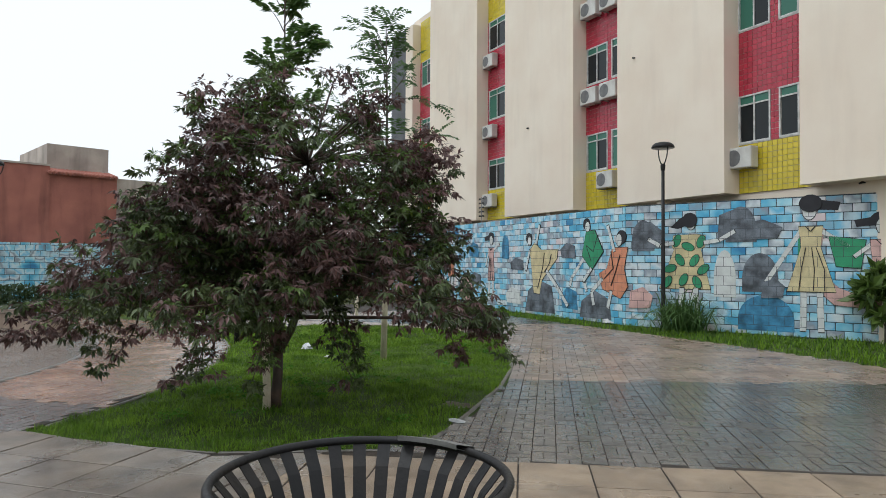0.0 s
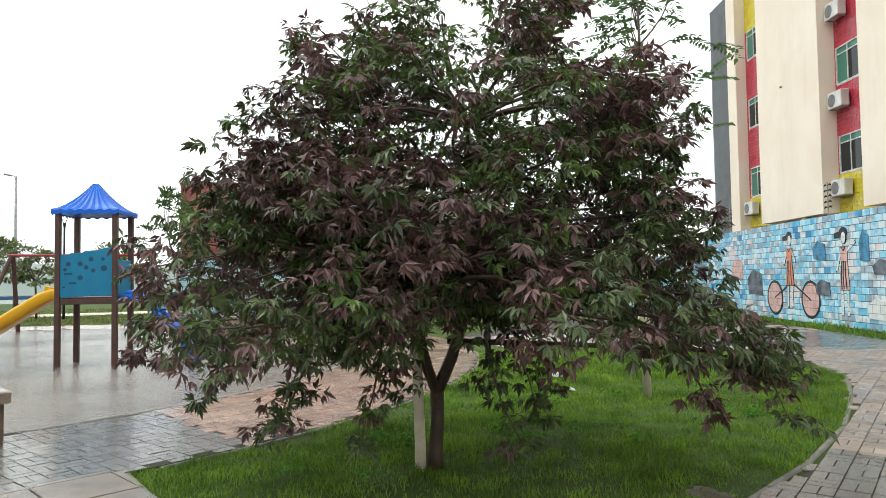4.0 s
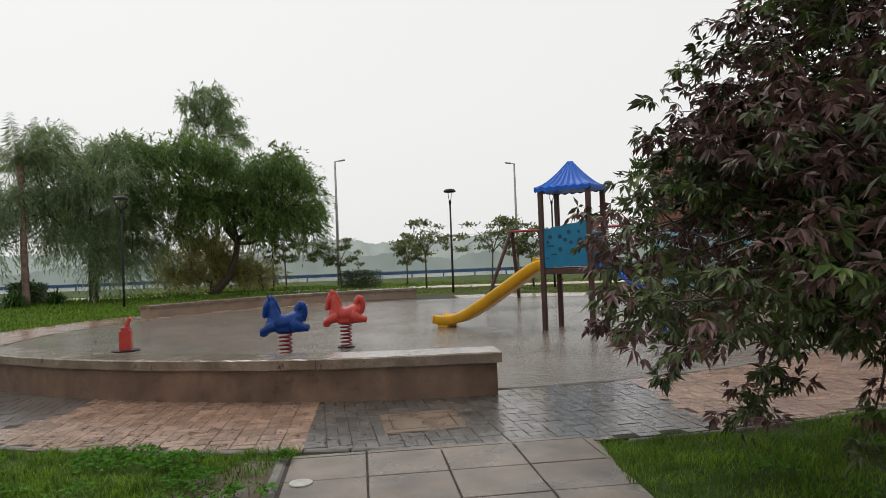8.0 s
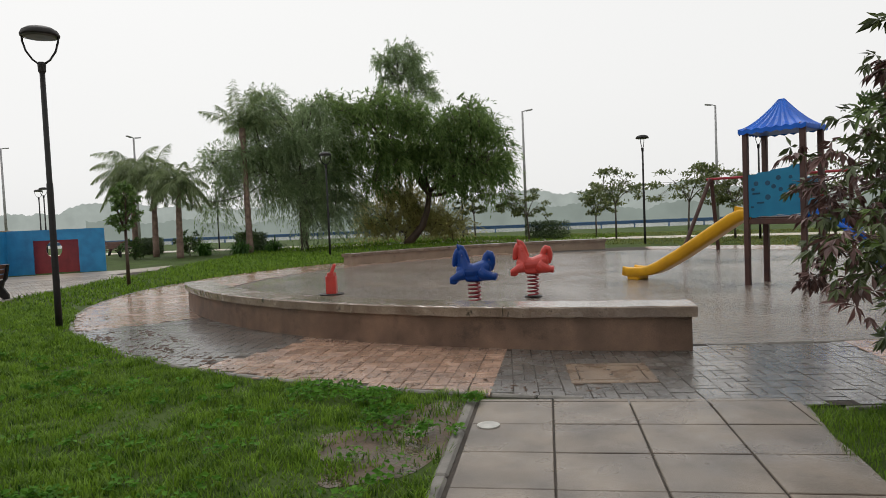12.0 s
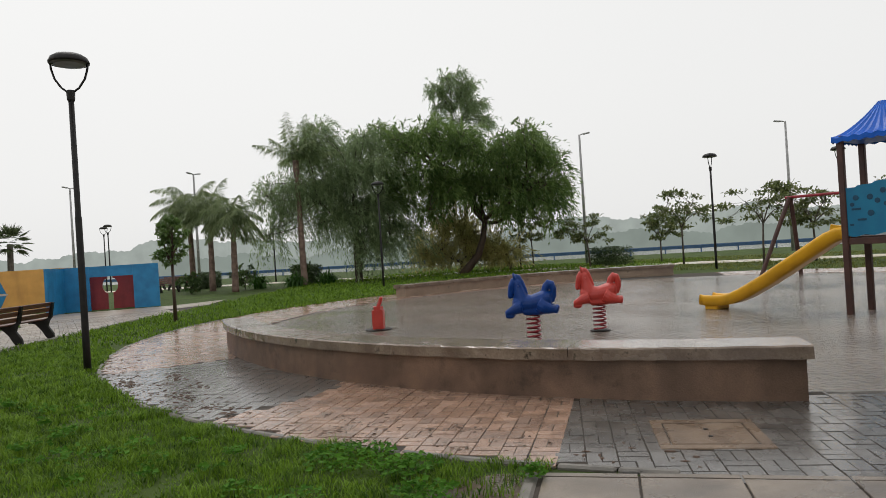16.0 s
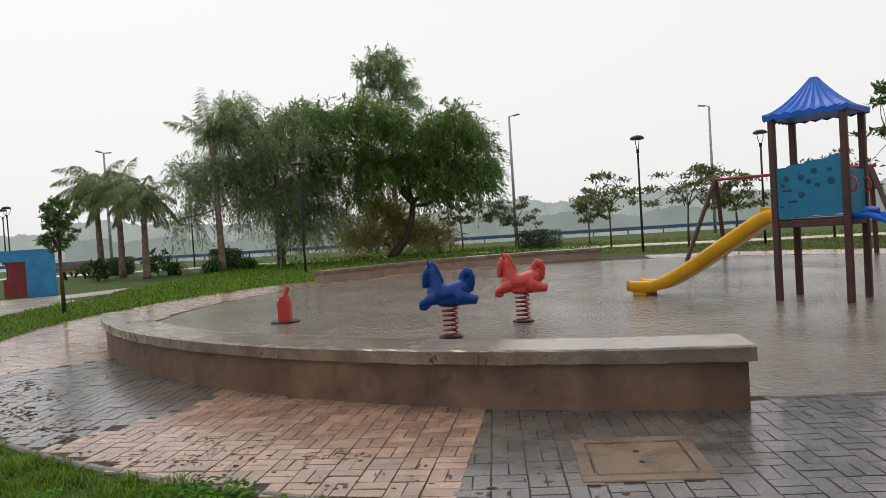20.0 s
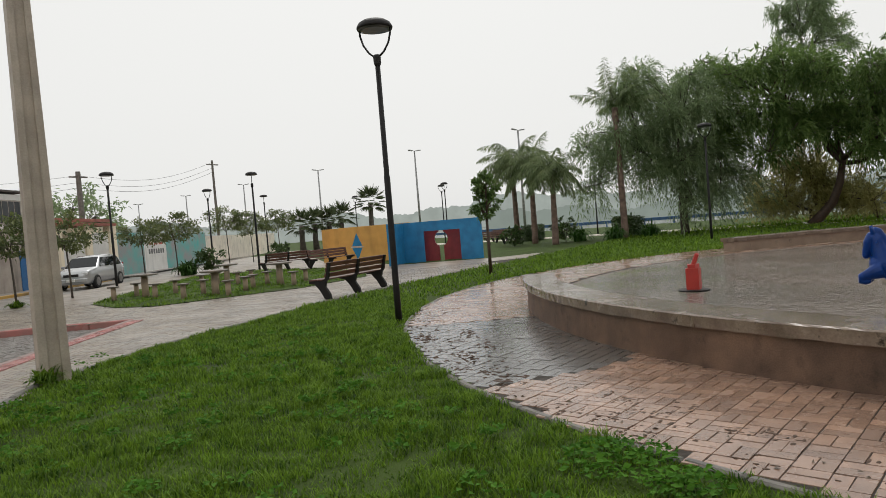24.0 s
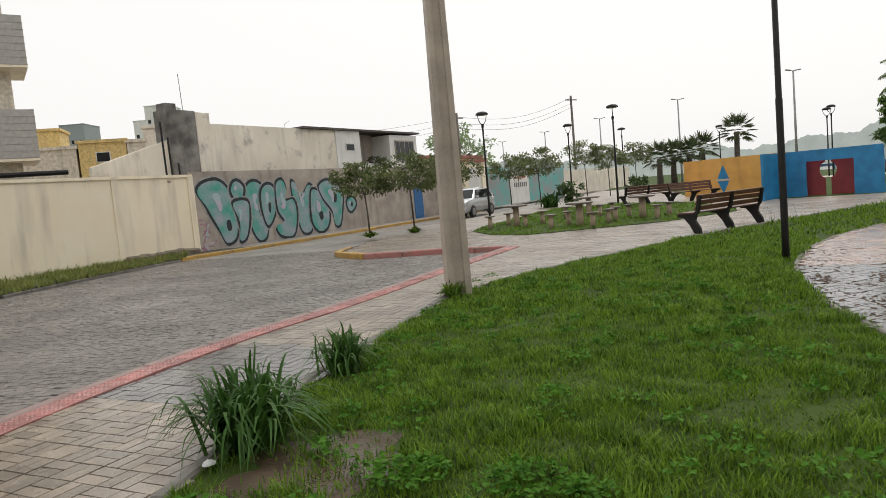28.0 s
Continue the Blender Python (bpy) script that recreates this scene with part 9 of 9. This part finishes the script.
P = weave(lambda x, y: ring_ok(x, y) & ~grey_ring(x, y), (-30, -16.3, -5.2, 8.5), 28.5, (-7.0, -0.505))
lay(ring, P, np.zeros(len(P), bool), ((-6.4, -0.75),), "wet salmon block pavers of the ring path")
P = weave(lambda x, y: ring_ok(x, y) & grey_ring(x, y, 0.06), (-22, -16.3, -5.2, 8.5), 33.0, (-6.22, 0.145))
lay(ring, P, np.ones(len(P), bool), ((-6.6, 0.1),), "wet grey block pavers of the ring path", "s", 0.0025)

north = bpy.data.objects["pavement_north"]


def north_ok(x, y):
    """The square and a hand's width under its edging."""
    k = inside(x, y, NORTH)
    for i in range(8):
        k = k | inside(x + 0.05 * math.cos(i * math.pi / 4), y + 0.05 * math.sin(i * math.pi / 4), NORTH)
    return k


P = weave(north_ok, (-18.5, 4.5, 3.0, 19.2), 37.3, (-2.51, 5.609))
g = (side_of(P[:, 0], P[:, 1], -5.65, 8.35, 43.8) < 0) | ((P[:, 0] < -10.5) & (side_of(P[:, 0], P[:, 1], -12.4, 15.4, 43.5) > 0) & (P[:, 0] > -16))
lay(north, P, g, ((-3.4, 6.0),), "wet block pavers of the square", "t", 0.005)

foot = bpy.data.objects["pavement"]


def foot_ok(x, y):
    return (inside(x, y, WALKWAY) | inside(x + 0.07, y, WALKWAY)) & ~inside(x, y, TABLES_LAWN) & (side_of(x, y, -5.84, -0.04, 29.4) < 0.05) & ((y < -0.5) | (x > -0.5)) & (x < np.where(y > -2.45, 1.58, 9))


P = weave(foot_ok, (-13.5, -22.0, 3.2, 4.2), 72.6, (1.266, -2.988))
g = side_of(P[:, 0], P[:, 1], 1.266, -2.988, 162.6)
g = (g > 0) & (g < 1.9) & (P[:, 0] > -1.2)
lay(foot, P, g, ((0.3, -1.6),), "wet block pavers of the footway", "b", 0.004)


# ---- cement slabs of the short path ----
def clip_half(poly, px, py, ang, keep_left=True):
    out = []
    n = len(poly)
    sg = 1 if keep_left else -1
    d = [sg * side_of(x, y, px, py, ang) for x, y in poly]
    for i in range(n):
        a, b = poly[i], poly[(i + 1) % n]
        if d[i] >= 0:
            out.append(a)
        if (d[i] >= 0) != (d[(i + 1) % n] >= 0):
            t = d[i] / (d[i] - d[(i + 1) % n])
            out.append((a[0] + (b[0] - a[0]) * t, a[1] + (b[1] - a[1]) * t))
    return out


path = sheet("pavement_slabs", [(-7.02, 2.28), (-5.86, -0.04), (-0.45, 3.0), (-0.3, 3.0), (1.78, 3.4), (1.84, 9.36), (-0.59, 7.18), (-2.95, 5.1), (-3.9, 4.62), (-4.9, 3.4), (-5.95, 2.62)], -0.009, M_BED, "bed of the cement slab path", "pavement")
D29 = np.array([0.871, 0.491])
N29 = np.array([-0.491, 0.871])
E39, F39 = np.array([0.774, 0.633]), np.array([0.633, -0.774])


def slab(q, material):
    """One slab on the outline q, with a worn edge."""
    cx, cy = sum(p[0] for p in q) / len(q), sum(p[1] for p in q) / len(q)
    s = Shell()
    n = len(q)
    z = RNG.normal(0, 0.0018)
    s.add([(x, y, -0.03) for x, y in q] + [(x, y, z - 0.004) for x, y in q] + [(cx + (x - cx) * 0.985, cy + (y - cy) * 0.985, z) for x, y in q],
          [(k, (k + 1) % n, n + (k + 1) % n, n + k) for k in range(n)] + [(n + k, n + (k + 1) % n, 2 * n + (k + 1) % n, 2 * n + k) for k in range(n)] + [tuple(range(2 * n, 3 * n))])
    part("slab", s, material, path)


def trimmed(q, *lines):
    for px, py, ang, left in lines:
        q = clip_half(q, px, py, ang, left) if len(q) > 2 else q
    area = 0.5 * abs(sum(a[0] * b[1] - b[0] * a[1] for a, b in zip(q, q[1:] + q[:1]))) if len(q) > 2 else 0
    return q if area > 0.012 else []


SZ, GAP = 0.615, 0.007
ISLE = math.degrees(math.atan2(3.36 - 2.3, -4.75 + 6.98))
for i in range(-1, 8):
    for j in range(0, 7):
        o = SLAB_S0 + D29 * (0.07 + i * SZ) + N29 * (0.07 + j * SZ)
        q = [tuple(o + D29 * a + N29 * b) for a, b in ((GAP, GAP), (SZ - GAP, GAP), (SZ - GAP, SZ - GAP), (GAP, SZ - GAP))]
        c = o + (D29 + N29) * SZ / 2
        edge = (-6.98, 2.3, ISLE, False) if c[0] < -4.6 else (-4.8, 3.32, math.degrees(math.atan2(4.75 - 3.32, -3.75 + 4.8)), False)
        q = trimmed(q, edge, (-5.79, -0.13, 119.4, False), (-2.86, 1.64, 119.4, True))
        if q:
            slab(q, M_SLAB)
# sandy slabs laid along the edge of the square
SB = 0.595
for i in range(-3, 9):
    for j in range(0, 10):
        o = np.array([-3.31, 4.78]) + E39 * (i * SB) + F39 * (j * SB)
        q = [tuple(o + E39 * a + F39 * b) for a, b in ((GAP, GAP), (GAP, SB - GAP), (SB - GAP, SB - GAP), (SB - GAP, GAP))]
        q = trimmed(q[::-1], (-2.86, 1.64, 119.4, False), (-5.8, 0.03, 29.4, True), (-4.8, 3.32, math.degrees(math.atan2(4.75 - 3.32, -3.75 + 4.8)), False), (1.42, 0, 90, True))
        if q:
            slab(q, M_SANDSLAB if j < 3 else M_SLAB)
kerb_run("kerb_path", [tuple(SLAB_S0), (-0.5, 2.97)], 0.09, -0.1, 0.012, M_KERB, "low concrete edging beside the slab path", 0.9)


# ---- road of small cobbles: the stretch beside the footway ----
def cobbles():
    road = bpy.data.objects["road"]
    rows = []
    y = -19.0
    while y < 3.0:
        w = 0.088
        x = (1.2 if y > -4 else -1.8) + RNG.uniform(0, 0.1)
        while x < 10.2:
            l_ = RNG.uniform(0.085, 0.125)
            rows.append((x + l_ / 2, y, l_, w))
            x += l_
        y += w
    P = np.array(rows)
    q = np.stack([P[:, 0], P[:, 1] + 0.25 * np.sin(P[:, 0] * 0.5)], axis=1)
    kx = np.array([p[0] for p in sorted(KERB, key=lambda v: v[1])])
    ky = np.array([p[1] for p in sorted(KERB, key=lambda v: v[1])])
    edge = np.interp(q[:, 1], ky, kx)
    far_x = np.interp(q[:, 1], [-20.07, -15.5, -12], [9.45, 9.85, 10.0])
    bay = (q[:, 1] < -14.35) & (q[:, 0] < np.interp(q[:, 1], [-18, -16.4, -15.08, -14.95, -14.35], [3.6, 3.45, 2.35, 0.25, -1.5]))
    ok = (q[:, 0] > edge + 0.16) & (q[:, 0] < far_x) & ~bay
    q = q + RNG.normal(0, 0.006, q.shape)
    P, q = P[ok], q[ok]
    n = len(P)
    out = np.zeros((n, 8, 3))
    tilt = RNG.normal(0, 0.025, (n, 2))
    lift = RNG.normal(0, 0.003, n)[:, None]
    for k, (f, z) in enumerate(((0.86, 0.0), (0.99, -0.008))):
        x = np.array([-1, 1, 1, -1])[None, :] * P[:, 2:3] / 2 * f
        y = np.array([-1, -1, 1, 1])[None, :] * P[:, 3:4] / 2 * f
        out[:, k * 4:k * 4 + 4, 0] = q[:, :1] + x
        out[:, k * 4:k * 4 + 4, 1] = q[:, 1:2] + y
        out[:, k * 4:k * 4 + 4, 2] = -0.118 + z + lift + (x * tilt[:, :1] + y * tilt[:, 1:] if k == 0 else 0)
    tagged(part("cobbles", quads("cobbles", out, M_COBBLE, PAVER), M_COBBLE, road, "small worn grey cobbles"), kind="stuff")


M_COBBLE = mat("worn_cobble", (0.2, 0.182, 0.165), 0.5, second=(0.135, 0.122, 0.11), noise_scale=0.7, vary=0.25, island=0.2, bump=0.6, bump_scale=70, wet=(0.6, 0.3, 0.55), spec=0.4)
cobbles()


# ---- sodden leaves and clods of mud washed onto the pavers ----
M_LITTER = mat("sodden_leaf", (0.07, 0.045, 0.028), 0.5, second=(0.13, 0.09, 0.045), noise_scale=3, bump=0.4)
def litter(n, place):
    a = RNG.uniform(0, 6.283, n)
    b, w = [], []
    for i in range(n):
        x, y = place()
        b.append((x, y, 0.004 + RNG.uniform(0, 0.006)))
    L = RNG.uniform(0.02, 0.06, n)
    return leaflets(np.array(b), np.stack([np.cos(a), np.sin(a), RNG.uniform(-0.02, 0.12, n)], axis=1), L, L * 0.5)


def ring_spot():
    g, r = radians(RNG.uniform(-30, 24)), 12.12 - abs(RNG.normal(0, 0.35))
    return CX + r * math.cos(g), CY + r * math.sin(g)


def clump_spot():
    g, r = CLUMPS[RNG.randint(len(CLUMPS))]
    return CX + (r + RNG.normal(0, 0.06)) * math.cos(g) + RNG.normal(0, 0.03), CY + r * math.sin(g) + RNG.normal(0, 0.12)


CLUMPS = [(radians(RNG.uniform(-14, 16)), RNG.uniform(11.2, 12.1)) for _ in range(22)]


def north_spot():
    while True:
        x, y = RNG.uniform(-9, 0), RNG.uniform(5, 16)
        if inside(np.array([x]), np.array([y]), NORTH)[0]:
            return x, y


def clods(n, place):
    """Flat ragged lumps of washed-up mud, drawn out along the joints."""
    lumps = Shell()
    for _ in range(n):
        x, y = place()
        r, g, t = RNG.uniform(0.006, 0.02), radians(28.4 + (90 if RNG.uniform() < 0.5 else 0)), RNG.uniform(1.2, 4.0)
        q = []
        for i in range(8):
            w = 2 * math.pi * i / 8
            u, v = r * t * math.cos(w) * RNG.uniform(0.6, 1.2), r * math.sin(w) * RNG.uniform(0.5, 1.2)
            q.append((x + u * math.cos(g) - v * math.sin(g), y + u * math.sin(g) + v * math.cos(g)))
        h = RNG.uniform(0.0015, 0.004)
        k = len(lumps.v)
        lumps.v += [(a, b, -0.004) for a, b in q] + [(x + (a - x) * 0.7, y + (b - y) * 0.7, h) for a, b in q]
        lumps.f += [(k + i, k + (i + 1) % 8, k + 8 + (i + 1) % 8, k + 8 + i) for i in range(8)] + [tuple(k + 8 + i for i in range(8))]
    me = lumps.mesh("mud_clods")
    me.materials.append(M_CLOD)
    return me


M_CLOD = mat("washed_up_mud", (0.12, 0.075, 0.052), 0.75, spec=0.3, second=(0.06, 0.038, 0.027), noise_scale=9, bump=0.7, bump_scale=60)
for me in (clods(160, ring_spot), clods(260, clump_spot)):
    tagged(new("mud_clods", me), "flat clods of brown mud washed onto the pavers", "mud", kind="stuff")
for P in (litter(70, ring_spot), litter(150, north_spot)):
    tagged(new("leaf_litter", quads("leaf_litter", P, M_LITTER, LEAF_FACES)), "sodden brown leaves on the pavers", "leaf litter", kind="stuff")


# ---- painted blocks of the long wall ----
def block_shape(x0, x1, z0, z1, y=-0.009):
    e, f = 0.007, 0.015
    return [(x0 + f, y, z0 + f), (x1 - f, y, z0 + f), (x1 - f, y, z1 - f), (x0 + f, y, z1 - f), (x0 + e, 0.0, z0 + e), (x1 - e, 0.0, z0 + e), (x1 - e, 0.0, z1 - e), (x0 + e, 0.0, z1 - e)]


BLOCK_F = [(0, 1, 2, 3), (4, 5, 1, 0), (5, 6, 2, 1), (6, 7, 3, 2), (7, 4, 0, 3)]


def block_wall(wall, length, near):
    """Blocks of 36 by 20 cm in half bond; those along the stretch near the walk are single pieces."""
    cells = []
    for j in range(17):
        x = -0.18 * RNG.uniform(0.8, 1.2) if j % 2 else 0.0
        while x < length:
            a, b = max(x, 0.0), min(x + 0.36, length)
            if b - a > 0.05:
                cells.append((a, b, j * 0.197, j * 0.197 + 0.197))
            x += 0.36
    cells.sort(key=lambda c: abs((c[0] + c[1]) / 2 - near))
    shared = {}
    for a, b, z0, z1 in cells[:300]:
        w = round(b - a, 3)
        if w not in shared:
            shared[w] = quads("block", np.array([block_shape(-w / 2, w / 2, 0, 0.197)]), M_BLOCK_P, BLOCK_F)
        ob = new("block", shared[w])
        ob.parent = wall
        ob.matrix_basis = pose((a + b) / 2, RNG.uniform(-0.002, 0.002), z0, 0, RNG.normal(0, 0.5), RNG.normal(0, 0.25))
    rest = np.array([block_shape(a, b, z0, z1) for a, b, z0, z1 in cells[300:]])
    tagged(part("blocks", quads("blocks", rest, M_BLOCK, BLOCK_F), M_BLOCK, wall, "painted wall blocks"), kind="stuff")


block_wall(bpy.data.objects["wall_mural_east"], math.hypot(13.4, 1.3), 3.0)
block_wall(bpy.data.objects["wall_mural_west"], math.hypot(18.6, 6.1), math.hypot(18.6, 6.1) - 4.0)


# ---- red tactile tiles along the kerb ----
def tactile():
    band = thing("tactile_strip", pose(0, 0, 0), "faded red tactile paving tiles beside the kerb", "paving", kind="structure")
    m_ = mat("faded_red_tile", (0.4, 0.15, 0.135), 0.45, second=(0.29, 0.13, 0.115), noise_scale=5, vary=0.2, island=0.2, per="object", bump=0.4, bump_scale=80, wet=(3, 0.12, 0.45))
    s = Shell()
    s.block(0.244, 0.244, 0.03, pose(0, 0, -0.003), 0.004)
    for i in range(5):
        for j in range(5):
            x, y, r = -0.096 + 0.048 * i, -0.096 + 0.048 * j, 0.013
            k = len(s.v)
            s.v += [(x - r, y - r, 0.0118), (x + r, y - r, 0.0118), (x + r, y + r, 0.0118), (x - r, y + r, 0.0118), (x - r / 2, y - r / 2, 0.017), (x + r / 2, y - r / 2, 0.017), (x + r / 2, y + r / 2, 0.017), (x - r / 2, y + r / 2, 0.017)]
            s.f += [(k, k + 1, k + 5, k + 4), (k + 1, k + 2, k + 6, k + 5), (k + 2, k + 3, k + 7, k + 6), (k + 3, k, k + 4, k + 7), (k + 4, k + 5, k + 6, k + 7)]
    me = s.mesh("tactile_tile")
    me.materials.append(m_)
    P = [Vector((x, y, 0)) for x, y in eased(KERB[1:], 0.247)]
    for a, b in zip(P, P[1:]):
        d = b - a
        c = (a + b) / 2 + Vector((d.y, -d.x, 0)).normalized() * 0.192
        if c.y < 9:
            ob = new("tactile_tile", me)
            ob.parent = band
            ob.matrix_basis = pose(c.x, c.y, RNG.normal(0, 0.0015), RNG.normal(0, 0.2), RNG.normal(0, 0.2), math.degrees(math.atan2(d.y, d.x)))


tactile()
